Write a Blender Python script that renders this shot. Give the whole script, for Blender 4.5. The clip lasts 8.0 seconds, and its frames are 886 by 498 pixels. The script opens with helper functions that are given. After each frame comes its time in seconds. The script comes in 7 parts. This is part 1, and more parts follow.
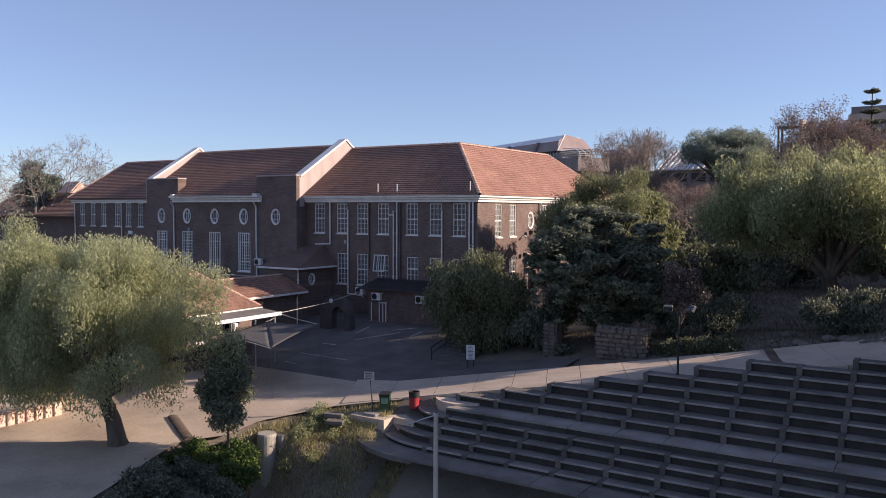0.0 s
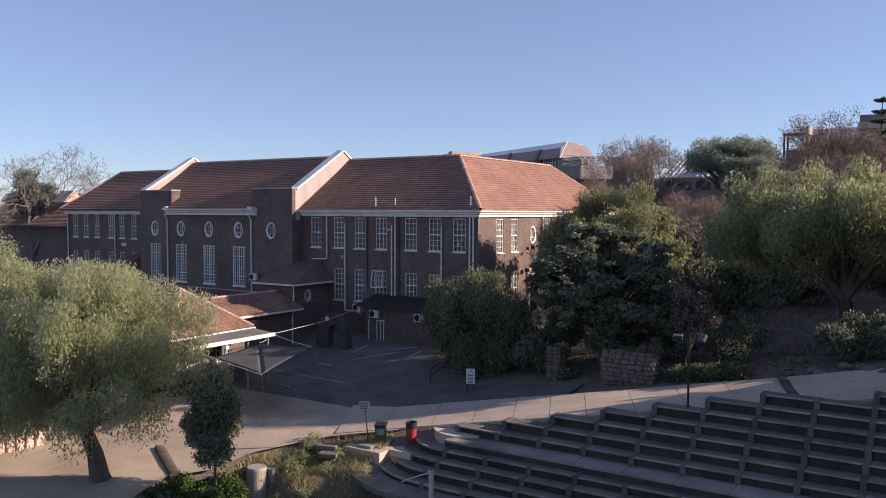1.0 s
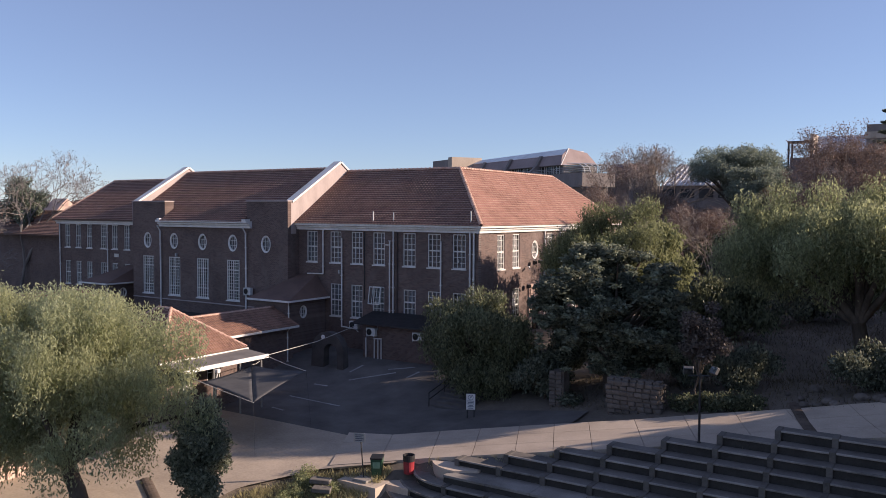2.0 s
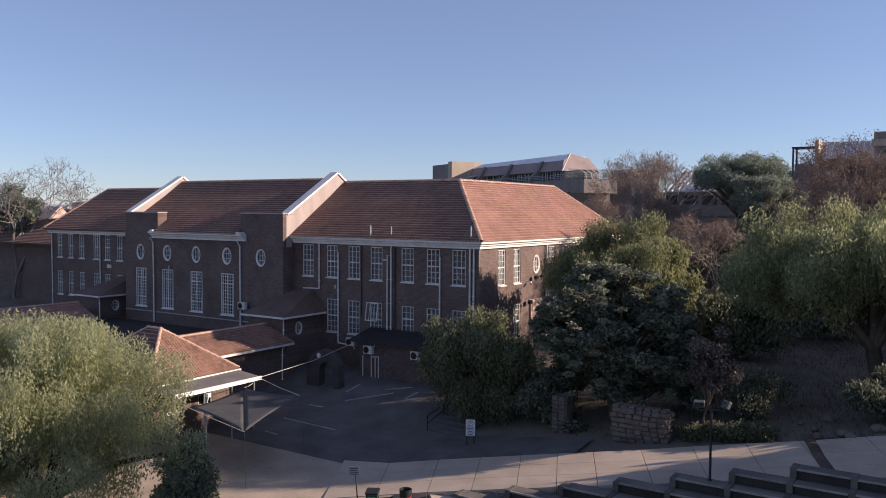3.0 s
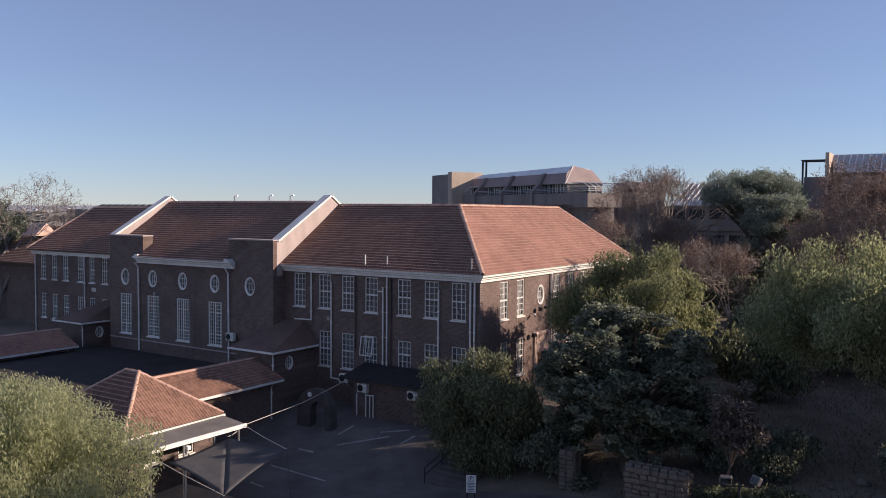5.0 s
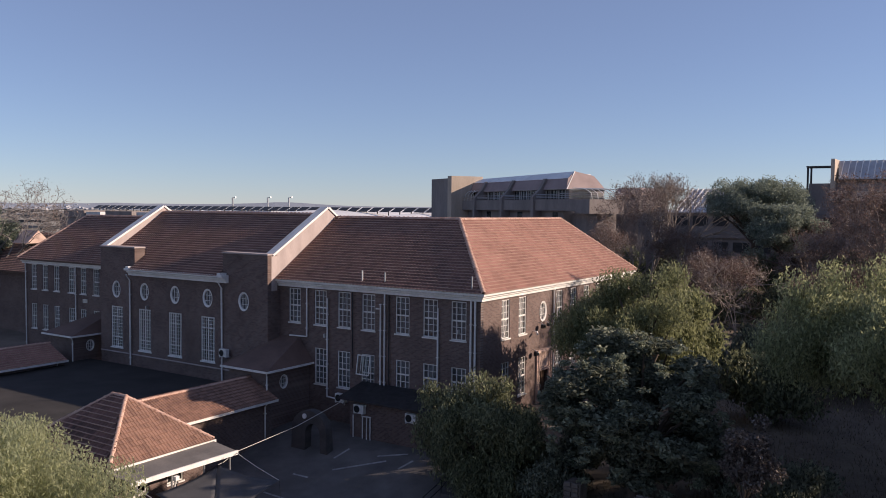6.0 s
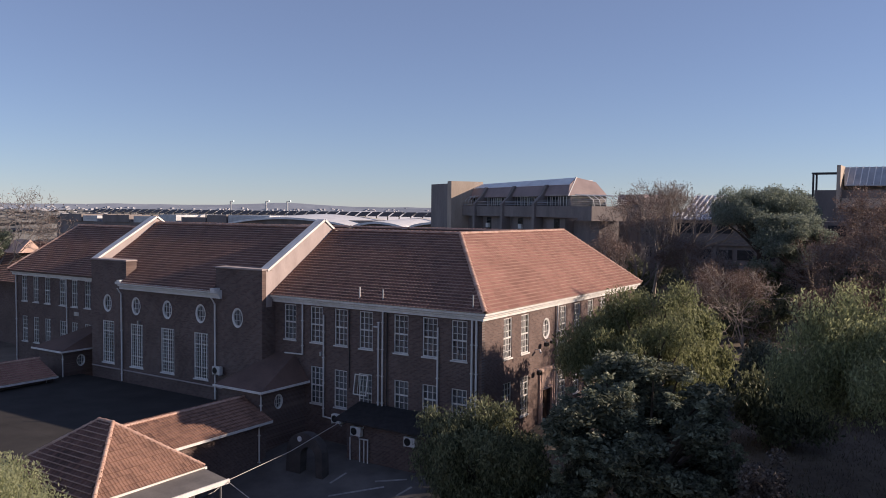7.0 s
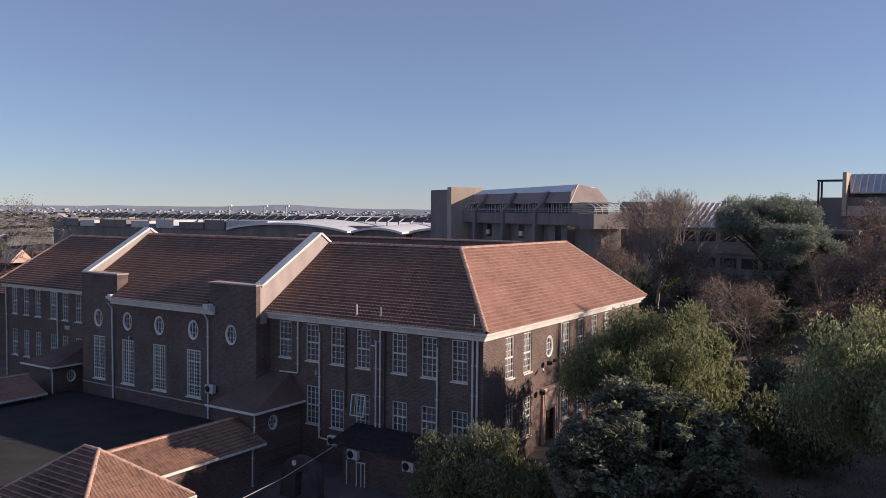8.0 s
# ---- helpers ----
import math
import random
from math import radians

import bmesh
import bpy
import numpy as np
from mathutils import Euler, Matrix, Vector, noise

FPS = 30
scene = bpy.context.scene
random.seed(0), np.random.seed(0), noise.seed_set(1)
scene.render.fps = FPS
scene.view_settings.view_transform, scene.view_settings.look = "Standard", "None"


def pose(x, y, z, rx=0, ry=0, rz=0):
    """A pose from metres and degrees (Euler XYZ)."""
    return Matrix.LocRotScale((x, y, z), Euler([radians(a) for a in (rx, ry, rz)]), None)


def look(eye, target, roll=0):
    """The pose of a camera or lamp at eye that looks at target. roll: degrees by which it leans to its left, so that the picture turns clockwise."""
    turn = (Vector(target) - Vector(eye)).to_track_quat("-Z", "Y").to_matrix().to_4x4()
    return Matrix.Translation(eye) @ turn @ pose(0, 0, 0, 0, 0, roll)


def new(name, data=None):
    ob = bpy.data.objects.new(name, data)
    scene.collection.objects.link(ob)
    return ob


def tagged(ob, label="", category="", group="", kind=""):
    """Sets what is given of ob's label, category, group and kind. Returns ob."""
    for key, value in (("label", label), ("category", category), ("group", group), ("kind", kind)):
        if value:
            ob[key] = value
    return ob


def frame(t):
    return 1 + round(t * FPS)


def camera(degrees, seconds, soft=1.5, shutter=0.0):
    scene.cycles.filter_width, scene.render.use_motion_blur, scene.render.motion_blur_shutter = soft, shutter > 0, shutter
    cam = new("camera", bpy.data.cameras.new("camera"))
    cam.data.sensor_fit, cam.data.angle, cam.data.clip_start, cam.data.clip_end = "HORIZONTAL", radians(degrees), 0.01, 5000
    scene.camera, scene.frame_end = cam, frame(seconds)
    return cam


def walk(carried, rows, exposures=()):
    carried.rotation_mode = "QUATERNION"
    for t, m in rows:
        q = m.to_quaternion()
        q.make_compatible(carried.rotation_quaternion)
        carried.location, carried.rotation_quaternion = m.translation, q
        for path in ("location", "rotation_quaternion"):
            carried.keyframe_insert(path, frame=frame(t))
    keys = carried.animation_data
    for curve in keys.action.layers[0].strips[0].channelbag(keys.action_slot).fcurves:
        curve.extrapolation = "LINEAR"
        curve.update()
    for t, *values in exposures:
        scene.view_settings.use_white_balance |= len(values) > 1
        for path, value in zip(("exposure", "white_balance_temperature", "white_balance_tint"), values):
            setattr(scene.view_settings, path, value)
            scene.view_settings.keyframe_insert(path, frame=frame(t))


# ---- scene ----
cam = camera(57.3, 8.0, 0.9)
PATH = [
    (0, (31.803, -53.824, 9.061), (30.715, -52.149, 8.964), 0.2),
    (0.5, (31.321, -52.953, 9.569), (30.231, -51.279, 9.475), 0.2),
    (1, (30.871, -52.112, 10.095), (29.779, -50.438, 10.002), 0.2),
    (1.5, (30.366, -51.351, 10.607), (29.275, -49.677, 10.517), 0.3),
    (3, (28.973, -49.082, 12.309), (27.882, -47.408, 12.216), 0.4),
    (3.5, (28.529, -48.333, 12.738), (27.438, -46.659, 12.648), 0.4),
    (4, (28.058, -47.564, 13.28), (26.968, -45.889, 13.189), 0.4),
    (4.5, (27.585, -46.832, 13.749), (26.494, -45.158, 13.66), 0.4),
    (6, (26.054, -44.541, 15.451), (24.964, -42.866, 15.356), 0.6),
    (6.5, (25.522, -43.775, 15.92), (24.433, -42.1, 15.826), 0.6),
    (7, (25.01, -42.997, 16.415), (23.921, -41.322, 16.321), 0.6),
    (7.5, (24.535, -42.269, 16.877), (23.446, -40.594, 16.784), 0.6),
    (8, (24.018, -41.488, 17.278), (22.929, -39.812, 17.188), 0.6),
]
walk(cam, [(t, look(eye, target, roll)) for t, eye, target, roll in PATH], [(0, 0.66, 7100, 20), (3, 0.47, 7100, 20), (4.5, 0.37, 7100, 20), (8, 0.17, 7100, 20)])

# ---------------------------------------------------------------- light
SUN_DIR = Vector((1.6, 1.0, 0.715)).normalized()      # towards the sun
world = bpy.data.worlds.new("sky")
scene.world = world
world.use_nodes = True
wt = world.node_tree
for n in list(wt.nodes):
    wt.nodes.remove(n)
sky = wt.nodes.new("ShaderNodeTexSky")
sky.sky_type = "NISHITA"
sky.sun_disc = False
sky.sun_elevation = math.asin(SUN_DIR.z)
sky.sun_rotation = math.atan2(SUN_DIR.x, SUN_DIR.y)
sky.altitude = 1600
sky.air_density, sky.dust_density, sky.ozone_density = 1.0, 0.05, 5.6
bg = wt.nodes.new("ShaderNodeBackground")
bg.inputs["Strength"].default_value = 0.108
wo = wt.nodes.new("ShaderNodeOutputWorld")
veil = wt.nodes.new("ShaderNodeMixRGB")
veil.inputs[0].default_value, veil.inputs[2].default_value = 0.3, (2.2, 2.75, 4.3, 1)
thin_haze = wt.nodes.new("ShaderNodeHueSaturation")
thin_haze.inputs["Saturation"].default_value = 0.95
wt.links.new(sky.outputs[0], thin_haze.inputs["Color"])
wt.links.new(thin_haze.outputs[0], veil.inputs[1])
wt.links.new(veil.outputs[0], bg.inputs[0])
wt.links.new(bg.outputs[0], wo.inputs[0])
sun_data = bpy.data.lights.new("sun", "SUN")
sun_data.energy, sun_data.angle, sun_data.color = 5.3, radians(0.53), (1.0, 0.88, 0.74)
sun = new("sun", sun_data)
sun.matrix_world = look(SUN_DIR * 100, (0, 0, 0))


# ---------------------------------------------------------------- materials
def material(name, base, rough=0.8, metal=0.0, spec=0.4):
    m = bpy.data.materials.new(name)
    m.use_nodes = True
    b = m.node_tree.nodes["Principled BSDF"]
    b.inputs["Base Color"].default_value = (*base, 1)
    b.inputs["Roughness"].default_value = rough
    b.inputs["Metallic"].default_value = metal
    b.inputs["Specular IOR Level"].default_value = spec
    return m


def varied(name, dark, light, scale=2.0, fine=30.0, rough=0.85, bump=0.15, metal=0.0, spec=0.35, island=0.0, per_object=0.0, streak=1.0, depth=0.02):
    """A surface with stains at one scale and grain at another; island and per_object vary it from piece to piece."""
    m = material(name, light, rough, metal, spec)
    t = m.node_tree
    b = t.nodes["Principled BSDF"]
    co = t.nodes.new("ShaderNodeNewGeometry")
    mp = t.nodes.new("ShaderNodeMapping")
    mp.inputs["Scale"].default_value = (1, 1, streak)
    t.links.new(co.outputs["Position"], mp.inputs[0])
    n1, n2 = t.nodes.new("ShaderNodeTexNoise"), t.nodes.new("ShaderNodeTexNoise")
    n1.inputs["Scale"].default_value, n1.inputs["Detail"].default_value, n1.inputs["Roughness"].default_value = scale, 6, 0.6
    n2.inputs["Scale"].default_value, n2.inputs["Detail"].default_value = fine, 4
    for n in (n1, n2):
        t.links.new(mp.outputs[0], n.inputs["Vector"])
    add = t.nodes.new("ShaderNodeMath")
    add.operation = "MULTIPLY_ADD"
    add.inputs[1].default_value = 0.35
    t.links.new(n2.outputs[0], add.inputs[0])
    t.links.new(n1.outputs[0], add.inputs[2])
    last = add.outputs[0]
    for amount, node, socket in ((island, "ShaderNodeNewGeometry", "Random Per Island"), (per_object, "ShaderNodeObjectInfo", "Random")):
        if amount:
            src = t.nodes.new(node)
            more = t.nodes.new("ShaderNodeMath")
            more.operation = "MULTIPLY_ADD"
            more.inputs[1].default_value = amount
            t.links.new(src.outputs[socket], more.inputs[0])
            t.links.new(last, more.inputs[2])
            last = more.outputs[0]
    ramp = t.nodes.new("ShaderNodeValToRGB")
    ramp.color_ramp.elements[0].position = 0.38
    ramp.color_ramp.elements[1].position = 0.9 + 0.5 * (island + per_object)
    ramp.color_ramp.elements[0].color = (*dark, 1)
    ramp.color_ramp.elements[1].color = (*light, 1)
    t.links.new(last, ramp.inputs[0])
    t.links.new(ramp.outputs[0], b.inputs["Base Color"])
    if bump:
        bp = t.nodes.new("ShaderNodeBump")
        bp.inputs["Strength"].default_value = bump
        bp.inputs["Distance"].default_value = depth
        t.links.new(n2.outputs[0], bp.inputs["Height"])
        t.links.new(bp.outputs[0], b.inputs["Normal"])
    return m


def brick_material(name, dark, light, mortar, tilt):
    """Face brick of 222 x 73 mm; tilt turns the pattern so that it stands upright on walls along x or along y."""
    m = material(name, light, 0.85)
    t = m.node_tree
    b = t.nodes["Principled BSDF"]
    co = t.nodes.new("ShaderNodeTexCoord")
    sep, com = t.nodes.new("ShaderNodeSeparateXYZ"), t.nodes.new("ShaderNodeCombineXYZ")
    t.links.new(co.outputs["Object"], sep.inputs[0])
    t.links.new(sep.outputs[tilt], com.inputs[0])
    t.links.new(sep.outputs[2], com.inputs[1])
    br = t.nodes.new("ShaderNodeTexBrick")
    br.inputs["Scale"].default_value = 1.0
    br.inputs["Brick Width"].default_value, br.inputs["Row Height"].default_value = 0.232, 0.084
    br.inputs["Mortar Size"].default_value = 0.008
    br.inputs["Color1"].default_value, br.inputs["Color2"].default_value, br.inputs["Mortar"].default_value = (*dark, 1), (*light, 1), (*mortar, 1)
    t.links.new(com.outputs[0], br.inputs["Vector"])
    n1 = t.nodes.new("ShaderNodeTexNoise")
    n1.inputs["Scale"].default_value, n1.inputs["Detail"].default_value = 0.5, 7
    t.links.new(co.outputs["Object"], n1.inputs["Vector"])
    ramp = t.nodes.new("ShaderNodeValToRGB")
    ramp.color_ramp.elements[0].position, ramp.color_ramp.elements[1].position = 0.3, 0.7
    ramp.color_ramp.elements[0].color, ramp.color_ramp.elements[1].color = (0.62, 0.6, 0.6, 1), (1, 1, 1, 1)
    t.links.new(n1.outputs[0], ramp.inputs[0])
    mix = t.nodes.new("ShaderNodeMixRGB")
    mix.blend_type, mix.inputs[0].default_value = "MULTIPLY", 0.8
    t.links.new(br.outputs[0], mix.inputs[1])
    t.links.new(ramp.outputs[0], mix.inputs[2])
    t.links.new(mix.outputs[0], b.inputs["Base Color"])
    bp = t.nodes.new("ShaderNodeBump")
    bp.invert = True
    bp.inputs["Strength"].default_value, bp.inputs["Distance"].default_value = 0.6, 0.01
    t.links.new(br.outputs[1], bp.inputs["Height"])
    t.links.new(bp.outputs[0], b.inputs["Normal"])
    return m


def leaf_material(name, dark, light, through_light=0.35):
    m = bpy.data.materials.new(name)
    m.use_nodes = True
    t = m.node_tree
    b = t.nodes["Principled BSDF"]
    geo = t.nodes.new("ShaderNodeNewGeometry")
    ramp = t.nodes.new("ShaderNodeValToRGB")
    ramp.color_ramp.elements[0].color, ramp.color_ramp.elements[1].color = (*dark, 1), (*light, 1)
    t.links.new(geo.outputs["Random Per Island"], ramp.inputs[0])
    t.links.new(ramp.outputs[0], b.inputs["Base Color"])
    b.inputs["Roughness"].default_value = 0.55
    b.inputs["Specular IOR Level"].default_value = 0.3
    tr = t.nodes.new("ShaderNodeBsdfTranslucent")
    t.links.new(ramp.outputs[0], tr.inputs[0])
    mix = t.nodes.new("ShaderNodeMixShader")
    mix.inputs[0].default_value = through_light
    t.links.new(b.outputs[0], mix.inputs[1])
    t.links.new(tr.outputs[0], mix.inputs[2])
    t.links.new(mix.outputs[0], t.nodes["Material Output"].inputs[0])
    return m


def glass_material(name):
    m = material(name, (0.84, 0.88, 0.88), 0.04, 0.0, 0.5)
    b = m.node_tree.nodes["Principled BSDF"]
    b.inputs["Transmission Weight"].default_value = 1.0
    b.inputs["IOR"].default_value = 1.1
    return m


BRICK = ((0.125, 0.082, 0.073), (0.205, 0.14, 0.122), (0.215, 0.185, 0.172))
BRICK_X = brick_material("brick_x", *BRICK, 0)
BRICK_Y = brick_material("brick_y", *BRICK, 1)
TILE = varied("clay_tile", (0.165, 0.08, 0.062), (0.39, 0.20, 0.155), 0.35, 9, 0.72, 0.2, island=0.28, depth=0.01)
TILE_PART = varied("clay_tile_single", (0.165, 0.08, 0.062), (0.39, 0.20, 0.155), 0.35, 9, 0.72, 0.2, per_object=0.28, depth=0.01)
TILE_BROWN = varied("brown_clay_tile", (0.10, 0.056, 0.044), (0.30, 0.17, 0.125), 0.5, 9, 0.75, 0.2, per_object=0.35, depth=0.01)
# pale front edge paints in the sun that catches each course
TILE_EDGE = varied("worn_tile_edge", (0.25, 0.135, 0.102), (0.49, 0.325, 0.255), 1.2, 12, 0.75, 0.2, depth=0.01)
# darker copy of the clay tile: shade put into slopes facing -y
TILE_SHADED = varied("lichen_blackened_tile", (0.05, 0.03, 0.027), (0.215, 0.108, 0.083), 0.5, 9, 0.8, 0.2, island=0.3, depth=0.01)
TILE_OLD = varied("weathered_tile", (0.07, 0.047, 0.042), (0.19, 0.12, 0.10), 0.5, 9, 0.8, 0.2, island=0.3, depth=0.01)
DIVIDER = varied("weathered_divider", (0.04, 0.037, 0.034), (0.17, 0.152, 0.136), 0.9, 9, 0.9, 0.3, per_object=0.2)
RIDGE = varied("ridge_tile", (0.34, 0.18, 0.13), (0.62, 0.43, 0.35), 2, 14, 0.75, 0.2, island=0.2)
PAINT = varied("white_paint", (0.55, 0.53, 0.50), (0.82, 0.80, 0.77), 1.2, 20, 0.5, 0.05, streak=0.3)
PLASTER = varied("pale_plaster", (0.29, 0.24, 0.228), (0.47, 0.395, 0.375), 0.8, 18, 0.85, 0.15, streak=0.25)
PINKPLASTER = varied("pinkish_plaster", (0.48, 0.33, 0.27), (0.66, 0.48, 0.40), 0.8, 18, 0.85, 0.15, streak=0.3)
GLASS = glass_material("window_glass")
# near-black sheet colour that stands for unlit rooms behind the glass
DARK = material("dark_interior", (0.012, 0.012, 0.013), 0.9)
BLIND = varied("pale_blind", (0.07, 0.065, 0.07), (0.30, 0.28, 0.29), 1.3, 30, 0.9, 0.05)
CURTAIN = varied("brown_curtain", (0.15, 0.115, 0.115), (0.30, 0.245, 0.245), 3, 30, 0.9, 0.05)
ASPHALT = varied("asphalt", (0.07, 0.065, 0.063), (0.165, 0.153, 0.147), 0.5, 40, 0.9, 0.3)
CONCRETE = varied("concrete_slab", (0.31, 0.25, 0.20), (0.55, 0.455, 0.375), 0.35, 12, 0.9, 0.3, per_object=0.12)
SEAT_NOSE = varied("seat_nosing", (0.045, 0.042, 0.038), (0.36, 0.325, 0.295), 0.8, 9, 0.85, 0.3, per_object=0.2)
CONCRETE_GREY = varied("grey_concrete", (0.12, 0.11, 0.10), (0.34, 0.31, 0.285), 0.6, 14, 0.9, 0.3, per_object=0.10)
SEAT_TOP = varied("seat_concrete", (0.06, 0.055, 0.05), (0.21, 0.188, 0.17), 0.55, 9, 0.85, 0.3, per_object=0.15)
# near-black colour holds the recess shade under each seat, besides stains
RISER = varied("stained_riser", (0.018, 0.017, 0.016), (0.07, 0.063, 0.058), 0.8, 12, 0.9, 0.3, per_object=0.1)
FORECOURT = varied("worn_forecourt", (0.27, 0.215, 0.17), (0.52, 0.425, 0.34), 0.25, 8, 0.9, 0.3)
EARTH = varied("dry_earth", (0.085, 0.071, 0.06), (0.22, 0.185, 0.15), 0.25, 6, 0.95, 0.4, depth=0.05)
# hill grass and litter, coloured darker than DRYGRASS for the hill's shade
LITTER = leaf_material("leaf_litter", (0.06, 0.05, 0.035), (0.19, 0.155, 0.10), 0.3)
DRYGRASS = leaf_material("dry_grass", (0.26, 0.235, 0.12), (0.62, 0.55, 0.32), 0.5)
STONE = varied("field_stone", (0.07, 0.06, 0.053), (0.19, 0.16, 0.14), 0.9, 8, 0.9, 0.4, per_object=0.18)
MORTAR = varied("mortar", (0.08, 0.07, 0.062), (0.19, 0.16, 0.14), 2, 20, 0.95, 0.3)
BARK = varied("bark", (0.045, 0.034, 0.026), (0.16, 0.125, 0.10), 2, 14, 0.95, 0.5, streak=0.3, depth=0.03)
PALEBARK = varied("pale_bark", (0.20, 0.16, 0.13), (0.48, 0.42, 0.36), 2, 14, 0.9, 0.4, streak=0.3)
GREYBARK = varied("grey_bark", (0.12, 0.105, 0.095), (0.30, 0.27, 0.25), 2, 14, 0.95, 0.4, streak=0.3)
LEAF_PEPPER = leaf_material("pepper_leaf", (0.30, 0.32, 0.185), (0.54, 0.565, 0.345), 0.66)
LEAF_LIME = leaf_material("lime_leaf", (0.17, 0.185, 0.10), (0.46, 0.49, 0.27), 0.55)
LEAF_OLIVE = leaf_material("olive_leaf", (0.11, 0.125, 0.065), (0.34, 0.36, 0.19), 0.5)
LEAF_DARK = leaf_material("dark_leaf", (0.05, 0.06, 0.042), (0.25, 0.275, 0.20), 0.35)
# paler copy of the dark leaf, for tips coloured as sunlit
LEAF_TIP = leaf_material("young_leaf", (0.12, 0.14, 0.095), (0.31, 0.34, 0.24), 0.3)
LEAF_DULL = leaf_material("dull_leaf", (0.06, 0.072, 0.045), (0.23, 0.25, 0.15), 0.4)
LEAF_SLIM = leaf_material("slim_tree_leaf", (0.09, 0.105, 0.07), (0.32, 0.34, 0.24), 0.4)
# grey-green leaf with the haze of distance put into its colour
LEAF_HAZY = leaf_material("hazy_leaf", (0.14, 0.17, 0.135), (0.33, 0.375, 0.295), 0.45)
LEAF_BROWN = leaf_material("brown_leaf", (0.11, 0.072, 0.06), (0.30, 0.215, 0.18), 0.35)
LEAF_PURPLE = leaf_material("purple_leaf", (0.05, 0.038, 0.035), (0.22, 0.19, 0.17), 0.25)
LEAF_IVY = leaf_material("ivy_leaf", (0.02, 0.04, 0.012), (0.13, 0.20, 0.05), 0.3)
METAL_GREY = varied("galvanised", (0.30, 0.31, 0.32), (0.58, 0.59, 0.60), 3, 30, 0.4, 0.03, metal=0.7)
METAL_DARK = varied("dark_steel", (0.02, 0.02, 0.022), (0.06, 0.06, 0.065), 3, 30, 0.5, 0.03, metal=0.4)
VERANDAH = varied("weathered_verandah_sheet", (0.10, 0.095, 0.09), (0.22, 0.205, 0.19), 0.6, 12, 0.6, 0.05)
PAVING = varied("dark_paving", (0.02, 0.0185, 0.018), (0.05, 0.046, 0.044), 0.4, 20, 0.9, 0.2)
SHEET = varied("roof_sheet", (0.30, 0.31, 0.33), (0.52, 0.53, 0.55), 0.6, 12, 0.45, 0.03, metal=0.3)
SHEET_WHITE = varied("white_sheet", (0.62, 0.62, 0.62), (0.85, 0.85, 0.84), 0.5, 8, 0.5, 0.03)
SAIL = varied("grey_shade_cloth", (0.05, 0.05, 0.054), (0.095, 0.095, 0.10), 1.0, 60, 0.9, 0.1)
ROUGHCAST = varied("brown_concrete", (0.145, 0.125, 0.118), (0.285, 0.25, 0.237), 0.4, 10, 0.9, 0.3, streak=0.3)
ROUGHPALE = varied("tan_concrete", (0.36, 0.29, 0.23), (0.56, 0.47, 0.39), 0.4, 10, 0.9, 0.2, streak=0.3)
ROSE_SHEET = varied("rose_roof_sheet", (0.20, 0.148, 0.145), (0.33, 0.25, 0.24), 0.4, 12, 0.6, 0.05)
AIRCON = varied("aircon_casing", (0.50, 0.49, 0.46), (0.75, 0.74, 0.71), 3, 30, 0.5, 0.03)
BIN_GREEN = varied("bin_green", (0.012, 0.05, 0.028), (0.03, 0.10, 0.055), 4, 30, 0.45, 0.03)
BIN_RED = varied("bin_red", (0.22, 0.02, 0.028), (0.40, 0.05, 0.06), 4, 30, 0.45, 0.03)
BLACK_PLASTIC = material("black_plastic", (0.02, 0.02, 0.02), 0.5)
SIGN_WHITE = varied("sign_white", (0.6, 0.6, 0.6), (0.8, 0.8, 0.8), 3, 30, 0.45, 0.0)
SIGN_INK = material("sign_ink", (0.05, 0.07, 0.14), 0.6)
TIMBER = varied("weathered_timber", (0.16, 0.12, 0.09), (0.38, 0.30, 0.23), 1.5, 16, 0.9, 0.3, per_object=0.15, streak=0.15)
# distance haze is mixed into the next three base colours
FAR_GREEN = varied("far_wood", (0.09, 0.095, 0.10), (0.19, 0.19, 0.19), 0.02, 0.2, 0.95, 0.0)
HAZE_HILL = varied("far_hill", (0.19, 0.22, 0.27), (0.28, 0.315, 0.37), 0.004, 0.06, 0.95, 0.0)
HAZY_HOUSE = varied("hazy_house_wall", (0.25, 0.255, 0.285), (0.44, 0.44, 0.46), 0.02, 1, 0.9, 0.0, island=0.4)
PALEWALL = varied("pale_wall", (0.35, 0.34, 0.33), (0.62, 0.60, 0.57), 0.02, 1, 0.9, 0.0, island=0.4)
DOORWOOD = varied("dark_door_wood", (0.035, 0.02, 0.014), (0.10, 0.055, 0.035), 3, 20, 0.6, 0.1, streak=0.2)


# ---------------------------------------------------------------- mesh helpers
def empty(name, at=(0, 0, 0), **tags):
    ob = new(name)
    ob.location = at
    ob.empty_display_size = 0.3
    return tagged(ob, **tags)


def finish(name, bm, mat, parent=None, label="", smooth=False):
    me = bpy.data.meshes.new(name)
    bm.normal_update()
    bm.to_mesh(me)
    bm.free()
    for m in (mat if isinstance(mat, (list, tuple)) else (mat,)):
        me.materials.append(m)
    if smooth:
        me.polygons.foreach_set("use_smooth", [True] * len(me.polygons))
    ob = new(name, me)
    if parent is not None:
        ob.parent = parent
        ob.matrix_parent_inverse = world_of(parent).inverted()
    if label:
        ob["label"] = label
    return ob


def world_of(ob):
    m = ob.matrix_basis.copy()
    while ob.parent is not None:
        m = ob.parent.matrix_basis @ ob.matrix_parent_inverse @ m
        ob = ob.parent
    return m


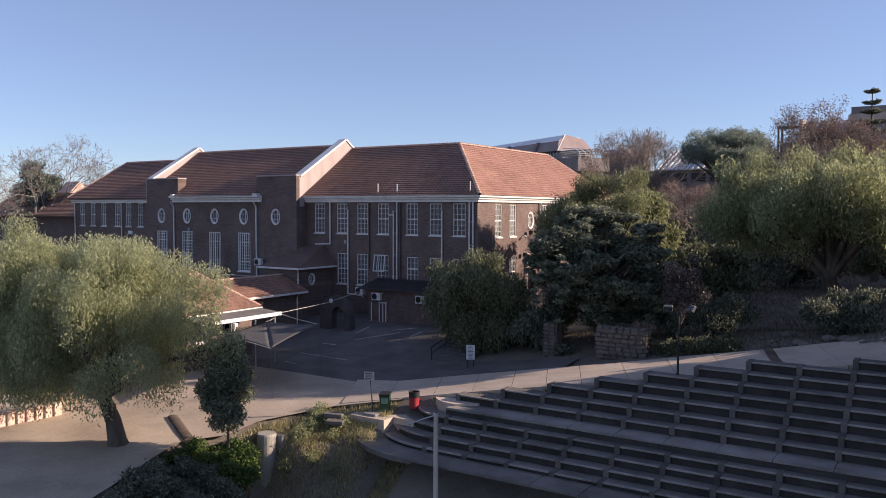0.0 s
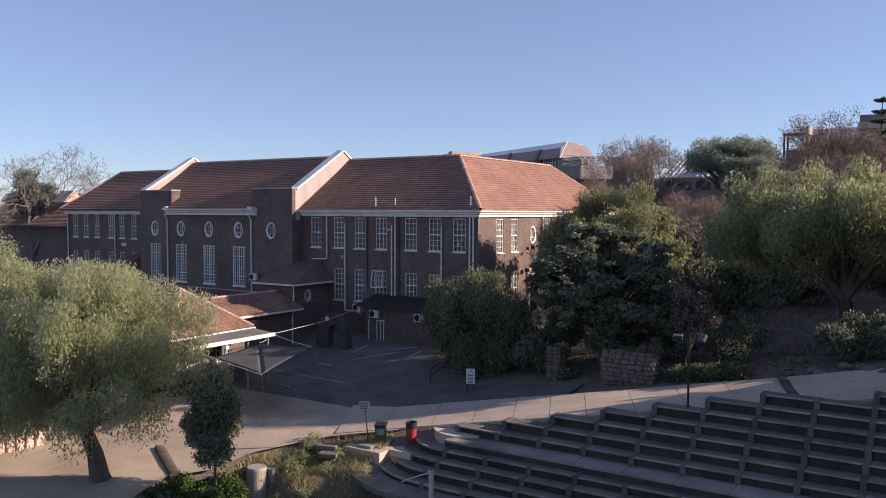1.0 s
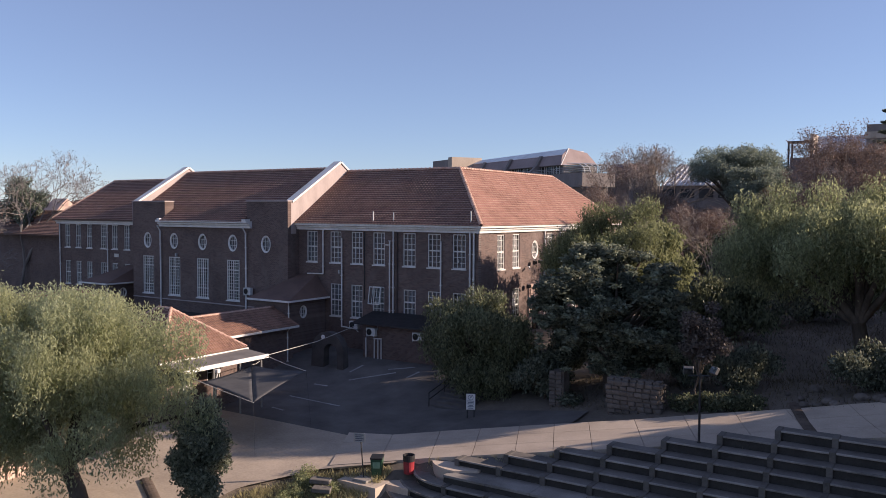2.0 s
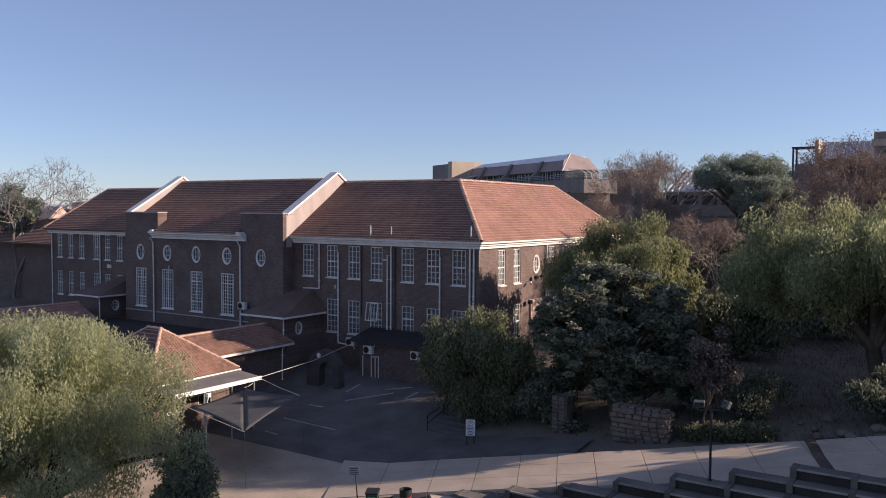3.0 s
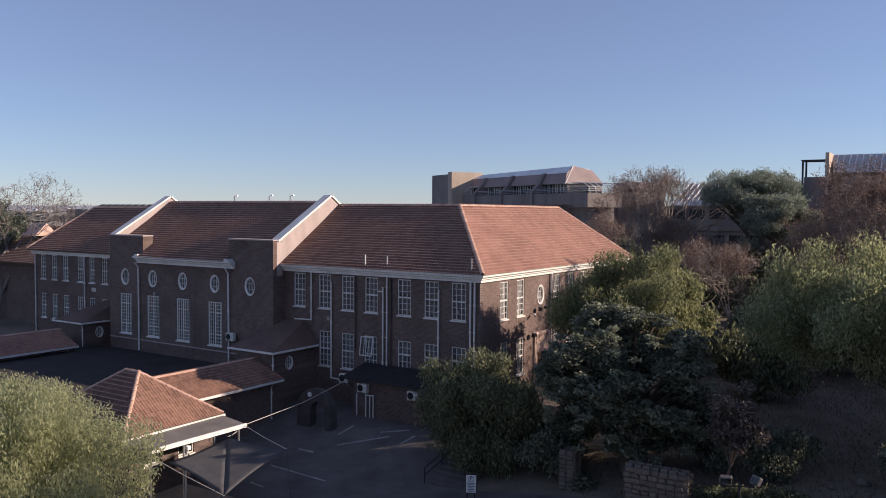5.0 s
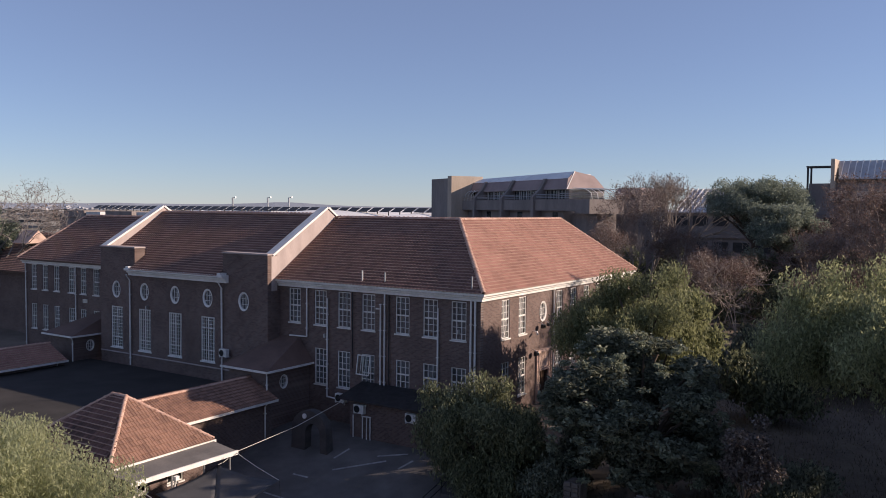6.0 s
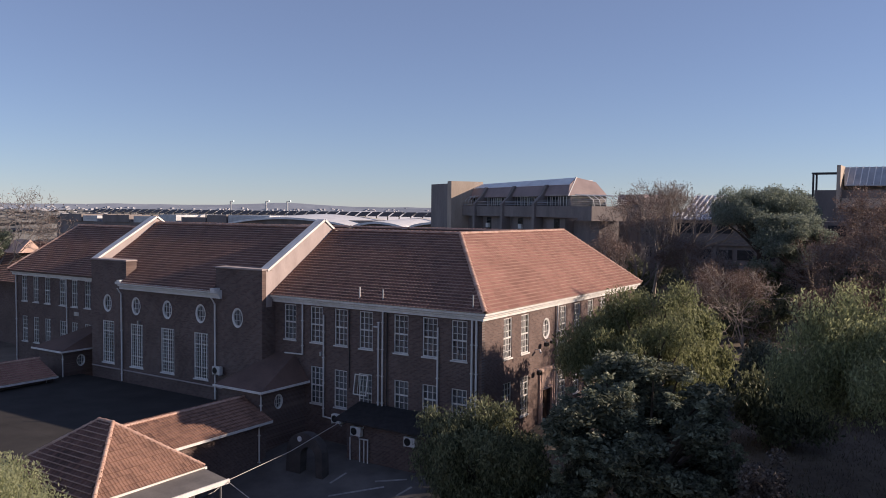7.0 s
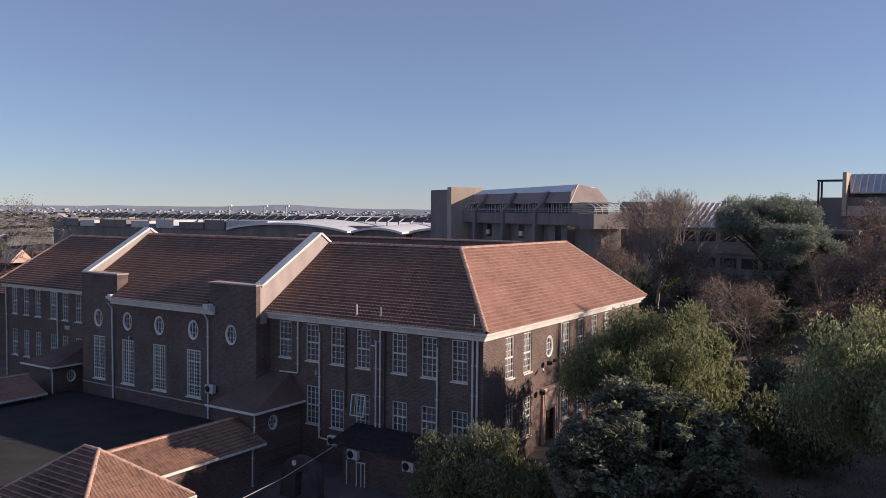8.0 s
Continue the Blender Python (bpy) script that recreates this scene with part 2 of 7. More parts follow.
def box(bm, x0, x1, y0, y1, z0, z1, bevel=0.0, m=None):
    g = bmesh.ops.create_cube(bm, size=1.0)
    s = Matrix.Translation(((x0 + x1) / 2, (y0 + y1) / 2, (z0 + z1) / 2)) @ Matrix.Diagonal((abs(x1 - x0), abs(y1 - y0), abs(z1 - z0), 1))
    bmesh.ops.transform(bm, matrix=(m @ s if m else s), verts=g["verts"])
    if bevel:
        es = {e for v in g["verts"] for e in v.link_edges}
        bmesh.ops.bevel(bm, geom=list(es), offset=bevel, segments=1, affect="EDGES", profile=0.5)
    return bm


def boxes(*items, bevel=0.0):
    bm = bmesh.new()
    for it in items:
        box(bm, *it, bevel=bevel)
    return bm


def tube(bm, path, radii, segs=8, cap=True):
    """A tapered tube along a path."""
    path = [Vector(p) for p in path]
    rings = []
    for i, p in enumerate(path):
        d = (path[min(i + 1, len(path) - 1)] - path[max(i - 1, 0)]).normalized()
        a = d.cross(Vector((0, 0, 1)) if abs(d.z) < 0.9 else Vector((1, 0, 0))).normalized()
        b = d.cross(a)
        r = radii[i] if isinstance(radii, (list, tuple)) else radii
        rings.append([bm.verts.new(p + r * (math.cos(2 * math.pi * k / segs) * a + math.sin(2 * math.pi * k / segs) * b)) for k in range(segs)])
    for r0, r1 in zip(rings, rings[1:]):
        for k in range(segs):
            bm.faces.new((r0[k], r0[(k + 1) % segs], r1[(k + 1) % segs], r1[k]))
    if cap:
        bm.faces.new(rings[0])
        bm.faces.new(rings[-1][::-1])
    return bm


def prism(bm, outline, depth):
    """A solid from a closed outline of points, pushed along depth."""
    a = [bm.verts.new(p) for p in outline]
    b = [bm.verts.new(Vector(p) + Vector(depth)) for p in outline]
    n = len(a)
    bm.faces.new(a)
    bm.faces.new(b[::-1])
    for i in range(n):
        bm.faces.new((a[i], b[i], b[(i + 1) % n], a[(i + 1) % n]))
    bmesh.ops.recalc_face_normals(bm, faces=bm.faces)
    return bm


def mesh_from_arrays(name, verts, faces, mat, parent=None, label="", smooth=False, mat2=None, second=None):
    """verts (n, 3), faces (m, k): a mesh made quickly out of arrays."""
    me = bpy.data.meshes.new(name)
    verts, faces = np.asarray(verts, dtype=np.float32), np.asarray(faces, dtype=np.int32)
    k = faces.shape[1]
    me.vertices.add(len(verts))
    me.vertices.foreach_set("co", verts.ravel())
    me.loops.add(faces.size)
    me.loops.foreach_set("vertex_index", faces.ravel())
    me.polygons.add(len(faces))
    me.polygons.foreach_set("loop_start", np.arange(0, faces.size, k, dtype=np.int32))
    me.update(calc_edges=True)
    me.validate()
    me.polygons.foreach_set("use_smooth", [smooth] * len(me.polygons))
    me.materials.append(mat)
    if mat2 is not None:
        me.materials.append(mat2)
        me.polygons.foreach_set("material_index", np.asarray(second, dtype=np.int32))
    ob = new(name, me)
    if parent is not None:
        ob.parent = parent
        ob.matrix_parent_inverse = world_of(parent).inverted()
    if label:
        ob["label"] = label
    return ob


class Wall:
    """A wall with thickness along x (facing -y) or along y (facing +x), with rectangular and oval openings through it."""

    def __init__(self, axis, at, u0, u1, z0, z1, thick=0.35):
        self.axis, self.at, self.u0, self.u1, self.z0, self.z1, self.thick, self.holes = axis, at, u0, u1, z0, z1, thick, []

    def p(self, u, z, d=0.0):
        return Vector((u, self.at + d, z)) if self.axis == "x" else Vector((self.at - d, u, z))

    def hole(self, u0, u1, z0, z1, oval=False):
        self.holes.append((u0, u1, z0, z1, oval))

    def build(self, name, mat, parent, label=""):
        us = sorted({self.u0, self.u1, *[h[0] for h in self.holes], *[h[1] for h in self.holes]})
        zs = sorted({self.z0, self.z1, *[h[2] for h in self.holes], *[h[3] for h in self.holes]})
        bm = bmesh.new()

        def face(*pts):
            bm.faces.new([bm.verts.new(q) for q in pts])

        for a, b in zip(us, us[1:]):
            for c, d in zip(zs, zs[1:]):
                um, zm = (a + b) / 2, (c + d) / 2
                if any(h[0] < um < h[1] and h[2] < zm < h[3] for h in self.holes):
                    continue
                for dep in (0, self.thick):
                    face(self.p(a, c, dep), self.p(b, c, dep), self.p(b, d, dep), self.p(a, d, dep))
        for a, b, c, d, oval in self.holes:
            if oval:
                n = 24
                ring, edge = [], []
                for k in range(n):
                    t = 2 * math.pi * (k + 0.5) / n
                    cx, sx = math.cos(t), math.sin(t)
                    ring.append(((a + b) / 2 + (b - a) / 2 * 0.98 * cx, (c + d) / 2 + (d - c) / 2 * 0.98 * sx))
                    q = max(abs(cx), abs(sx))
                    edge.append(((a + b) / 2 + (b - a) / 2 * cx / q, (c + d) / 2 + (d - c) / 2 * sx / q))
                for k in range(n):
                    j = (k + 1) % n
                    for dep in (0, self.thick):
                        face(self.p(*edge[k], dep), self.p(*edge[j], dep), self.p(*ring[j], dep), self.p(*ring[k], dep))
                        if k % 6 == 2:
                            corner = ((a if edge[k][0] < (a + b) / 2 else b), (c if edge[k][1] < (c + d) / 2 else d))
                            face(self.p(*edge[k], dep), self.p(*corner, dep), self.p(*edge[j], dep))
                    face(self.p(*ring[k], 0), self.p(*ring[j], 0), self.p(*ring[j], self.thick), self.p(*ring[k], self.thick))
            else:
                for q, r in (((a, c), (b, c)), ((b, c), (b, d)), ((b, d), (a, d)), ((a, d), (a, c))):
                    face(self.p(*q, 0), self.p(*r, 0), self.p(*r, self.thick), self.p(*q, self.thick))
        for q, r in (((self.u0, self.z0), (self.u1, self.z0)), ((self.u1, self.z0), (self.u1, self.z1)), ((self.u1, self.z1), (self.u0, self.z1)), ((self.u0, self.z1), (self.u0, self.z0))):
            face(self.p(*q, 0), self.p(*r, 0), self.p(*r, self.thick), self.p(*q, self.thick))
        bmesh.ops.recalc_face_normals(bm, faces=bm.faces)
        return finish(name, bm, mat, parent, label)

    def slab(self, bm, u0, u1, z0, z1, d0, d1):
        """A box in the wall's own directions; d counts inwards from the face."""
        p, q = self.p(u0, z0, d0), self.p(u1, z1, d1)
        return box(bm, min(p.x, q.x), max(p.x, q.x), min(p.y, q.y), max(p.y, q.y), z0, z1)

    def window(self, parent, u0, u1, z0, z1, cols, rows, backing, mullion=0, transom=0.0, sill=True, frame_w=0.07, bar=0.019):
        """A painted timber window with glazing bars, glass, a sill and a blind, drapes or a dark unlit-room sheet
        behind it.
        """
        self.hole(u0, u1, z0, z1)
        bm = bmesh.new()
        d0, d1 = 0.05, 0.13
        for a in ((u0, u0 + frame_w, z0, z1), (u1 - frame_w, u1, z0, z1), (u0 + frame_w, u1 - frame_w, z0, z0 + frame_w), (u0 + frame_w, u1 - frame_w, z1 - frame_w, z1)):
            self.slab(bm, *a, d0, d1)
        bars = []
        for k in range(1, cols):
            u = u0 + (u1 - u0) * k / cols
            w = 0.055 if (mullion and k % mullion == 0) else bar
            bars.append((u - w, u + w, z0 + frame_w, z1 - frame_w, d0 + 0.012, d1 - 0.01))
        for k in range(1, rows):
            z = z0 + (z1 - z0) * k / rows
            w = 0.05 if any(abs(k / rows - q) < 0.5 / rows for q in (transom if isinstance(transom, tuple) else (transom,))) else bar - 0.002
            bars.append((u0 + frame_w, u1 - frame_w, z - w, z + w, d0 + 0.016, d1 - 0.006))
        win = finish("window", bm, PAINT, parent)
        for bar in bars:
            bm = bmesh.new()
            self.slab(bm, *bar)
            finish("glazing_bar", bm, PAINT, win)
        bm = bmesh.new()
        self.slab(bm, u0 + 0.03, u1 - 0.03, z0 + 0.03, z1 - 0.03, 0.088, 0.094)
        pane = finish("pane", bm, GLASS, win, "small-paned window glass")
        pane.visible_shadow = False
        bm = bmesh.new()
        n = max(6, int((u1 - u0) / 0.12))
        top = z1 - 0.02
        low = z0 + 0.02
        prev = None
        for k in range(n + 1):
            u = u0 + 0.01 + (u1 - u0 - 0.02) * k / n
            cur = (bm.verts.new(self.p(u, low, 0.20 + 0.025 * (k % 2))), bm.verts.new(self.p(u, top, 0.20 + 0.025 * (k % 2))))
            if prev:
                bm.faces.new((prev[0], cur[0], cur[1], prev[1]))
            prev = cur
        finish("curtain", bm, backing, win, "pleated blind, drape or dark unlit-room sheet behind glass")
        if sill:
            bm = bmesh.new()
            self.slab(bm, u0 - 0.06, u1 + 0.06, z0 - 0.09, z0, -0.07, 0.10)
            finish("sill", bm, PAINT, win)
        return win

    def oval(self, parent, u, z, ru, rz):
        """An oval window with a broad white surround and glazing bars."""
        self.hole(u - ru, u + ru, z - rz, z + rz, True)
        bm = bmesh.new()
        n = 24
        loops = []
        for f, d in ((1.0, 0.02), (1.12, -0.03), (1.12, 0.01), (0.88, 0.02), (0.88, 0.14), (1.0, 0.14)):
            loops.append([bm.verts.new(self.p(u + ru * f * math.cos(2 * math.pi * k / n), z + rz * f * math.sin(2 * math.pi * k / n), d)) for k in range(n)])
        order = [2, 1, 3, 4, 5, 2]
        for i, j in zip(order, order[1:]):
            for k in range(n):
                bm.faces.new((loops[i][k], loops[i][(k + 1) % n], loops[j][(k + 1) % n], loops[j][k]))
        for v in loops[0]:
            bm.verts.remove(v)
        win = finish("oval_window", bm, PAINT, parent, "white-framed oval window")
        for f in (-0.33, 0.33):
            h, w = rz * 0.88 * math.sqrt(1 - f * f), ru * 0.88 * math.sqrt(1 - f * f)
            for bar in ((u + f * ru - 0.018, u + f * ru + 0.018, z - h, z + h, 0.06, 0.11), (u - w, u + w, z + f * rz - 0.018, z + f * rz + 0.018, 0.064, 0.106)):
                bm = bmesh.new()
                self.slab(bm, *bar)
                finish("glazing_bar", bm, PAINT, win)
        bm = bmesh.new()
        vs = [bm.verts.new(self.p(u + ru * 0.95 * math.cos(2 * math.pi * k / n), z + rz * 0.95 * math.sin(2 * math.pi * k / n), 0.09)) for k in range(n)]
        bm.faces.new(vs)
        pane = finish("pane", bm, GLASS, win)
        pane.visible_shadow = False
        bm = bmesh.new()
        self.slab(bm, u - ru, u + ru, z - rz, z + rz, 0.24, 0.26)
        finish("curtain", bm, BLIND, win)
        return win


# ---------------------------------------------------------------- roofs of clay tiles
TW, TL = 0.30, 0.32


def tile_shape(w=TW, l=TL):
    """One roll-profiled clay tile with a front edge coloured as sunlit: across u, up the slope v, out of the roof n."""
    prof = [(0.0, 0.008), (0.10, 0.0), (0.16, 0.006), (0.20, 0.030), (0.26, 0.030), (w, 0.008)]
    vs, fs, edge = [], [], []
    for v, n0 in ((-0.035, 0.002), (-0.035, 0.050), (0.03, 0.045), (l, 0.004)):
        vs += [(u, v, n + n0) for u, n in prof]
    k = len(prof)
    for r in range(3):
        for i in range(k - 1):
            fs.append((r * k + i, r * k + i + 1, (r + 1) * k + i + 1, (r + 1) * k + i))
            edge.append(1 if r < 2 else 0)
    return np.array(vs), np.array(fs), np.array(edge)


TILE_V, TILE_F, TILE_E = tile_shape()


def tile_slope(origin, along, up, inside, length, height, parent, single=None, name="tiles", mat=None, label="", single_mat=None, wide=1.0):
    """Courses of tiles on a roof slope. inside(u, v) tells where the slope is; single(u, v) where a tile is a piece of its own."""
    o, a, b = Vector(origin), Vector(along).normalized(), Vector(up).normalized()
    n = a.cross(b).normalized()
    if n.z < 0:
        n = -n
    rng = random.Random(hash((round(o.x, 1), round(o.y, 1))) & 0xffff)
    verts, faces, count = [], [], 0
    basis = np.array([a, b, n])
    one = None
    rows = int(height / TL) + 1
    width = TW * wide
    cols = int(length / width) + 1
    shape = TILE_V * np.array((wide, 1.0, 1.0))
    for j in range(rows):
        for i in range(cols):
            u, v = i * width, j * TL
            if not inside(u + width / 2, v + TL / 2):
                continue
            if single and single(u, v):
                if one is None:
                    bm = bmesh.new()
                    vv = [bm.verts.new(tuple(Vector(p[0] * np.array(a) + p[1] * np.array(b) + p[2] * np.array(n)))) for p in shape]
                    for f in TILE_F:
                        bm.faces.new([vv[q] for q in f])
                    one = finish("roof_tile", bm, (single_mat or TILE_PART, single_mat or TILE_EDGE), parent)
                    one.data.polygons.foreach_set("material_index", TILE_E.astype(np.int32))
                    ob = one
                else:
                    ob = bpy.data.objects.new("roof_tile", one.data)
                    scene.collection.objects.link(ob)
                    ob.parent = parent
                    ob.matrix_parent_inverse = one.matrix_parent_inverse
                ob.location = o + a * u + b * v + n * rng.uniform(0, 0.008)
                continue
            tv = shape.copy()
            tv[:, 0] += u
            tv[:, 1] += v
            tv[:, 2] += rng.uniform(0, 0.012)
            verts.append(tv @ basis + np.array(o))
            faces.append(TILE_F + count * len(TILE_V))
            count += 1
    if verts:
        ob = mesh_from_arrays(name, np.concatenate(verts), np.concatenate(faces), mat or TILE, parent, label, False, TILE_EDGE, np.tile(TILE_E, count))
        ob["kind"] = "stuff"
        return ob


def ridge_line(parent, a, b, r=0.15, name="ridge_tiles", mat=None):
    """Half-round capping tiles, each overlapping the next, along a ridge or hip."""
    a, b = Vector(a), Vector(b)
    n = max(1, int((b - a).length / 0.42))
    d = (b - a) / n
    side = d.normalized().cross(Vector((0, 0, 1))).normalized()
    up = side.cross(d.normalized())
    bm = bmesh.new()
    for i in range(n):
        rings = []
        for e, rr in ((0.0, r), (0.85, r), (0.86, r * 1.22), (1.06, r * 1.22)):
            p = a + d * (i + e)
            rings.append([bm.verts.new(p + side * rr * math.cos(math.pi * (k / 6)) + up * (rr * 1.0 * math.sin(math.pi * k / 6) - 0.02)) for k in range(7)])
        for r0, r1 in zip(rings, rings[1:]):
            for k in range(6):
                bm.faces.new((r0[k], r0[k + 1], r1[k + 1], r1[k]))
    bmesh.ops.recalc_face_normals(bm, faces=bm.faces)
    return finish(name, bm, mat or RIDGE, parent)


def plate(name, pts, thick, mat, parent, label=""):
    """A flat slab under the given outline."""
    bm = bmesh.new()
    prism(bm, pts, (0, 0, -thick))
    return finish(name, bm, mat, parent, label)


# ---------------------------------------------------------------- ground
def lerp_line(pts, x):
    if x <= pts[0][0]:
        return pts[0][1]
    for (a, b), (c, d) in zip(pts, pts[1:]):
        if x <= c:
            return b + (d - b) * (x - a) / (c - a)
    return pts[-1][1]


ROAD_EDGE = [(3.2, -20.0), (8.0, -18.1), (12.0, -16.8), (15.5, -15.75), (20.0, -14.4), (24.6, -13.2), (30.0, -11.8), (60.0, -7.0)]
BANK_LEFT = [(-60.0, 5.5), (-45.0, 4.5), (-36.0, 2.6), (-33.0, 1.5), (-30.5, 0.4), (-29.0, -0.2), (-27.5, -0.6), (-26.0, 0.8), (-23.8, 0.9), (-20.5, 3.0), (-18.4, 8.0)]


LAND = [(-60.0, -3.4), (-35.0, -2.9), (-27.0, -2.45), (-20.0, -1.65), (-10.0, -1.32), (-8.0, -1.12), (-3.3, 0.0), (0.0, 0.22), (8.0, 1.65), (20.0, 1.95), (40.0, 3.4), (60.0, 4.0)]


def smooth(a, b, x):
    t = min(1.0, max(0.0, (x - a) / (b - a)))
    return t * t * (3 - 2 * t)


def ground_z(x, y):
    """The lie of the land: it climbs to the back and to the hill, and falls into the bowl below the road."""
    z = lerp_line(LAND, y) + 0.135 * min(max(0.0, x - 3.0), 34) * (1 - 0.72 * smooth(-9, 6, y))
    far = math.hypot(x + 10, y + 5)
    z += (-1.0 - z) * smooth(70, 260, far)
    if x > -1:
        d = min(lerp_line(ROAD_EDGE, x) - y, x - lerp_line(BANK_LEFT, y))
        if d > 0:
            z -= 3.0 * smooth(-23.7, -25.2, y) * smooth(0.2, 0.9, d) * smooth(7.5, 5.5, x)
            steep = min((0.56 + 0.5 * smooth(8.5, 6.5, x)) * d + 0.1, 7.5)
            gentle = 0.1 + 0.28 * min(d, 3.2) + 1.1 * max(0.0, min(d, 8.0) - 3.2)
            z -= steep + (gentle - steep) * smooth(7.7, 6.5, x)
    if -62 < x < -17 and y > -14:
        z += (1.0 - z) * smooth(-17, -20, x) * smooth(-14, -12.5, y) * smooth(40, 20, y)
    return z


def ground_sheet():
    fine = [i * 0.75 for i in range(-80, 87)]
    xs = [-4500, -2500, -1400, -800, -450, -260, -170, -120, -90, -72] + fine + [72, 90, 120, 170, 260, 450, 800, 1400, 2500, 4500]
    ys = [-4500, -2500, -1400, -800, -450, -260, -170, -120, -90, -72] + fine + [72, 90, 120, 170, 260, 450, 800, 1400, 2500, 4500]
    nx, ny = len(xs), len(ys)
    verts = [(x, y, ground_z(x, y) + (0.10 * noise.noise((x * 0.35, y * 0.35, 3.0)) if abs(x) < 70 and y > -90 else 0) - 0.08) for y in ys for x in xs]
    faces = [(j * nx + i, j * nx + i + 1, (j + 1) * nx + i + 1, (j + 1) * nx + i) for j in range(ny - 1) for i in range(nx - 1)]
    ob = mesh_from_arrays("ground", verts, faces, EARTH, smooth=True)
    return tagged(ob, "dry brown earth and leaf litter sloping ground", "ground", kind="structure")


def drape(name, inside, x0, x1, y0, y1, lift, mat, step=0.8, snap=None):
    """A sheet laid on the land wherever inside(x, y) holds."""
    nx, ny = int((x1 - x0) / step) + 1, int((y1 - y0) / step) + 1
    idx, verts, faces = {}, [], []
    for j in range(ny - 1):
        for i in range(nx - 1):
            if not any(inside(x0 + (i + e) * step, y0 + (j + f) * step) for e, f in ((0, 0), (1, 0), (1, 1), (0, 1), (0.5, 0.5))):
                continue
            f = []
            for a, b in ((i, j), (i + 1, j), (i + 1, j + 1), (i, j + 1)):
                if (a, b) not in idx:
                    idx[a, b] = len(verts)
                    x, y = x0 + a * step, y0 + b * step
                    if snap:
                        x, y = snap(x, y)
                    verts.append((x, y, ground_z(x, y) + lift))
                f.append(idx[a, b])
            faces.append(f)
    return mesh_from_arrays(name, verts, faces, mat)


ground_sheet()
tagged(drape("parking_lot", lambda x, y: -14.5 < x < 12 and y > -17.6 and not (x > 1.2 and y > -8.4), -15, 13, -18, 0.4, 0.03, ASPHALT),
       "dark grey asphalt parking lot with worn white bay lines", "parking lot", kind="structure")
# forecourt stops near the shadow edge; dark asphalt beyond also paints that shade
tagged(drape("forecourt", lambda x, y: x - lerp_line(BANK_LEFT, y) < 0.0 and y < lerp_line(ROAD_EDGE, x) + (4.2 if x < 3 else 2.0) and -19 < x < 6.5, -20, 8, -62, -12, 0.045, FORECOURT, 0.5, lambda x, y: (min(x, lerp_line(BANK_LEFT, y) - 0.03), y)),
       "worn tan concrete forecourt with tyre marks", "forecourt", kind="structure")
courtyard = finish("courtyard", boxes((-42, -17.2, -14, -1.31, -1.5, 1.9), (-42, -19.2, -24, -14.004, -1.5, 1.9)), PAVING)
tagged(courtyard, "dark paved inner courtyard behind the pavilion", "courtyard", kind="structure")


# ---------------------------------------------------------------- main building
def cornice(name, parent, axis, at, u0, u1, z0, z1, out, ends=True, mitre=None):
    """A white moulded cornice with a gutter: three stepped fillets along a wall."""
    h = z1 - z0
    e = out * 0.5 if ends else 0
    prof = [(0.002, 0), (0.35 * out, 0), (0.35 * out, 0.33), (0.5 * out, 0.37), (0.62 * out, 0.40), (0.62 * out, 0.60), (0.8 * out, 0.64), (out, 0.70), (out, 0.97), (0.97 * out, 1.0), (0.002, 1.0)]
    bm = bmesh.new()
    if axis == "x":
        prism(bm, [(u0 - e, at - o, z0 + f * h) for o, f in prof], (u1 - u0 + 2 * e, 0, 0))
    else:
        prism(bm, [(at + o, u0 - e, z0 + f * h) for o, f in prof], (0, u1 - u0 + 2 * e, 0))
    if mitre is not None:
        for v in bm.verts:
            if axis == "x" and abs(v.co.x - mitre) < 1e-4:
                v.co.x += at - v.co.y
            elif axis == "y" and abs(v.co.y - mitre) < 1e-4:
                v.co.y -= v.co.x - at
    return finish(name, bm, PAINT, parent, "white painted cornice and gutter")


def downpipe(parent, pts, r=0.055):
    bm = bmesh.new()
    tube(bm, pts, r, 8)
    for z in np.arange(min(p[2] for p in pts) + 0.6, max(p[2] for p in pts), 1.8):
        x, y = pts[len(pts) // 2][0], pts[len(pts) // 2][1]
        box(bm, x - 0.09, x + 0.09, y - 0.075, y + 0.075, z, z + 0.05)
    return finish("downpipe", bm, PAINT, parent, "white painted downpipe")


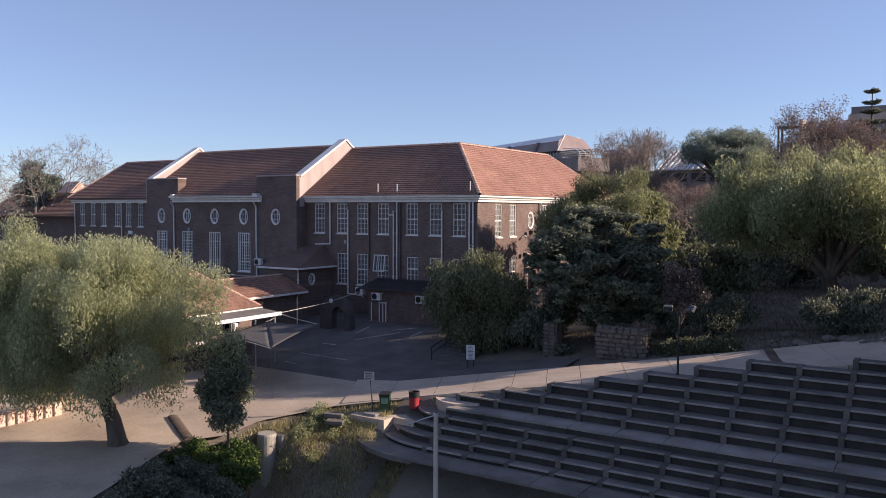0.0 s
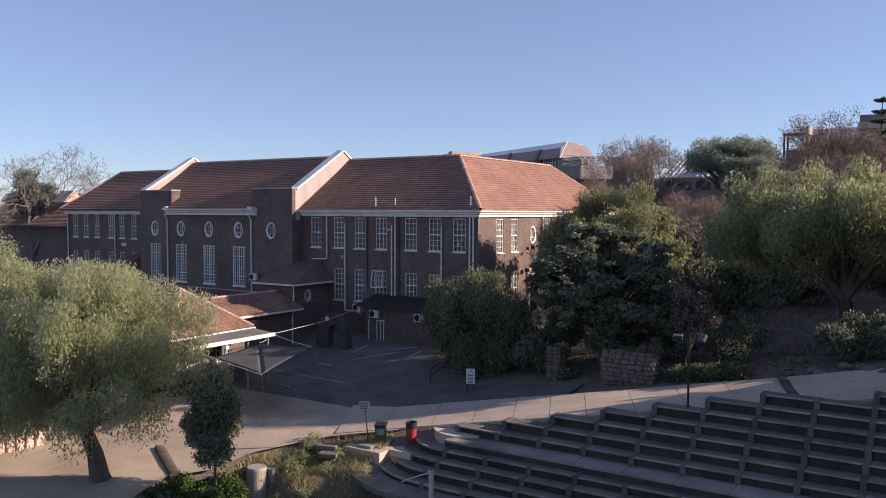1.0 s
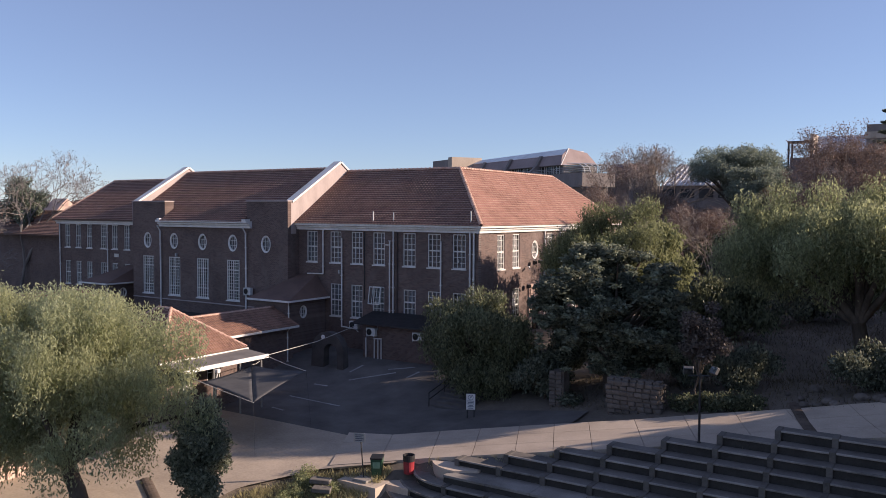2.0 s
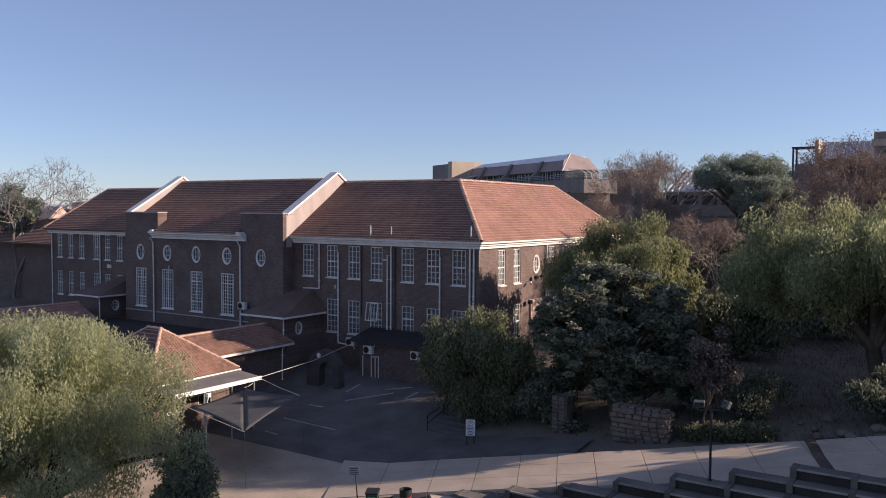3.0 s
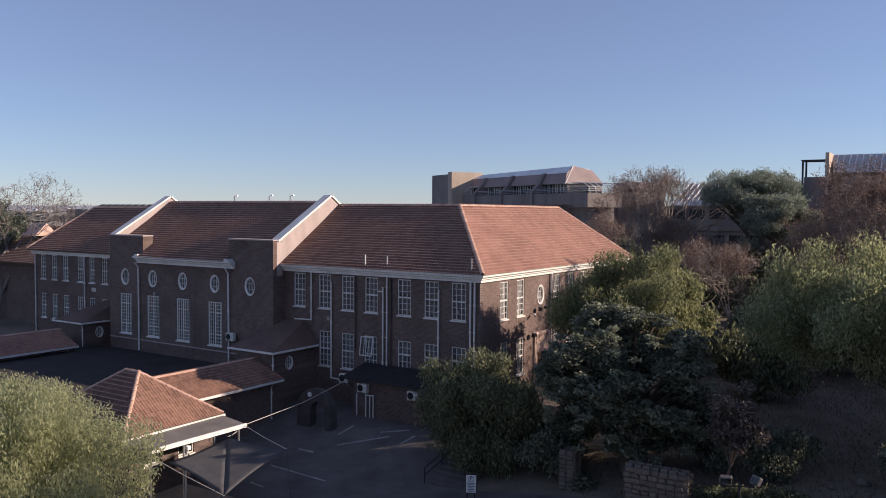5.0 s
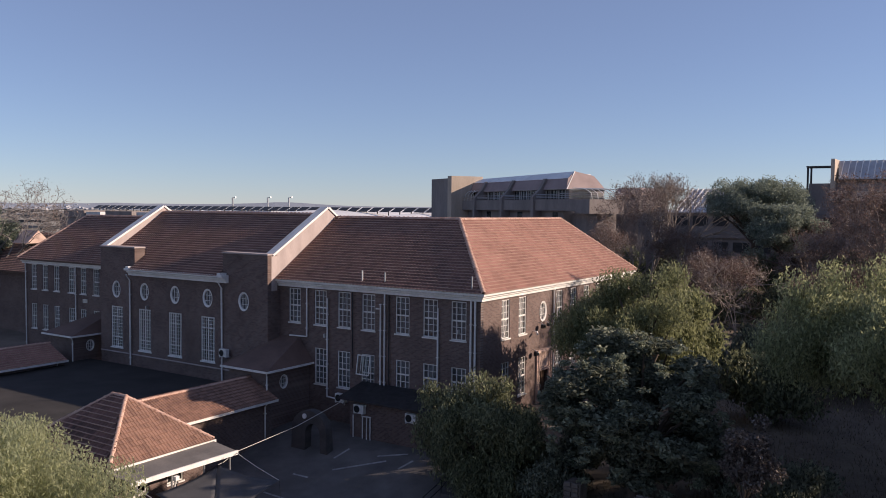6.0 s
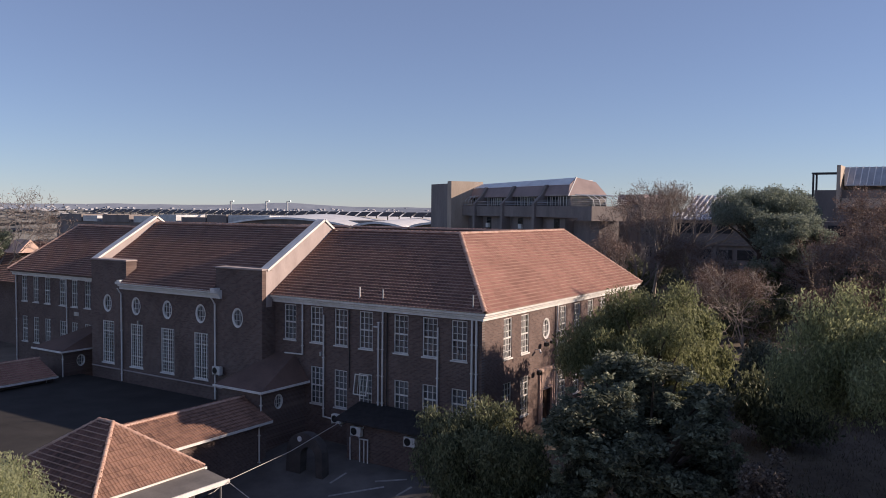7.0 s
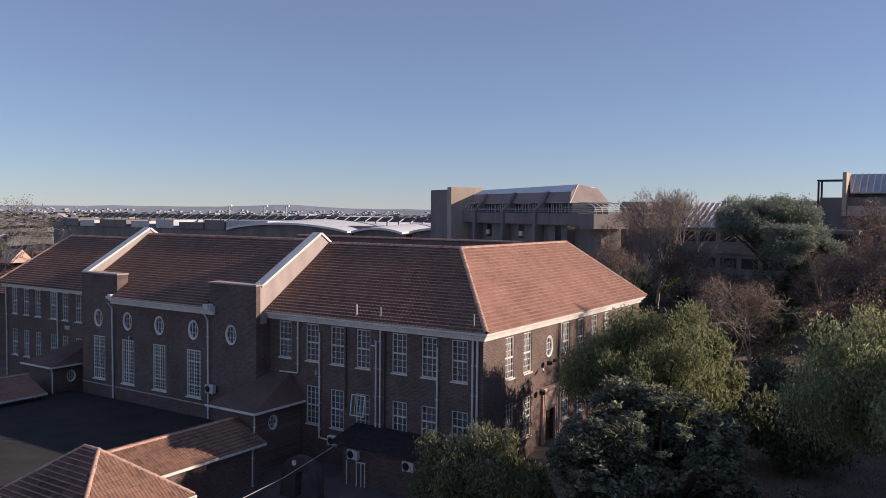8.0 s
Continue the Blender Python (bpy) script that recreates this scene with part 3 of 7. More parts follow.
def main_building():
    b = empty("school_building", (-20, 0, 0), label="two-storey dark brick building with red tiled roofs and white windows", category="building")
    # front wing and end wall
    front = Wall("x", 0.0, -17.6, 0.0, -1.5, 9.7)
    for u in (-16.66, -14.12, -11.88, -9.68, -6.75, -4.46, -2.24):
        front.window(b, u, u + 1.16, 7.0, 9.55, 3, 6, CURTAIN if u > -15 else BLIND, transom=0.5)
    for u in (-14.08, -11.90, -9.72):
        front.window(b, u, u + 1.16, 2.65, 5.29, 3, 6, BLIND, transom=0.5)
    for u in (-6.71, -4.45, -2.21):
        front.window(b, u, u + 1.16, 3.25, 5.2, 3, 4, BLIND, transom=0.5)
    front.build("wall", BRICK_X, b, "dark red-brown face brick front wall")
    end = Wall("y", 0.0, 0.352, 27.0, -1.5, 9.7)
    for u in (2.75, 5.2, 11.25, 13.8, 16.4, 19.0, 21.6, 24.2):
        end.window(b, u, u + 1.16, 6.85, 9.5, 3, 6, BLIND, transom=0.5)
    for u in (2.75, 5.2, 11.25, 13.8, 16.4):
        end.window(b, u, u + 1.16, 2.6, 5.25, 3, 6, BLIND, transom=0.5)
    end.oval(b, 9.0, 8.16, 0.52, 0.68)
    end.hole(8.35, 9.85, 1.4, 3.85)
    end.build("end_wall", BRICK_Y, b, "red-brown face brick end wall")
    # entrance door with a plaster surround
    bm = bmesh.new()
    end.slab(bm, 7.9, 8.35, 1.3, 5.2, -0.14, 0.0)
    end.slab(bm, 9.85, 10.3, 1.3, 5.2, -0.14, 0.0)
    end.slab(bm, 8.35, 9.85, 4.05, 5.2, -0.10, 0.0)
    end.slab(bm, 7.75, 10.45, 5.2, 5.42, -0.26, 0.0)
    end.slab(bm, 8.35, 9.85, 3.85, 4.05, -0.16, 0.2)
    end.slab(bm, 8.05, 8.13, 1.3, 5.2, -0.19, -0.14)
    end.slab(bm, 10.07, 10.15, 1.3, 5.2, -0.19, -0.14)
    finish("door_surround", bm, PINKPLASTER, b, "pinkish plaster doorcase")
    bm = bmesh.new()
    end.slab(bm, 8.35, 9.85, 1.4, 3.85, 0.22, 0.28)
    door = finish("door", bm, DOORWOOD, b, "dark panelled double door")
    for k in range(2):
        for j in range(3):
            bm = bmesh.new()
            end.slab(bm, 8.45 + 0.74 * k, 9.03 + 0.74 * k, 1.5 + 0.78 * j, 2.16 + 0.78 * j, 0.19, 0.219)
            finish("panel", bm, DOORWOOD, door)
    bm = bmesh.new()
    tube(bm, [(-0.16, 9.04, 2.45), (-0.10, 9.04, 2.45), (-0.10, 9.04, 2.75), (-0.16, 9.04, 2.75)], 0.02, 6)
    finish("door_handle", bm, METAL_GREY, door)
    cornice("cornice", b, "x", 0.0, -17.6, 0.0, 9.66, 10.2, 0.52, False, 0.0)
    cornice("end_cornice", b, "y", 0.0, 0.0, 27.0, 9.66, 10.2, 0.52, False, 0.0)
    # hall block, standing a little forward
    mid = Wall("x", -1.3, -38.0, -17.602, -1.0, 9.7)
    for u in (-36.53, -32.77, -28.89, -24.96):
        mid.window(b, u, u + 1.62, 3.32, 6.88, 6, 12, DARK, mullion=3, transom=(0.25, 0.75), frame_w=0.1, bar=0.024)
    for u in (-35.77, -31.97, -28.07, -24.16, -20.12):
        mid.oval(b, u, 8.36, 0.50, 0.66)
    mid.build("middle_wall", BRICK_X, b, "dark brick hall wall with tall windows")
    finish("return_wall", boxes((-17.95, -17.603, -0.948, 0.35, -1.0, 9.69)), BRICK_Y, b, "dark brick return beside the hall")
    finish("plinth", boxes((-38.0, -18.8, -1.37, -1.302, 2.86, 2.96), bevel=0.01), PLASTER, b, "thin plaster string course above the hall's foot")
    for a, c in ((-22.43, -17.602), (-38.0, -33.25)):
        finish("pier", boxes((a, c, -1.3, -0.3, 9.702, 11.96)), BRICK_X, b, "raised brick parapet pier")
        finish("pier_cap", boxes((a - 0.06, c + 0.06, -1.37, -0.24, 11.96, 12.08), bevel=0.02), PLASTER, b)
    cornice("middle_cornice", b, "x", -1.3, -33.55, -22.1, 9.68, 10.31, 0.64)
    for a, c in ((-33.66, -33.252), (-22.428, -21.99)):
        finish("gutter_end", boxes((a, c, -1.93, -1.302, 10.312, 10.46), bevel=0.02), PAINT, b, "white rainwater head at the end of the gutter")
    # far wing
    left = Wall("x", 1.35, -54.5, -38.62, -1.0, 9.7)
    for u in (-53.5, -51.52, -49.56, -47.1, -45.16, -43.14):
        left.window(b, u, u + 0.98, 7.12, 9.62, 3, 6, BLIND, transom=0.5)
        left.window(b, u, u + 0.98, 3.15, 5.65, 3, 6, BLIND, transom=0.5)
    left.build("left_wall", BRICK_X, b, "dark brick wall of the far wing")
    finish("wall_vent", boxes((-44.75, -44.0, 1.30, 1.348, 6.3, 6.66), bevel=0.01), METAL_GREY, b, "pale vent grille in the wall")
    cornice("left_cornice", b, "x", 1.35, -54.9, -38.65, 9.66, 10.2, 0.5, False)
    finish("left_end_wall", boxes((-54.5, -54.15, 1.71, 13.5, -1, 9.6)), BRICK_Y, b)
    finish("back_wall", boxes((-54, -8, 30.2, 30.5, -1, 9.4), (-8, -0.36, 26.65, 27.0, -1, 9.4), (-8.3, -8, 27.0, 30.2, -1, 9.4)), BRICK_X, b)
    # gables with white copings
    for x in (-18.2, -38.6):
        bm = bmesh.new()
        prism(bm, [(x, -0.9, 9.7), (x, -0.9, 11.94), (x, -0.65, 11.94), (x, 5.4, 15.5), (x, 12.1, 11.1), (x, 12.1, 9.4)], (0.598, 0, 0))
        finish("gable", bm, PLASTER, b, "pale plastered gable parapet")
        bm = bmesh.new()
        for y0, z0, y1, z1 in ((-0.75, 11.9, 5.4, 15.52), (12.1, 11.1, 5.4, 15.52)):
            d = Vector((0, y1 - y0, z1 - z0)).normalized()
            n = Vector((0, -d.z, d.y)) if d.y > 0 else Vector((0, d.z, -d.y))
            p, q = Vector((x - 0.1, y0, z0)), Vector((x - 0.1, y1, z1))
            prism(bm, [p, q, q + n * 0.16, p + n * 0.16], (0.8, 0, 0))
        finish("coping", bm, PAINT, b, "white coping along the gable")
    # brick corner of the pier, plastered behind
    finish("gable_foot", boxes((-17.9, -17.6, -0.899, -0.302, 9.3, 11.935)), PLASTER, b)
    # roofs
    ze, zr = 10.17, 14.72
    dx, dy, dz = 6.15, 6.95, zr - ze
    plate("roof_front", [(-17.6, -0.5, ze), (0.5, -0.5, ze), (-5.65, 6.45, zr), (-17.6, 6.45, zr)], 0.14, TILE_OLD, b)
    plate("roof_end", [(0.5, -0.5, ze), (0.5, 27.3, ze), (-5.65, 23.9, zr), (-5.65, 6.45, zr)], 0.14, TILE_OLD, b)
    plate("roof_back", [(-5.65, 6.45, zr), (-5.65, 23.9, zr), (-11.8, 23.9, 10.0), (-11.8, 13, 10.0)], 0.14, TILE_OLD, b)
    plate("roof_front_back", [(-17.6, 6.45, zr), (-5.65, 6.45, zr), (-11.8, 13.4, 10.0), (-17.6, 13.4, 10.0)], 0.14, TILE_OLD, b)
    plate("roof_end_hip", [(-5.65, 23.9, zr), (0.5, 27.3, ze), (-11.8, 27.3, ze)], 0.14, TILE_OLD, b)
    plate("roof_rear_wing", [(-38, 19, 10.0), (-10.3, 19, 10.0), (-10.3, 24.6, 14.55), (-38, 24.6, 14.55)], 0.14, TILE_OLD, b)
    plate("roof_rear_slope", [(-38, 24.6, 14.55), (-10.3, 24.6, 14.55), (-10.3, 30.6, 10.0), (-38, 30.6, 10.0)], 0.14, TILE_OLD, b)
    ridge_line(b, (-38, 24.6, 14.6), (-10.3, 24.6, 14.6))
    tile_slope((-17.59, -0.55, ze + 0.03), (1, 0, 0), (0, dy, dz), lambda u, v: u < 18.1 - dx * (v * dy / math.hypot(dy, dz)) / dy + 0.02, 18.3, math.hypot(dy, dz), b, mat=TILE_SHADED, label="courses of red-brown clay tiles")
    k = math.hypot(dx, dz)
    tile_slope((0.55, -0.5, ze + 0.03), (0, 1, 0), (-dx, 0, dz), lambda u, v: u > dy * v / k - 0.02 and u < 27.8 - 3.4 * v / k, 28.1, k, b,
               single=lambda u, v: u < 10.2 and v < 4.4, mat=TILE, label="courses of orange-red clay tiles")
    ridge_line(b, (0.5, -0.5, ze + 0.08), (-5.65, 6.45, zr + 0.08))
    ridge_line(b, (-17.58, 6.45, zr + 0.08), (-5.65, 6.45, zr + 0.08))
    ridge_line(b, (-5.65, 6.45, zr + 0.08), (-5.65, 23.9, zr + 0.08))
    ridge_line(b, (-5.65, 23.9, zr + 0.08), (0.5, 27.3, ze + 0.08))
    # hall roof
    my, mz = 7.3, 4.75
    foot = 10.22 + mz * (1.9 - 0.28) / my
    plate("roof_middle", [(-38.0, -0.28, foot), (-38.0, 5.4, 14.95), (-18.2, 5.4, 14.95), (-18.2, -0.28, foot)], 0.14, TILE_OLD, b)
    plate("roof_middle_eave", [(-33.25, -1.9, 10.2), (-33.25, -0.28, foot - 0.02), (-22.43, -0.28, foot - 0.02), (-22.43, -1.9, 10.2)], 0.10, TILE_OLD, b)
    plate("roof_middle_back", [(-38.0, 5.4, 14.95), (-38.0, 12.7, 10.3), (-18.2, 12.7, 10.3), (-18.2, 5.4, 14.95)], 0.14, TILE_OLD, b)
    reach = math.hypot(my, mz)
    tile_slope((-38.0, -1.92, 10.23), (1, 0, 0), (0, my, mz), lambda u, v: (v * my / reach - 1.92 > -0.2) or (-33.25 < u - 38.0 < -22.45), 19.8, reach, b, mat=TILE_SHADED, label="courses of red-brown clay tiles")
    ridge_line(b, (-38.0, 5.4, 15.03), (-18.2, 5.4, 15.03))
    # far wing's roof
    plate("roof_left", [(-55.0, 0.8, 10.17), (-38.6, 0.8, 10.17), (-38.6, 7.2, 14.4), (-52.9, 7.2, 14.4)], 0.14, TILE_OLD, b)
    plate("roof_left_back", [(-52.9, 7.2, 14.4), (-38.6, 7.2, 14.4), (-38.6, 14, 10), (-55.0, 14, 10)], 0.14, TILE_OLD, b)
    plate("roof_left_hip", [(-55.0, 0.8, 10.17), (-52.9, 7.2, 14.4), (-55.0, 14, 10)], 0.14, TILE_OLD, b)
    kk = math.hypot(6.4, 4.23)
    tile_slope((-55.0, 0.75, 10.2), (1, 0, 0), (0, 6.4, 4.23), lambda u, v: u > 2.1 * v / kk, 16.4, kk, b, mat=TILE_SHADED, label="courses of red-brown clay tiles")
    ridge_line(b, (-55.0, 0.8, 10.25), (-52.9, 7.2, 14.48))
    ridge_line(b, (-52.9, 7.2, 14.48), (-38.6, 7.2, 14.48))
    return b


school = main_building()


# ---------------------------------------------------------------- annex, link and pavilion
def annex(x0, x1, y0, y1, z_eave, z_top, z_base, label):
    a = empty("annex", ((x0 + x1) / 2, (y0 + y1) / 2, z_base), label=label, category="annex")
    right = Wall("y", x1 - 0.4, y0 + 0.4, y1, z_base, z_eave - 0.1, 0.3)
    right.oval(a, y0 + 2.05, z_eave - 1.05, 0.36, 0.46)
    right.build("side_wall", BRICK_X, a)
    finish("front_wall", boxes((x0 + 0.4, x1 - 0.702, y0 + 0.4, y0 + 0.7, z_base, z_eave - 0.1), (x0 + 0.4, x0 + 0.7, y0 + 0.702, y1, z_base, z_eave - 0.1)), BRICK_X, a)
    bm = bmesh.new()
    prism(bm, [(x0, y0, z_eave), (x1, y0, z_eave), (x1 - 1.4, y1, z_top), (x0 + 1.4, y1, z_top)], (0, 0, -0.1))
    prism(bm, [(x1, y0, z_eave), (x1, y1, z_eave), (x1 - 1.4, y1, z_top)], (0, 0, -0.1))
    prism(bm, [(x0, y0, z_eave), (x0, y1, z_eave), (x0 + 1.4, y1, z_top)], (0, 0, -0.1))
    finish("roof", bm, TILE_OLD, a, "low tiled lean-to roof")
    bm = bmesh.new()
    box(bm, x0 - 0.06, x1 + 0.06, y0 - 0.08, y0 + 0.01, z_eave - 0.14, z_eave)
    box(bm, x1 + 0.01, x1 + 0.1, y0 + 0.012, y1, z_eave - 0.14, z_eave)
    finish("gutter", bm, PAINT, a, "pale gutter along the eaves")
    downpipe(a, [(x1 - 0.05, y0 + 0.03, z_eave - 0.12), (x1 - 0.3, y0 + 0.3, z_eave - 0.45), (x1 - 0.3, y0 + 0.3, z_base + 0.2)])
    return a


annex(-18.75, -14.2, -4.75, -0.04, 4.22, 5.95, -1.2, "low brick annex with a lean-to tiled roof")
annex(-43.6, -39.2, -3.4, 1.3, 4.15, 5.6, 0.8, "low brick annex beside the far wing")


def link_building(dx, y0, base, label):
    a = empty("link_building", (-16.2 + dx, -9, base), label=label, category="building")
    finish("wall", boxes((-18.4 + dx, -14.1 + dx, y0 + 0.5, -4.4, base - 0.4, 2.35)), BRICK_Y, a)
    bm = bmesh.new()
    prism(bm, [(-13.55 + dx, y0, 2.35), (-13.55 + dx, -4.36, 2.35), (-16.2 + dx, -4.36, 3.52), (-16.2 + dx, y0, 3.52)], (0, 0, -0.1))
    prism(bm, [(-18.9 + dx, y0, 2.35), (-16.2 + dx, y0, 3.52), (-16.2 + dx, -4.36, 3.52), (-18.9 + dx, -4.36, 2.35)], (0, 0, -0.1))
    finish("roof", bm, TILE_OLD, a)
    k = math.hypot(2.65, 1.17)
    tile_slope((-13.5 + dx, y0 + 0.5, 2.38), (0, 1, 0), (-2.65, 0, 1.17), lambda u, v: u < -4.4 - y0 - 0.5, -4.3 - y0, k, a, single=(lambda u, v: True) if dx == 0 else None, label="" if dx == 0 else "courses of red clay tiles", single_mat=TILE_BROWN, wide=0.66)
    ridge_line(a, (-16.2 + dx, y0, 3.6), (-16.2 + dx, -4.4, 3.6), 0.11)
    finish("gutter", boxes((-13.52 + dx, -13.42 + dx, y0 + 2.4, -4.4, 2.22, 2.38)), PAINT, a, "white gutter")
    downpipe(a, [(-13.6 + dx, -5.3, 2.2), (-14.0 + dx, -5.1, 1.9), (-14.0 + dx, -5.1, base + 0.2)])
    return a


link_building(0.0, -15.0, -1.2, "low brick link wing with a sunlit red tile roof")
link_building(-24.6, -24.0, 1.0, "low brick wing along the far side of the courtyard")


def pavilion():
    x0, x1, y0, y1, ze = -18.2, -9.95, -19.9, -13.1, 2.2
    tx, tx2, ty, tz = -13.4, -14.6, -16.4, 4.78
    a = empty("pavilion", ((x0 + x1) / 2, ty, -1.6), label="low brick pavilion with a red tiled pyramid roof and white-edged verandah", category="pavilion")
    w = Wall("y", x1 - 0.6, y0 + 0.6, y1 - 0.3, -2.4, ze - 0.05, 0.25)
    for u in (-18.3, -15.9):
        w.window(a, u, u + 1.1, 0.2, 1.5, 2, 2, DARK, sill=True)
    w.build("wall", BRICK_Y, a, "tan brick wall under the verandah")
    finish("side_wall", boxes((x0 + 0.6, x1 - 0.86, y0 + 0.6, y0 + 0.85, -2.6, ze - 0.05), (x0 + 0.6, x0 + 0.85, y0 + 0.852, y1 - 0.5, -2.6, ze - 0.05), (x0 + 0.852, x1 - 0.86, y1 - 0.6, y1 - 0.35, -2.6, ze - 0.05)), BRICK_X, a)
    bm = bmesh.new()
    c = [(x1, y0, ze), (x1, y1, ze), (x0, y1, ze), (x0, y0, ze)]
    t, t2 = (tx, ty, tz), (tx2, ty, tz)
    for f in ((c[0], c[1], t), (c[1], c[2], t2, t), (c[2], c[3], t2), (c[3], c[0], t, t2)):
        prism(bm, f, (0, 0, -0.08))
    finish("roof", bm, TILE_OLD, a)
    k = math.hypot(x1 - tx, tz - ze)
    tile_slope((x1 + 0.04, y0, ze + 0.03), (0, 1, 0), (tx - x1, 0, tz - ze), lambda u, v: (ty - y0) * v / k < u < (y1 - y0) - (y1 - ty) * v / k, y1 - y0, k, a, single=lambda u, v: True, single_mat=TILE_BROWN, wide=0.66)
    k2 = math.hypot(ty - y0, tz - ze)
    tile_slope((x0, y0 - 0.04, ze + 0.03), (1, 0, 0), (0, ty - y0, tz - ze), lambda u, v: (tx2 - x0) * v / k2 < u < (x1 - x0) - (x1 - tx) * v / k2, x1 - x0, k2, a, mat=TILE_SHADED, label="courses of clay tiles coloured darker as shaded")
    for p, q in (((x1, y0, ze + 0.05), (tx, ty, tz + 0.06)), ((x1, y1, ze + 0.05), (tx, ty, tz + 0.06)), ((x0, y0, ze + 0.05), (tx2, ty, tz + 0.06)), ((tx2, ty, tz + 0.06), (tx, ty, tz + 0.06)), ((x0, y1, ze + 0.05), (tx2, ty, tz + 0.06))):
        ridge_line(a, p, q, 0.11)
    finish("barge", boxes((x1 - 0.03, x1 + 0.07, y0 - 0.1, y1 + 0.1, ze - 0.16, ze - 0.02)), PAINT, a, "white fascia under the tiles")
    # verandah: flat grey sheet with a white fascia gutter on posts
    bm = bmesh.new()
    prism(bm, [(x1 + 0.08, y0 - 0.1, 2.06), (x1 + 0.08, y1 - 0.1, 2.12), (-7.75, -13.5, 2.02), (-8.05, -20.0, 1.95)], (0, 0, -0.05))
    finish("verandah_roof", bm, VERANDAH, a, "flat grey metal verandah roof")
    bm = bmesh.new()
    prism(bm, [(-7.74, -13.4, 2.03), (-8.04, -20.05, 1.96), (-8.04, -20.05, 1.72), (-7.74, -13.4, 1.79)], (0.1, 0, 0))
    finish("fascia", bm, PAINT, a, "white fascia gutter")
    for y in (-19.7, -17.6, -15.5, -13.7):
        bm = bmesh.new()
        tube(bm, [(-8.0, y, 1.75), (-8.0, y, -2.8)], 0.055, 8)
        finish("post", bm, METAL_GREY, a)
    bm = bmesh.new()
    box(bm, -7.72, -7.5, -17.75, -17.5, 1.5, 1.72, 0.02)
    tube(bm, [(-7.62, -17.62, 1.55), (-7.75, -17.62, 1.2), (-7.9, -17.62, -2.6)], 0.05, 8)
    finish("rainwater_head", bm, PAINT, a)
    return a


pavilion()


# ---------------------------------------------------------------- trees
def leaves(name, centres, spread, count, size, mat, parent, rng, droop=0.0, aspect=2.2, label="", shell=0.45, flat=0.0):
    """Many small leaves about clump centres (x, y, z, rx, ry, rz), thicker towards each clump's skin."""
    cs = np.array(centres, dtype=float)
    vol = (cs[:, 3] * cs[:, 4] + cs[:, 3] * cs[:, 5] + cs[:, 4] * cs[:, 5])
    pick = rng.choice(len(cs), count, p=vol / vol.sum())
    d = rng.normal(size=(count, 3))
    d /= np.linalg.norm(d, axis=1)[:, None]
    r = 1 - shell * rng.random(count) ** 1.6
    pos = cs[pick, :3] + d * cs[pick, 3:6] * r[:, None]
    pos += rng.normal(size=(count, 3)) * spread
    if droop:
        pos[:, 2] -= droop * rng.random(count) ** 2
    ax = rng.normal(size=(count, 3))
    if droop:
        ax[:, 2] -= 1.6
    if flat:
        ax[:, 2] *= 1 - flat
    ax /= np.linalg.norm(ax, axis=1)[:, None]
    side = np.cross(ax, rng.normal(size=(count, 3)) * 1.2 + 0.5 * d)
    side /= np.linalg.norm(side, axis=1)[:, None] + 1e-6
    s = size * (0.6 + 0.8 * rng.random(count))
    nrm = np.cross(ax, side)
    l, w = ax * (s * aspect / 2)[:, None], side * (s / 2)[:, None]
    verts = np.stack([pos - l, pos + w + nrm * (s * 0.15)[:, None], pos + l, pos - w + nrm * (s * 0.15)[:, None]], 1).reshape(-1, 3)
    faces = np.arange(count * 4).reshape(-1, 4)
    return mesh_from_arrays(name, verts, faces, mat, parent, label)


def limbs(bm, base, fork, tips, r0, rng, segs=8):
    """A tapered trunk to the fork, and bent limbs from it to each tip."""
    base, fork = Vector(base), Vector(fork)
    bend = Vector((rng.normal() * 0.15, rng.normal() * 0.15, 0))
    tube(bm, [base - Vector((0, 0, 0.3)), base.lerp(fork, 0.1), base.lerp(fork, 0.5) + bend, fork], [r0 * 1.5, r0 * 1.1, r0 * 0.9, r0 * 0.75], segs)
    for t in tips:
        t = Vector(t)
        mid = fork.lerp(t, 0.5) + Vector((rng.normal() * 0.2, rng.normal() * 0.2, 0.35 + 0.1 * rng.normal()))
        tube(bm, [fork - Vector((0, 0, 0.1)), fork.lerp(mid, 0.5), mid, t], [r0 * 0.55, r0 * 0.42, r0 * 0.3, r0 * 0.1], max(5, segs - 2))
    return bm


def tree(label, base, fork, clumps, leaf_mat, count, size, seed, r0=0.25, bark=None, droop=0.0, aspect=2.2, spread=0.12, category="tree", shell=0.45, name="tree", flat=0.0):
    rng = np.random.default_rng(seed)
    t = empty(name, base, label=label, category=category)
    bm = bmesh.new()
    tips = [(c[0] + rng.normal() * 0.3, c[1] + rng.normal() * 0.3, c[2] - 0.3 * c[5]) for c in clumps[::max(1, len(clumps) // 26)]]
    limbs(bm, base, fork, tips, r0, rng)
    finish("trunk", bm, bark or BARK, t, smooth=True)
    leaves("crown", clumps, spread, count, size, leaf_mat, t, rng, droop, aspect, "", shell, flat)
    return t


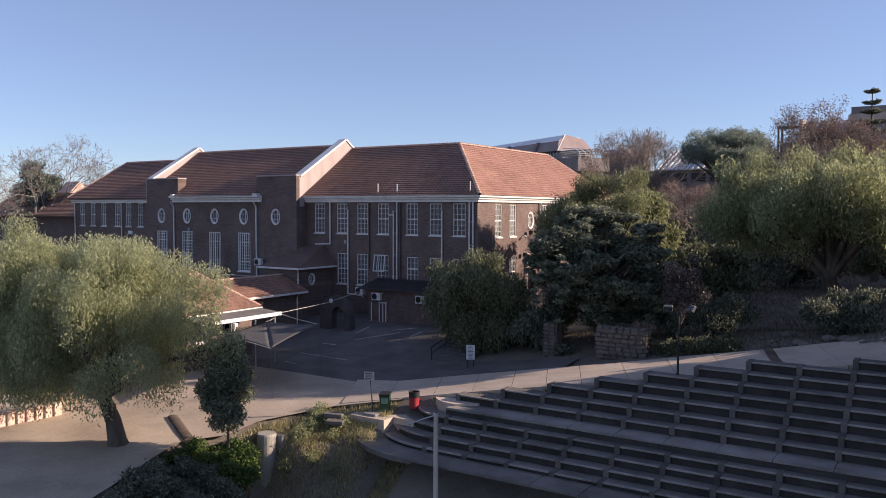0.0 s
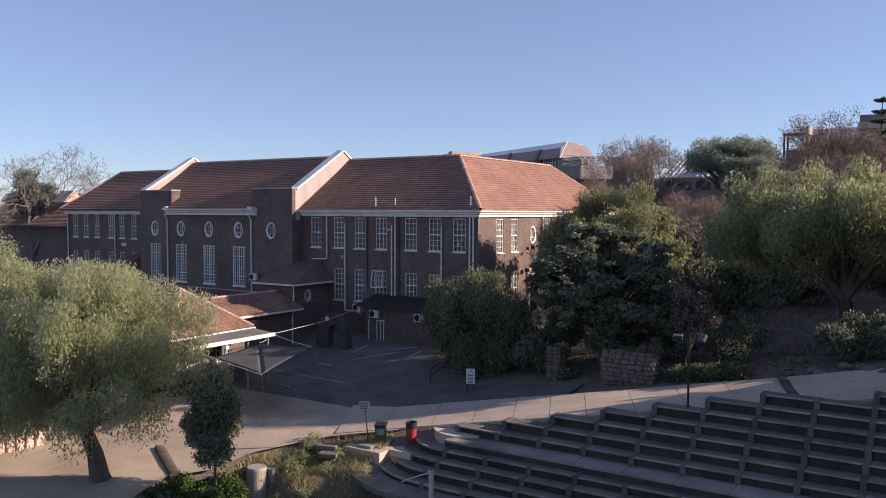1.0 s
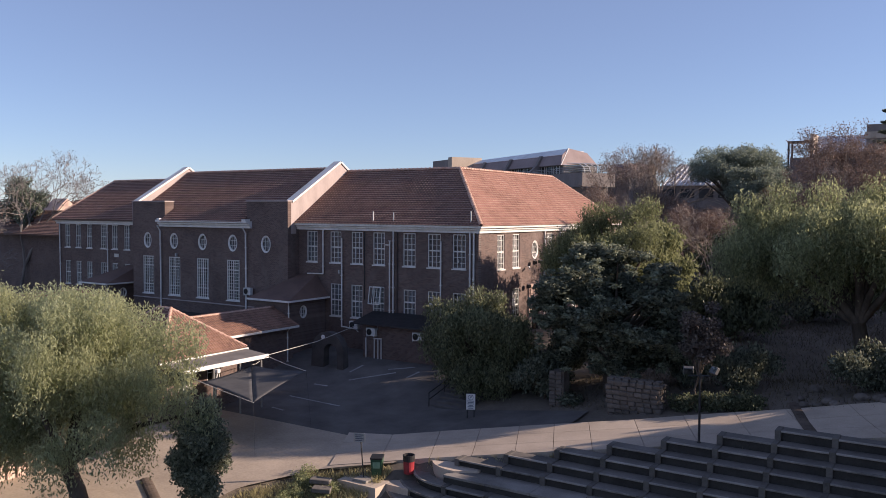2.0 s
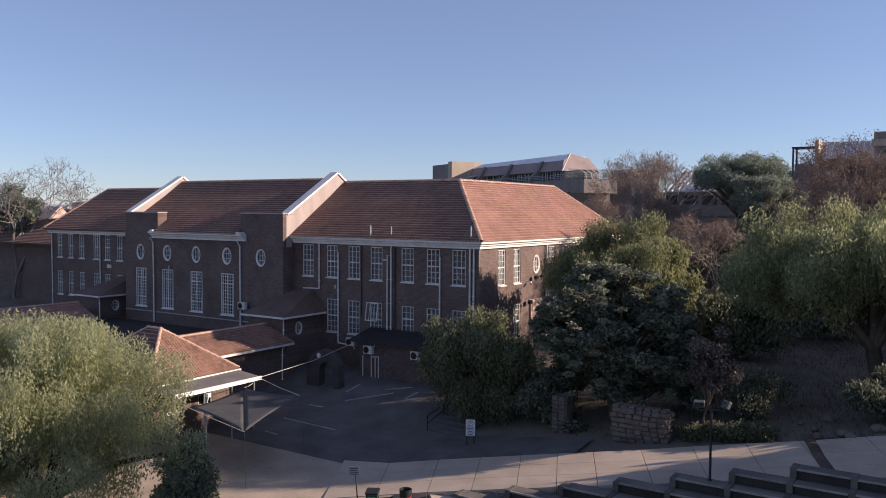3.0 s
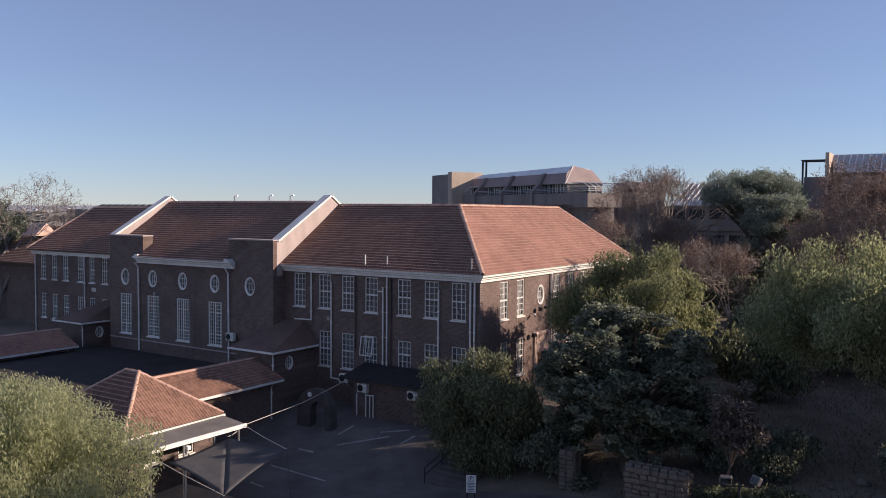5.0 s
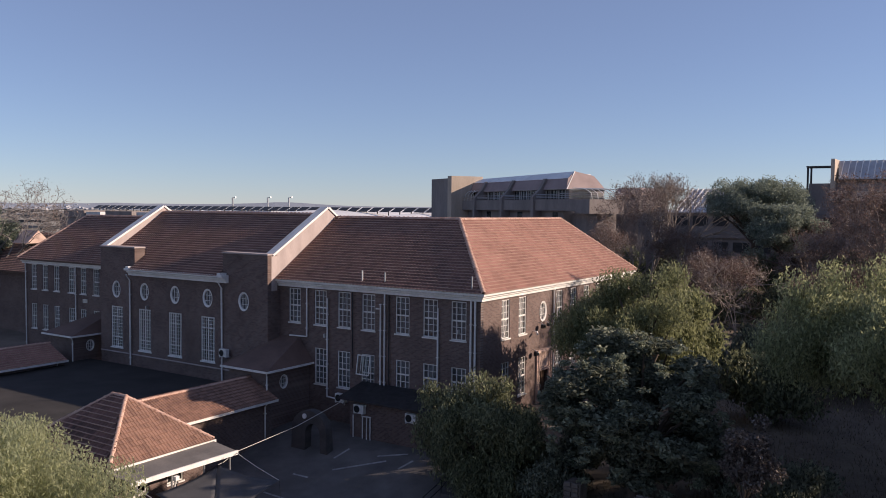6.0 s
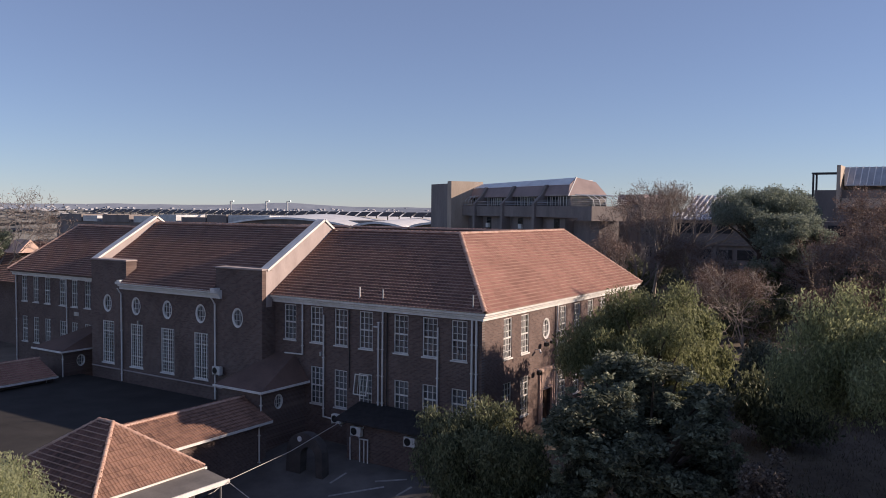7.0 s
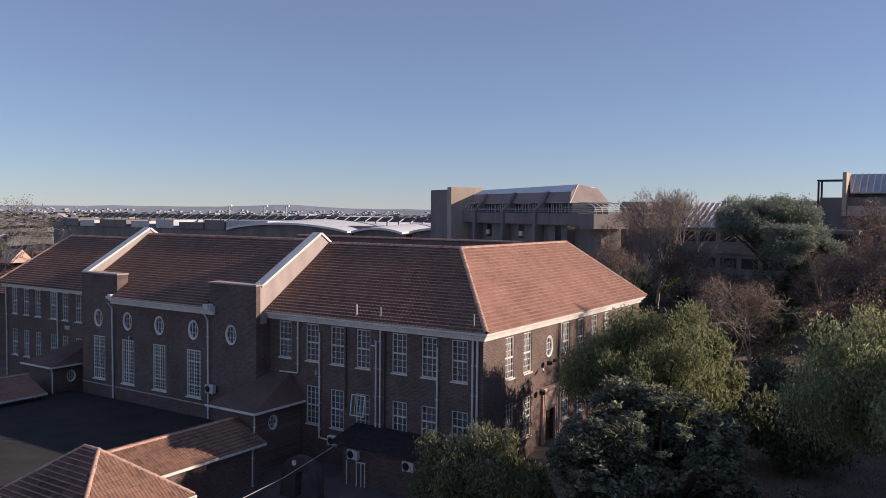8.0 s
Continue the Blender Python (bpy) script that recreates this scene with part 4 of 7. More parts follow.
def clump_cloud(centre, radii, n, size, seed, low=-1.0, squash=0.8):
    """Clumps gathered into lobes over a crown's overall form, so that its outline is uneven and has gaps."""
    rng = np.random.default_rng(seed)
    out = []
    lobes = []
    while len(lobes) < max(6, n // 3):
        d = rng.normal(size=3)
        d /= np.linalg.norm(d)
        if d[2] < low or any(np.dot(d, e) > 0.9 for e in lobes[-8:]):
            continue
        lobes.append(d)
    for i in range(n):
        d = lobes[i % len(lobes)]
        f = rng.uniform(0.5, 0.82) if i >= len(lobes) else rng.uniform(0.72, 0.88)
        s = size * rng.uniform(0.6, 1.15)
        p = d * f + rng.normal(size=3) * 0.15
        out.append((centre[0] + p[0] * radii[0], centre[1] + p[1] * radii[1], centre[2] + p[2] * radii[2], s, s, s * squash))
    for i in range(max(3, n // 8)):
        d = rng.normal(size=3) * 0.28
        out.append((centre[0] + d[0] * radii[0], centre[1] + d[1] * radii[1], centre[2] + d[2] * radii[2], size * 1.1, size * 1.1, size))
    return out


def bare_tree(label, base, height, width, seed, r0=0.2, bark=None, leaf_mat=None, leaf_count=0, leaf_size=0.09, levels=5, name="tree"):
    """A tree that is all forks and twigs, with a few dry leaves left."""
    rng = np.random.default_rng(seed)
    t = empty(name, base, label=label, category="tree")
    bm = bmesh.new()
    ends = []

    def grow(p, d, length, r, level):
        q = p + d * length
        m = p.lerp(q, 0.5) + Vector(rng.normal(size=3)) * length * 0.06
        tube(bm, [p, m, q], [max(r, 0.02), max(r * 0.8, 0.017), max(r * 0.62, 0.014)], 6 if level < 2 else 4, False)
        ends.append(q)
        if level >= levels:
            return
        for k in range(3 if level < 3 else 2):
            nd = (d + Vector(rng.normal(size=3)) * (0.42 + 0.04 * level) * width + Vector((0, 0, 0.12))).normalized()
            grow(q, nd, length * (0.68 + 0.16 * rng.random()), r * 0.6, level + 1)

    grow(Vector(base) - Vector((0, 0, 0.2)), Vector((0.03 * rng.normal(), 0.03 * rng.normal(), 1)).normalized(), height * 0.30, r0, 0)
    finish("trunk", bm, bark or BARK, t)
    if leaf_count:
        cs = [(e.x, e.y, e.z, 0.35, 0.35, 0.3) for e in ends[len(ends) // 3:]]
        leaves("crown", cs, 0.2, leaf_count, leaf_size, leaf_mat, t, rng, 0.0, 1.5, "", 0.9)
    return t


def gz(x, y):
    return ground_z(x, y)


LEAF_BUSH = leaf_material("bush_leaf", (0.065, 0.076, 0.045), (0.31, 0.33, 0.19), 0.42)
# big pepper tree over the forecourt
tree("large drooping pepper tree with grey-green sunlit foliage", (-3.1, -29.4, gz(-3.1, -29.4)), (-4.0, -29.6, -0.2),
     [c for c in clump_cloud((-6.4, -29.8, 3.3), (10.0, 4.5, 5.0), 210, 1.05, 5, -0.85) if c[2] > max(1.0 + 0.6 * max(0.0, c[0] + 0.4) - 0.42 * max(0.0, -5.5 - c[0]), 3.3 if -3.8 < c[0] < -0.9 else -9.0) and c[0] < 2.6], LEAF_PEPPER, 330000, 0.055, 11, 0.42, None, 1.4, 3.0, 0.1)
# slim evergreen on the verge
tree("slim dark evergreen tree on the verge", (2.3, -27.2, -2.75), (2.3, -27.2, -1.2),
     clump_cloud((2.2, -27.2, 0.55), (1.2, 1.15, 2.0), 80, 0.5, 8) + [(2.25, -27.2, 2.35, 0.35, 0.35, 0.5), (2.2, -27.2, -1.2, 0.7, 0.7, 0.5)], LEAF_SLIM, 18000, 0.08, 12, 0.07, None, 0.0, 2.0, 0.06)
# dark spreading tree before the end wall
dark_tree = tree("broad dark evergreen tree with tiered glossy foliage", (12.0, -4.8, gz(12.0, -4.8)), (12.0, -4.8, 2.6),
     clump_cloud((11.9, -4.9, 5.0), (4.9, 4.0, 4.7), 90, 0.95, 21, -0.9, 0.4), LEAF_DARK, 70000, 0.135, 13, 0.3, None, 0.0, 2.0, 0.10, flat=0.5)
# outer clusters carry the sunlight on the branch tips in their leaf colour
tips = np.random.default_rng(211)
leaves("young_foliage", [(11.9 + 4.6 * d[0], -4.9 + 3.8 * d[1], 5.0 + 4.3 * d[2], 0.34, 0.34, 0.12) for d in (v / np.linalg.norm(v) for v in tips.normal(size=(150, 3))) if d[2] > -0.7], 0.05, 9000, 0.10, LEAF_TIP, dark_tree, tips, 0.0, 2.2, "leaf rosettes coloured paler as sunlit branch tips", 0.9, 0.5)
# pepper tree behind it, reaching up to the eaves
tree("tall pepper tree with yellow-green sunlit top", (9.6, 3.0, gz(9.6, 3)), (9.6, 3.0, 5.0),
     clump_cloud((8.1, 3.6, 8.3), (3.7, 3.2, 3.7), 60, 0.95, 31, -0.8), LEAF_OLIVE, 68000, 0.07, 14, 0.3, None, 1.0, 3.2, 0.18)
# lower pepper tree added out of sight behind it, to dapple the end wall
tree("hidden pepper tree added beside the end wall", (9.8, 7.8, gz(9.8, 7.8)), (9.8, 7.8, 3.0),
     clump_cloud((9.8, 8.6, 7.4), (3.0, 3.0, 3.1), 40, 0.9, 33, -0.8), LEAF_OLIVE, 14000, 0.13, 34, 0.22, None, 0.8, 2.6, 0.2)
# round bush at the building's corner
tree("dense dark bushy tree with sunlit top at the corner", (3.4, -5.2, gz(3.4, -5.2)), (3.4, -5.2, 1.2),
     clump_cloud((3.5, -5.2, 2.9), (3.9, 2.8, 3.4), 60, 0.9, 41), LEAF_BUSH, 66000, 0.075, 15, 0.2, None, 1.3, 3.2, 0.14)
# great pepper tree on the slope
tree("great spreading pepper tree with lime-green sunlit crown", (24.5, 1.0, gz(24.5, 1.0)), (24.6, 1.2, 5.0),
     clump_cloud((24.1, 1.8, 9.3), (6.4, 5.0, 3.3), 130, 1.15, 51, -0.3), LEAF_LIME, 160000, 0.07, 16, 0.5, None, 1.4, 3.2, 0.2)
# purple-leaved sapling by the lamp
tree("small purple-leaved tree beside the street lamp", (18.0, -7.4, gz(18, -7.4)), (18.0, -7.4, 2.6),
     clump_cloud((18.1, -7.4, 4.6), (1.25, 1.15, 1.85), 20, 0.5, 61), LEAF_PURPLE, 6500, 0.10, 17, 0.06, None, 0.0, 1.6, 0.08)
# trees on the hill and behind
tree("dark evergreen tree with domed crown behind the campus", (5.0, 54, 3.5), (5.0, 54, 12),
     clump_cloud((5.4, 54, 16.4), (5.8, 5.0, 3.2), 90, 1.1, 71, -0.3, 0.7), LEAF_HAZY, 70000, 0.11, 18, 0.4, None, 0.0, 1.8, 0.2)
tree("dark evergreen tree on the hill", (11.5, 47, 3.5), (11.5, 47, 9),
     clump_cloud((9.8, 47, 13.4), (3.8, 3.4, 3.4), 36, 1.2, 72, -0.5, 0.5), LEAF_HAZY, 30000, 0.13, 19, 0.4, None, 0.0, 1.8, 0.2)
bare_tree("tall bare tree with pale branches and few dry leaves", (-8.5, 58, 3.5), 14.5, 0.62, 81, 0.3, PALEBARK, LEAF_BROWN, 4000, 0.08, 8)
bare_tree("tall bare tree with pale branches and few dry leaves", (-3.8, 57, 3.5), 14.5, 0.6, 86, 0.32, PALEBARK, LEAF_BROWN, 3500, 0.08, 8)
bare_tree("tall bare tree with grey branches beside the campus", (-7.0, 47, 3.3), 12.5, 0.75, 88, 0.22, GREYBARK, LEAF_BROWN, 9000, 0.08, 8)
bare_tree("russet bare tree below the campus building", (-5.5, 38, 3.0), 10.0, 0.9, 89, 0.18, GREYBARK, LEAF_BROWN, 9000, 0.08, 8)
bare_tree("leafless tree with thin pale trunk and brown seed heads", (8.7, 29.5, 2.4), 9.0, 0.9, 82, 0.12, PALEBARK, LEAF_BROWN, 15000, 0.065, 8)
bare_tree("large autumn tree with thinning russet leaves", (19.8, 28.5, 2.6), 14.5, 0.8, 83, 0.3, GREYBARK, LEAF_BROWN, 22000, 0.085, 8)
tree("large autumn tree with russet brown leaves", (25.0, 24.5, 2.6), (25.0, 24.5, 8.0),
     clump_cloud((24.6, 24.5, 11.0), (4.0, 4.0, 4.8), 40, 1.1, 84, -0.8), LEAF_BROWN, 13000, 0.095, 22, 0.28, None, 0.0, 1.8, 0.3, shell=0.9)
tree("russet autumn tree low on the shaded hill", (16.0, 34, 2.6), (16, 34, 5.0),
     clump_cloud((16.0, 34, 8.0), (4.4, 4.0, 3.4), 30, 1.1, 87, -0.8), LEAF_BROWN, 20000, 0.095, 25, 0.2, None, 0.0, 1.8, 0.3, shell=0.9)
for i, (x, y, h) in enumerate(((-9.5, 44, 9.5), (-2.0, 50, 10.5), (1.5, 43, 8.5), (12.0, 52, 11.0), (13.5, 41, 10.0), (18.0, 46, 12.0), (6.0, 62, 11.0))):
    bare_tree("leafless brown tree in the dense grove below the campus", (x, y, 3.0), h, 0.85, 420 + i, 0.16, GREYBARK, LEAF_BROWN, 7000, 0.085, 7)
bare_tree("large leafless tree beside the far wing", (-70, 6, -1), 17.5, 0.85, 91, 0.32, GREYBARK, LEAF_BROWN, 1500, 0.1, 8)
bare_tree("large leafless tree beside the far wing", (-67, -1.5, -1), 14.5, 0.95, 92, 0.3, GREYBARK, LEAF_BROWN, 1500, 0.1, 8)
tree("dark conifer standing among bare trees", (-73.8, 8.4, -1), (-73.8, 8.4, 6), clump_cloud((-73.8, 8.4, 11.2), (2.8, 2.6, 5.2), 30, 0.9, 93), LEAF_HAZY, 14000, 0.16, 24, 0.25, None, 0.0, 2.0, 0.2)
# unseen trees added to the right of the amphitheatre and hill to cast shade
for i, (x, y, top, r) in enumerate(((36.5, -11.5, 22, 5.4), (42, -7.4, 23, 6.8), (46, -5.6, 22, 6.0), (38, -6.2, 10, 3.4), (40.5, -0.8, 11.5, 3.3), (38.5, 5.0, 8.8, 4.2), (47, -20, 22, 6.5), (54, -32, 25, 7.0), (53, -11, 23, 6.5), (38, 10.5, 13, 4.4), (47, 16, 16.5, 5.5), (58, -20, 20, 7), (63, -36, 22, 8), (36, 24, 16, 5.0), (34, 34, 16, 5.0), (43, 36, 19, 6), (39, 47, 19, 6), (52, 28, 21, 7))):
    g = gz(x, y)
    tree("unseen tall leafy shade tree on the slope", (x, y, g), (x, y, g + 3.0),
         clump_cloud((x, y, (g + top) / 2 + 1.2), (r, r, (top - g) / 2 - 0.8), 46, 1.8 if r > 5 else 1.2, 600 + i), LEAF_DULL, 9500, 0.32, 600 + i, 0.35, None, 0.5, 2.2, 0.25)
for i, (x, y, top, r) in enumerate(((15.5, 11, 6.2, 3.0), (19, 19, 7.0, 3.4), (13, 21, 6.0, 2.8), (27, 13, 8.0, 3.6), (9, 17, 5.5, 2.4), (23, 31, 8.0, 3.6), (8, 40, 8.5, 3.6), (0, 46, 9.5, 4.0), (-5, 40, 8.0, 3.4), (4, 60, 10.5, 4.6), (-6, 63, 11.0, 4.6), (14, 58, 11.5, 4.6), (-13, 66, 10.5, 4.0), (20, 52, 11.0, 4.4))):
    g = gz(x, y)
    tree("dark leafy understory tree on the shaded hill", (x, y, g), (x, y, g + 1.4),
         clump_cloud((x, y, (g + top) / 2 + 0.4), (r, r, (top - g) / 2), 26, 1.0, 640 + i), LEAF_DARK if i % 3 else LEAF_DULL, 9000, 0.16, 640 + i, 0.16, None, 0.3, 2.0, 0.2)

for i, (x, y, top, r) in enumerate(((7.6, -2.2, 3.4, 2.0), (8.4, -6.2, 2.6, 1.6), (16.2, -3.6, 4.2, 2.2), (19.6, -4.4, 4.0, 1.9), (26.0, -4.0, 4.4, 2.0))):
    g = gz(x, y)
    tree("dark leafy undergrowth bush on the shaded bank", (x, y, g), (x, y, g + 0.5),
         clump_cloud((x, y, (g + top) / 2 + 0.1), (r, r * 0.9, (top - g) / 2), 22, 0.6, 680 + i), LEAF_DARK, 9000, 0.1, 680 + i, 0.08, None, 0.3, 2.0, 0.14, "shrub", name="shrub")


# ---------------------------------------------------------------- amphitheatre
ROW_H, ROW_D, SECTION = 0.41, 0.75, 2.25
LOW_H, LOW_D = 0.35, 0.65
TURN = (9.75, -17.05)      # the point about which the lower rows swing round at their end


def ring_piece(name, ra, rb, za, zb, first, last, mat, parent, label=""):
    """A curved slab between two radii about the end of the rows; angles in half turns."""
    bm = bmesh.new()
    n, rings = 22, []
    for i in range(n + 1):
        t = math.pi * (first + (last - first) * i / n)
        rings.append([bm.verts.new((TURN[0] + r * math.cos(t), TURN[1] + r * math.sin(t), z)) for r, z in ((ra, za), (rb, za), (rb, zb), (ra, zb))])
    for q, r in zip(rings, rings[1:]):
        for j in range(4):
            bm.faces.new((q[j], q[(j + 1) % 4], r[(j + 1) % 4], r[j]))
    bm.faces.new(rings[0])
    bm.faces.new(rings[-1])
    bmesh.ops.recalc_face_normals(bm, faces=bm.faces)
    return finish(name, bm, mat, parent, label)


def amphitheatre():
    a = empty("amphitheatre", (20, -19, -2), label="open-air amphitheatre of stained concrete bench rows stepping down", category="amphitheatre")
    cache = {}

    def again(key, make, at):
        if key not in cache:
            ob = cache[key] = make()
        else:
            ob = bpy.data.objects.new(cache[key].name.split(".")[0], cache[key].data)
            scene.collection.objects.link(ob)
            ob.parent, ob.matrix_parent_inverse = a, cache[key].matrix_parent_inverse
        ob.location = at

    def bench(x0, y, z, h, d):
        """One bench: a worn seat slab with a chipped nosing over a dark recessed riser; y is the front edge, z the top."""
        w = SECTION
        at = (x0, y, z + 0.012 * math.sin(7.3 * x0 + 3.1 * y))
        again(("nosing", h), lambda: finish("nosing", boxes((0.13, w - 0.13, -0.06, 0.05, -0.075, 0), bevel=0.012), SEAT_NOSE, a), at)
        again(("seat", h), lambda: finish("seat", boxes((0.02, w - 0.02, 0.05, d + 0.02, -0.09, -0.008)), SEAT_TOP, a), at)
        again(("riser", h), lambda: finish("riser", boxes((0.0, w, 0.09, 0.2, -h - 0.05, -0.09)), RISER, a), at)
        again(("divider", h), lambda: finish("divider", boxes((-0.13, 0.13, -0.045, d, -h, 0.02), bevel=0.02), DIVIDER, a), (x0, y, z))

    for i in range(14):
        x0 = 9.65 + SECTION * i
        x1 = x0 + SECTION
        rows = min(10, max(1, int((lerp_line(ROAD_EDGE, x0) + 18.1) / ROW_D) + 1))
        for k in range(1, rows + 1):
            bench(x0, -18.2 + ROW_D * (k - 1), -1.0 + ROW_H * k, ROW_H, ROW_D)
        for k in range(4):
            bench(x0 + 0.35, -19.9 - LOW_D * k, -1.36 - LOW_H * k, LOW_H, LOW_D)
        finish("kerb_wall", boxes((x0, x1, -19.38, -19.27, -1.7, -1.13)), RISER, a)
        for nm, y0, y1, z, mat in (("walkway", -19.42, -18.1, -1.0, CONCRETE_GREY), ("walkway", -23.3, -21.8, -2.62, SEAT_TOP)):
            finish(nm, boxes((x0, x1 - 0.02, y0, y1, z - 0.12, z + 0.01 * math.sin(5 * x0)), bevel=0.01), mat, a, "worn concrete walkway")
    # rows swinging round the rounded landing
    for k in range(4):
        r, z = 2.85 + LOW_D * k, -1.36 - LOW_H * k
        first = (0.9, 1.02, 1.12, 1.2)[k]
        ring_piece("curved_seat", r - LOW_D - 0.1, r - 0.11, z - 0.12, z - 0.008, first, 1.54, SEAT_TOP, a)
        ring_piece("curved_nosing", r - 0.11, r, z - 0.08, z, first, 1.54, SEAT_NOSE, a)
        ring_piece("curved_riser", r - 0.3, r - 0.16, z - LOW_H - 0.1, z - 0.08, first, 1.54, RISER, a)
    ring_piece("curved_walkway", 4.75, 6.25, -2.85, -2.62, 1.27, 1.52, SEAT_TOP, a, "worn concrete walkway bending round the rows")
    bm = bmesh.new()
    pts = [(TURN[0] + 1.9 * math.cos(math.pi * (0.93 + 0.6 * i / 18)), TURN[1] + 1.9 * math.sin(math.pi * (0.93 + 0.6 * i / 18)), -0.9) for i in range(19)]
    pts += [(10.9, -18.3, -0.9), (10.9, -17.5, -0.9)]
    prism(bm, pts, (0, 0, -0.9))
    finish("rounded_landing", bm, CONCRETE, a, "rounded tan concrete landing at the end of the walkway")
    return a


amphitheatre()


# ---------------------------------------------------------------- road of cast slabs
def road():
    r = empty("road", (15, -13, 0.5), label="tan concrete slab road with open joints along the amphitheatre", category="road", kind="structure")
    line = [Vector((x, y)) for x, y in ROAD_EDGE[:7]] + [Vector((45, -8.6))]
    pts = []
    for p, q in zip(line, line[1:]):
        n = max(1, round((q - p).length / 2.35))
        pts += [p.lerp(q, i / n) for i in range(n)]
    pts.append(line[-1])
    mitres = []
    for i in range(len(pts)):
        d = (pts[min(i + 1, len(pts) - 1)] - pts[max(i - 1, 0)]).normalized()
        mitres.append(Vector((-d.y, d.x)))
    for i in range(len(pts) - 1):
        p, q = pts[i], pts[i + 1]
        d = (q - p).normalized()
        n0, n1 = mitres[i], mitres[i + 1]
        for j in range(3):
            o0, o1 = 0.0 + 1.85 * j + 0.012, 1.85 * (j + 1) - 0.012
            skew = -0.14
            c = [p + n0 * o0 + d * (0.012 + skew * o0), q + n1 * o0 + d * (-0.012 + skew * o0), q + n1 * o1 + d * (-0.012 + skew * o1), p + n0 * o1 + d * (0.012 + skew * o1)]
            bm = bmesh.new()
            top = [(v.x, v.y, ground_z(v.x, max(v.y, lerp_line(ROAD_EDGE, v.x) + 0.01)) + 0.075) for v in c]
            prism(bm, top, (0, 0, -0.35))
            finish("slab", bm, CONCRETE, r)
    return r


road()


# ---------------------------------------------------------------- fittings on the school building
for x, z0, z1 in ((-14.78, 6.05, 9.66), (-12.79, 1.8, 9.05), (-7.95, 2.9, 8.95), (-7.6, 2.9, 9.66), (-3.2, 3.3, 9.0), (-0.66, 0.3, 9.9), (-0.34, 0.3, 9.9)):
    downpipe(school, [(x, -0.12, z1), (x, -0.12, (z0 + z1) / 2), (x, -0.12, z0)], 0.06 if x < -1 else 0.07)
for x, z0, z1 in ((-10.47, 4.2, 9.6), (-7.25, 2.8, 9.6)):
    bm = bmesh.new()
    tube(bm, [(x, -0.09, z1), (x, -0.09, z0)], 0.04, 7)
    finish("waste_pipe", bm, METAL_DARK, school, "dark painted waste pipe")
for pts in ([(-14.78, -0.12, 6.05), (-16.5, -0.12, 6.0)], [(-12.79, -0.12, 1.85), (-11.3, -0.12, 1.75), (-10.4, -1.0, 1.75)], [(-8.03, -0.12, 8.6), (-8.35, -0.12, 8.6)]):
    bm = bmesh.new()
    tube(bm, pts, 0.055, 7)
    finish("branch_pipe", bm, PAINT, school)
for x in (-33.75, -22.42):
    downpipe(school, [(x, -1.8, 9.75), (x, -1.45, 9.25), (x, -1.42, 5.0), (x, -1.42, 2.0)], 0.07)
for x in (-54.3, -45.75):
    downpipe(school, [(x, 1.2, 9.7), (x, 1.23, 6.0), (x, 1.23, 1.0)], 0.06)
downpipe(school, [(0.12, 10.62, 9.8), (0.12, 10.62, 5.0), (0.12, 10.62, 1.8)], 0.07)
for x, y, h in ((-9.5, -0.2, 0.85), (-7.6, -0.1, 0.8), (-0.55, -0.2, 0.9)):
    bm = bmesh.new()
    tube(bm, [(x, y, 10.1), (x, y, 10.35 + h)], 0.05, 8)
    finish("vent_stack", bm, PAINT if x < -8 else METAL_GREY, school, "thin vent stack above the eaves")
# open top-hung sash in the lower row
bm = bmesh.new()
box(bm, -9.72, -9.65, -0.42, -0.36, 3.9, 5.2)
box(bm, -8.65, -8.58, -0.42, -0.36, 3.9, 5.2)
box(bm, -9.72, -8.58, -0.42, -0.36, 3.85, 3.92)
box(bm, -9.72, -8.58, -0.42, -0.36, 5.18, 5.25)
for f in (-9.36, -8.95, -9.16):
    box(bm, f - 0.015, f + 0.015, -0.41, -0.37, 3.9, 5.2)
bmesh.ops.rotate(bm, cent=(-9.1, -0.05, 5.25), matrix=Matrix.Rotation(radians(-9), 3, "X"), verts=bm.verts)
sash = finish("open_sash", bm, PAINT, school, "window sash tilted open")
bm = boxes((-9.68, -8.62, -0.396, -0.388, 3.9, 5.2))
bmesh.ops.rotate(bm, cent=(-9.1, -0.05, 5.25), matrix=Matrix.Rotation(radians(-9), 3, "X"), verts=bm.verts)
finish("sash_pane", bm, GLASS, sash).visible_shadow = False
# small wall lights
for p in ((-13.0, -0.16, 6.3), (-1.6, -0.16, 7.6), (-31.5, -1.46, 7.1)):
    bm = bmesh.new()
    box(bm, p[0] - 0.07, p[0] + 0.07, p[1] - 0.1, p[1] + 0.155, p[2] - 0.16, p[2] + 0.12, 0.02)
    finish("wall_light", bm, METAL_GREY, school)


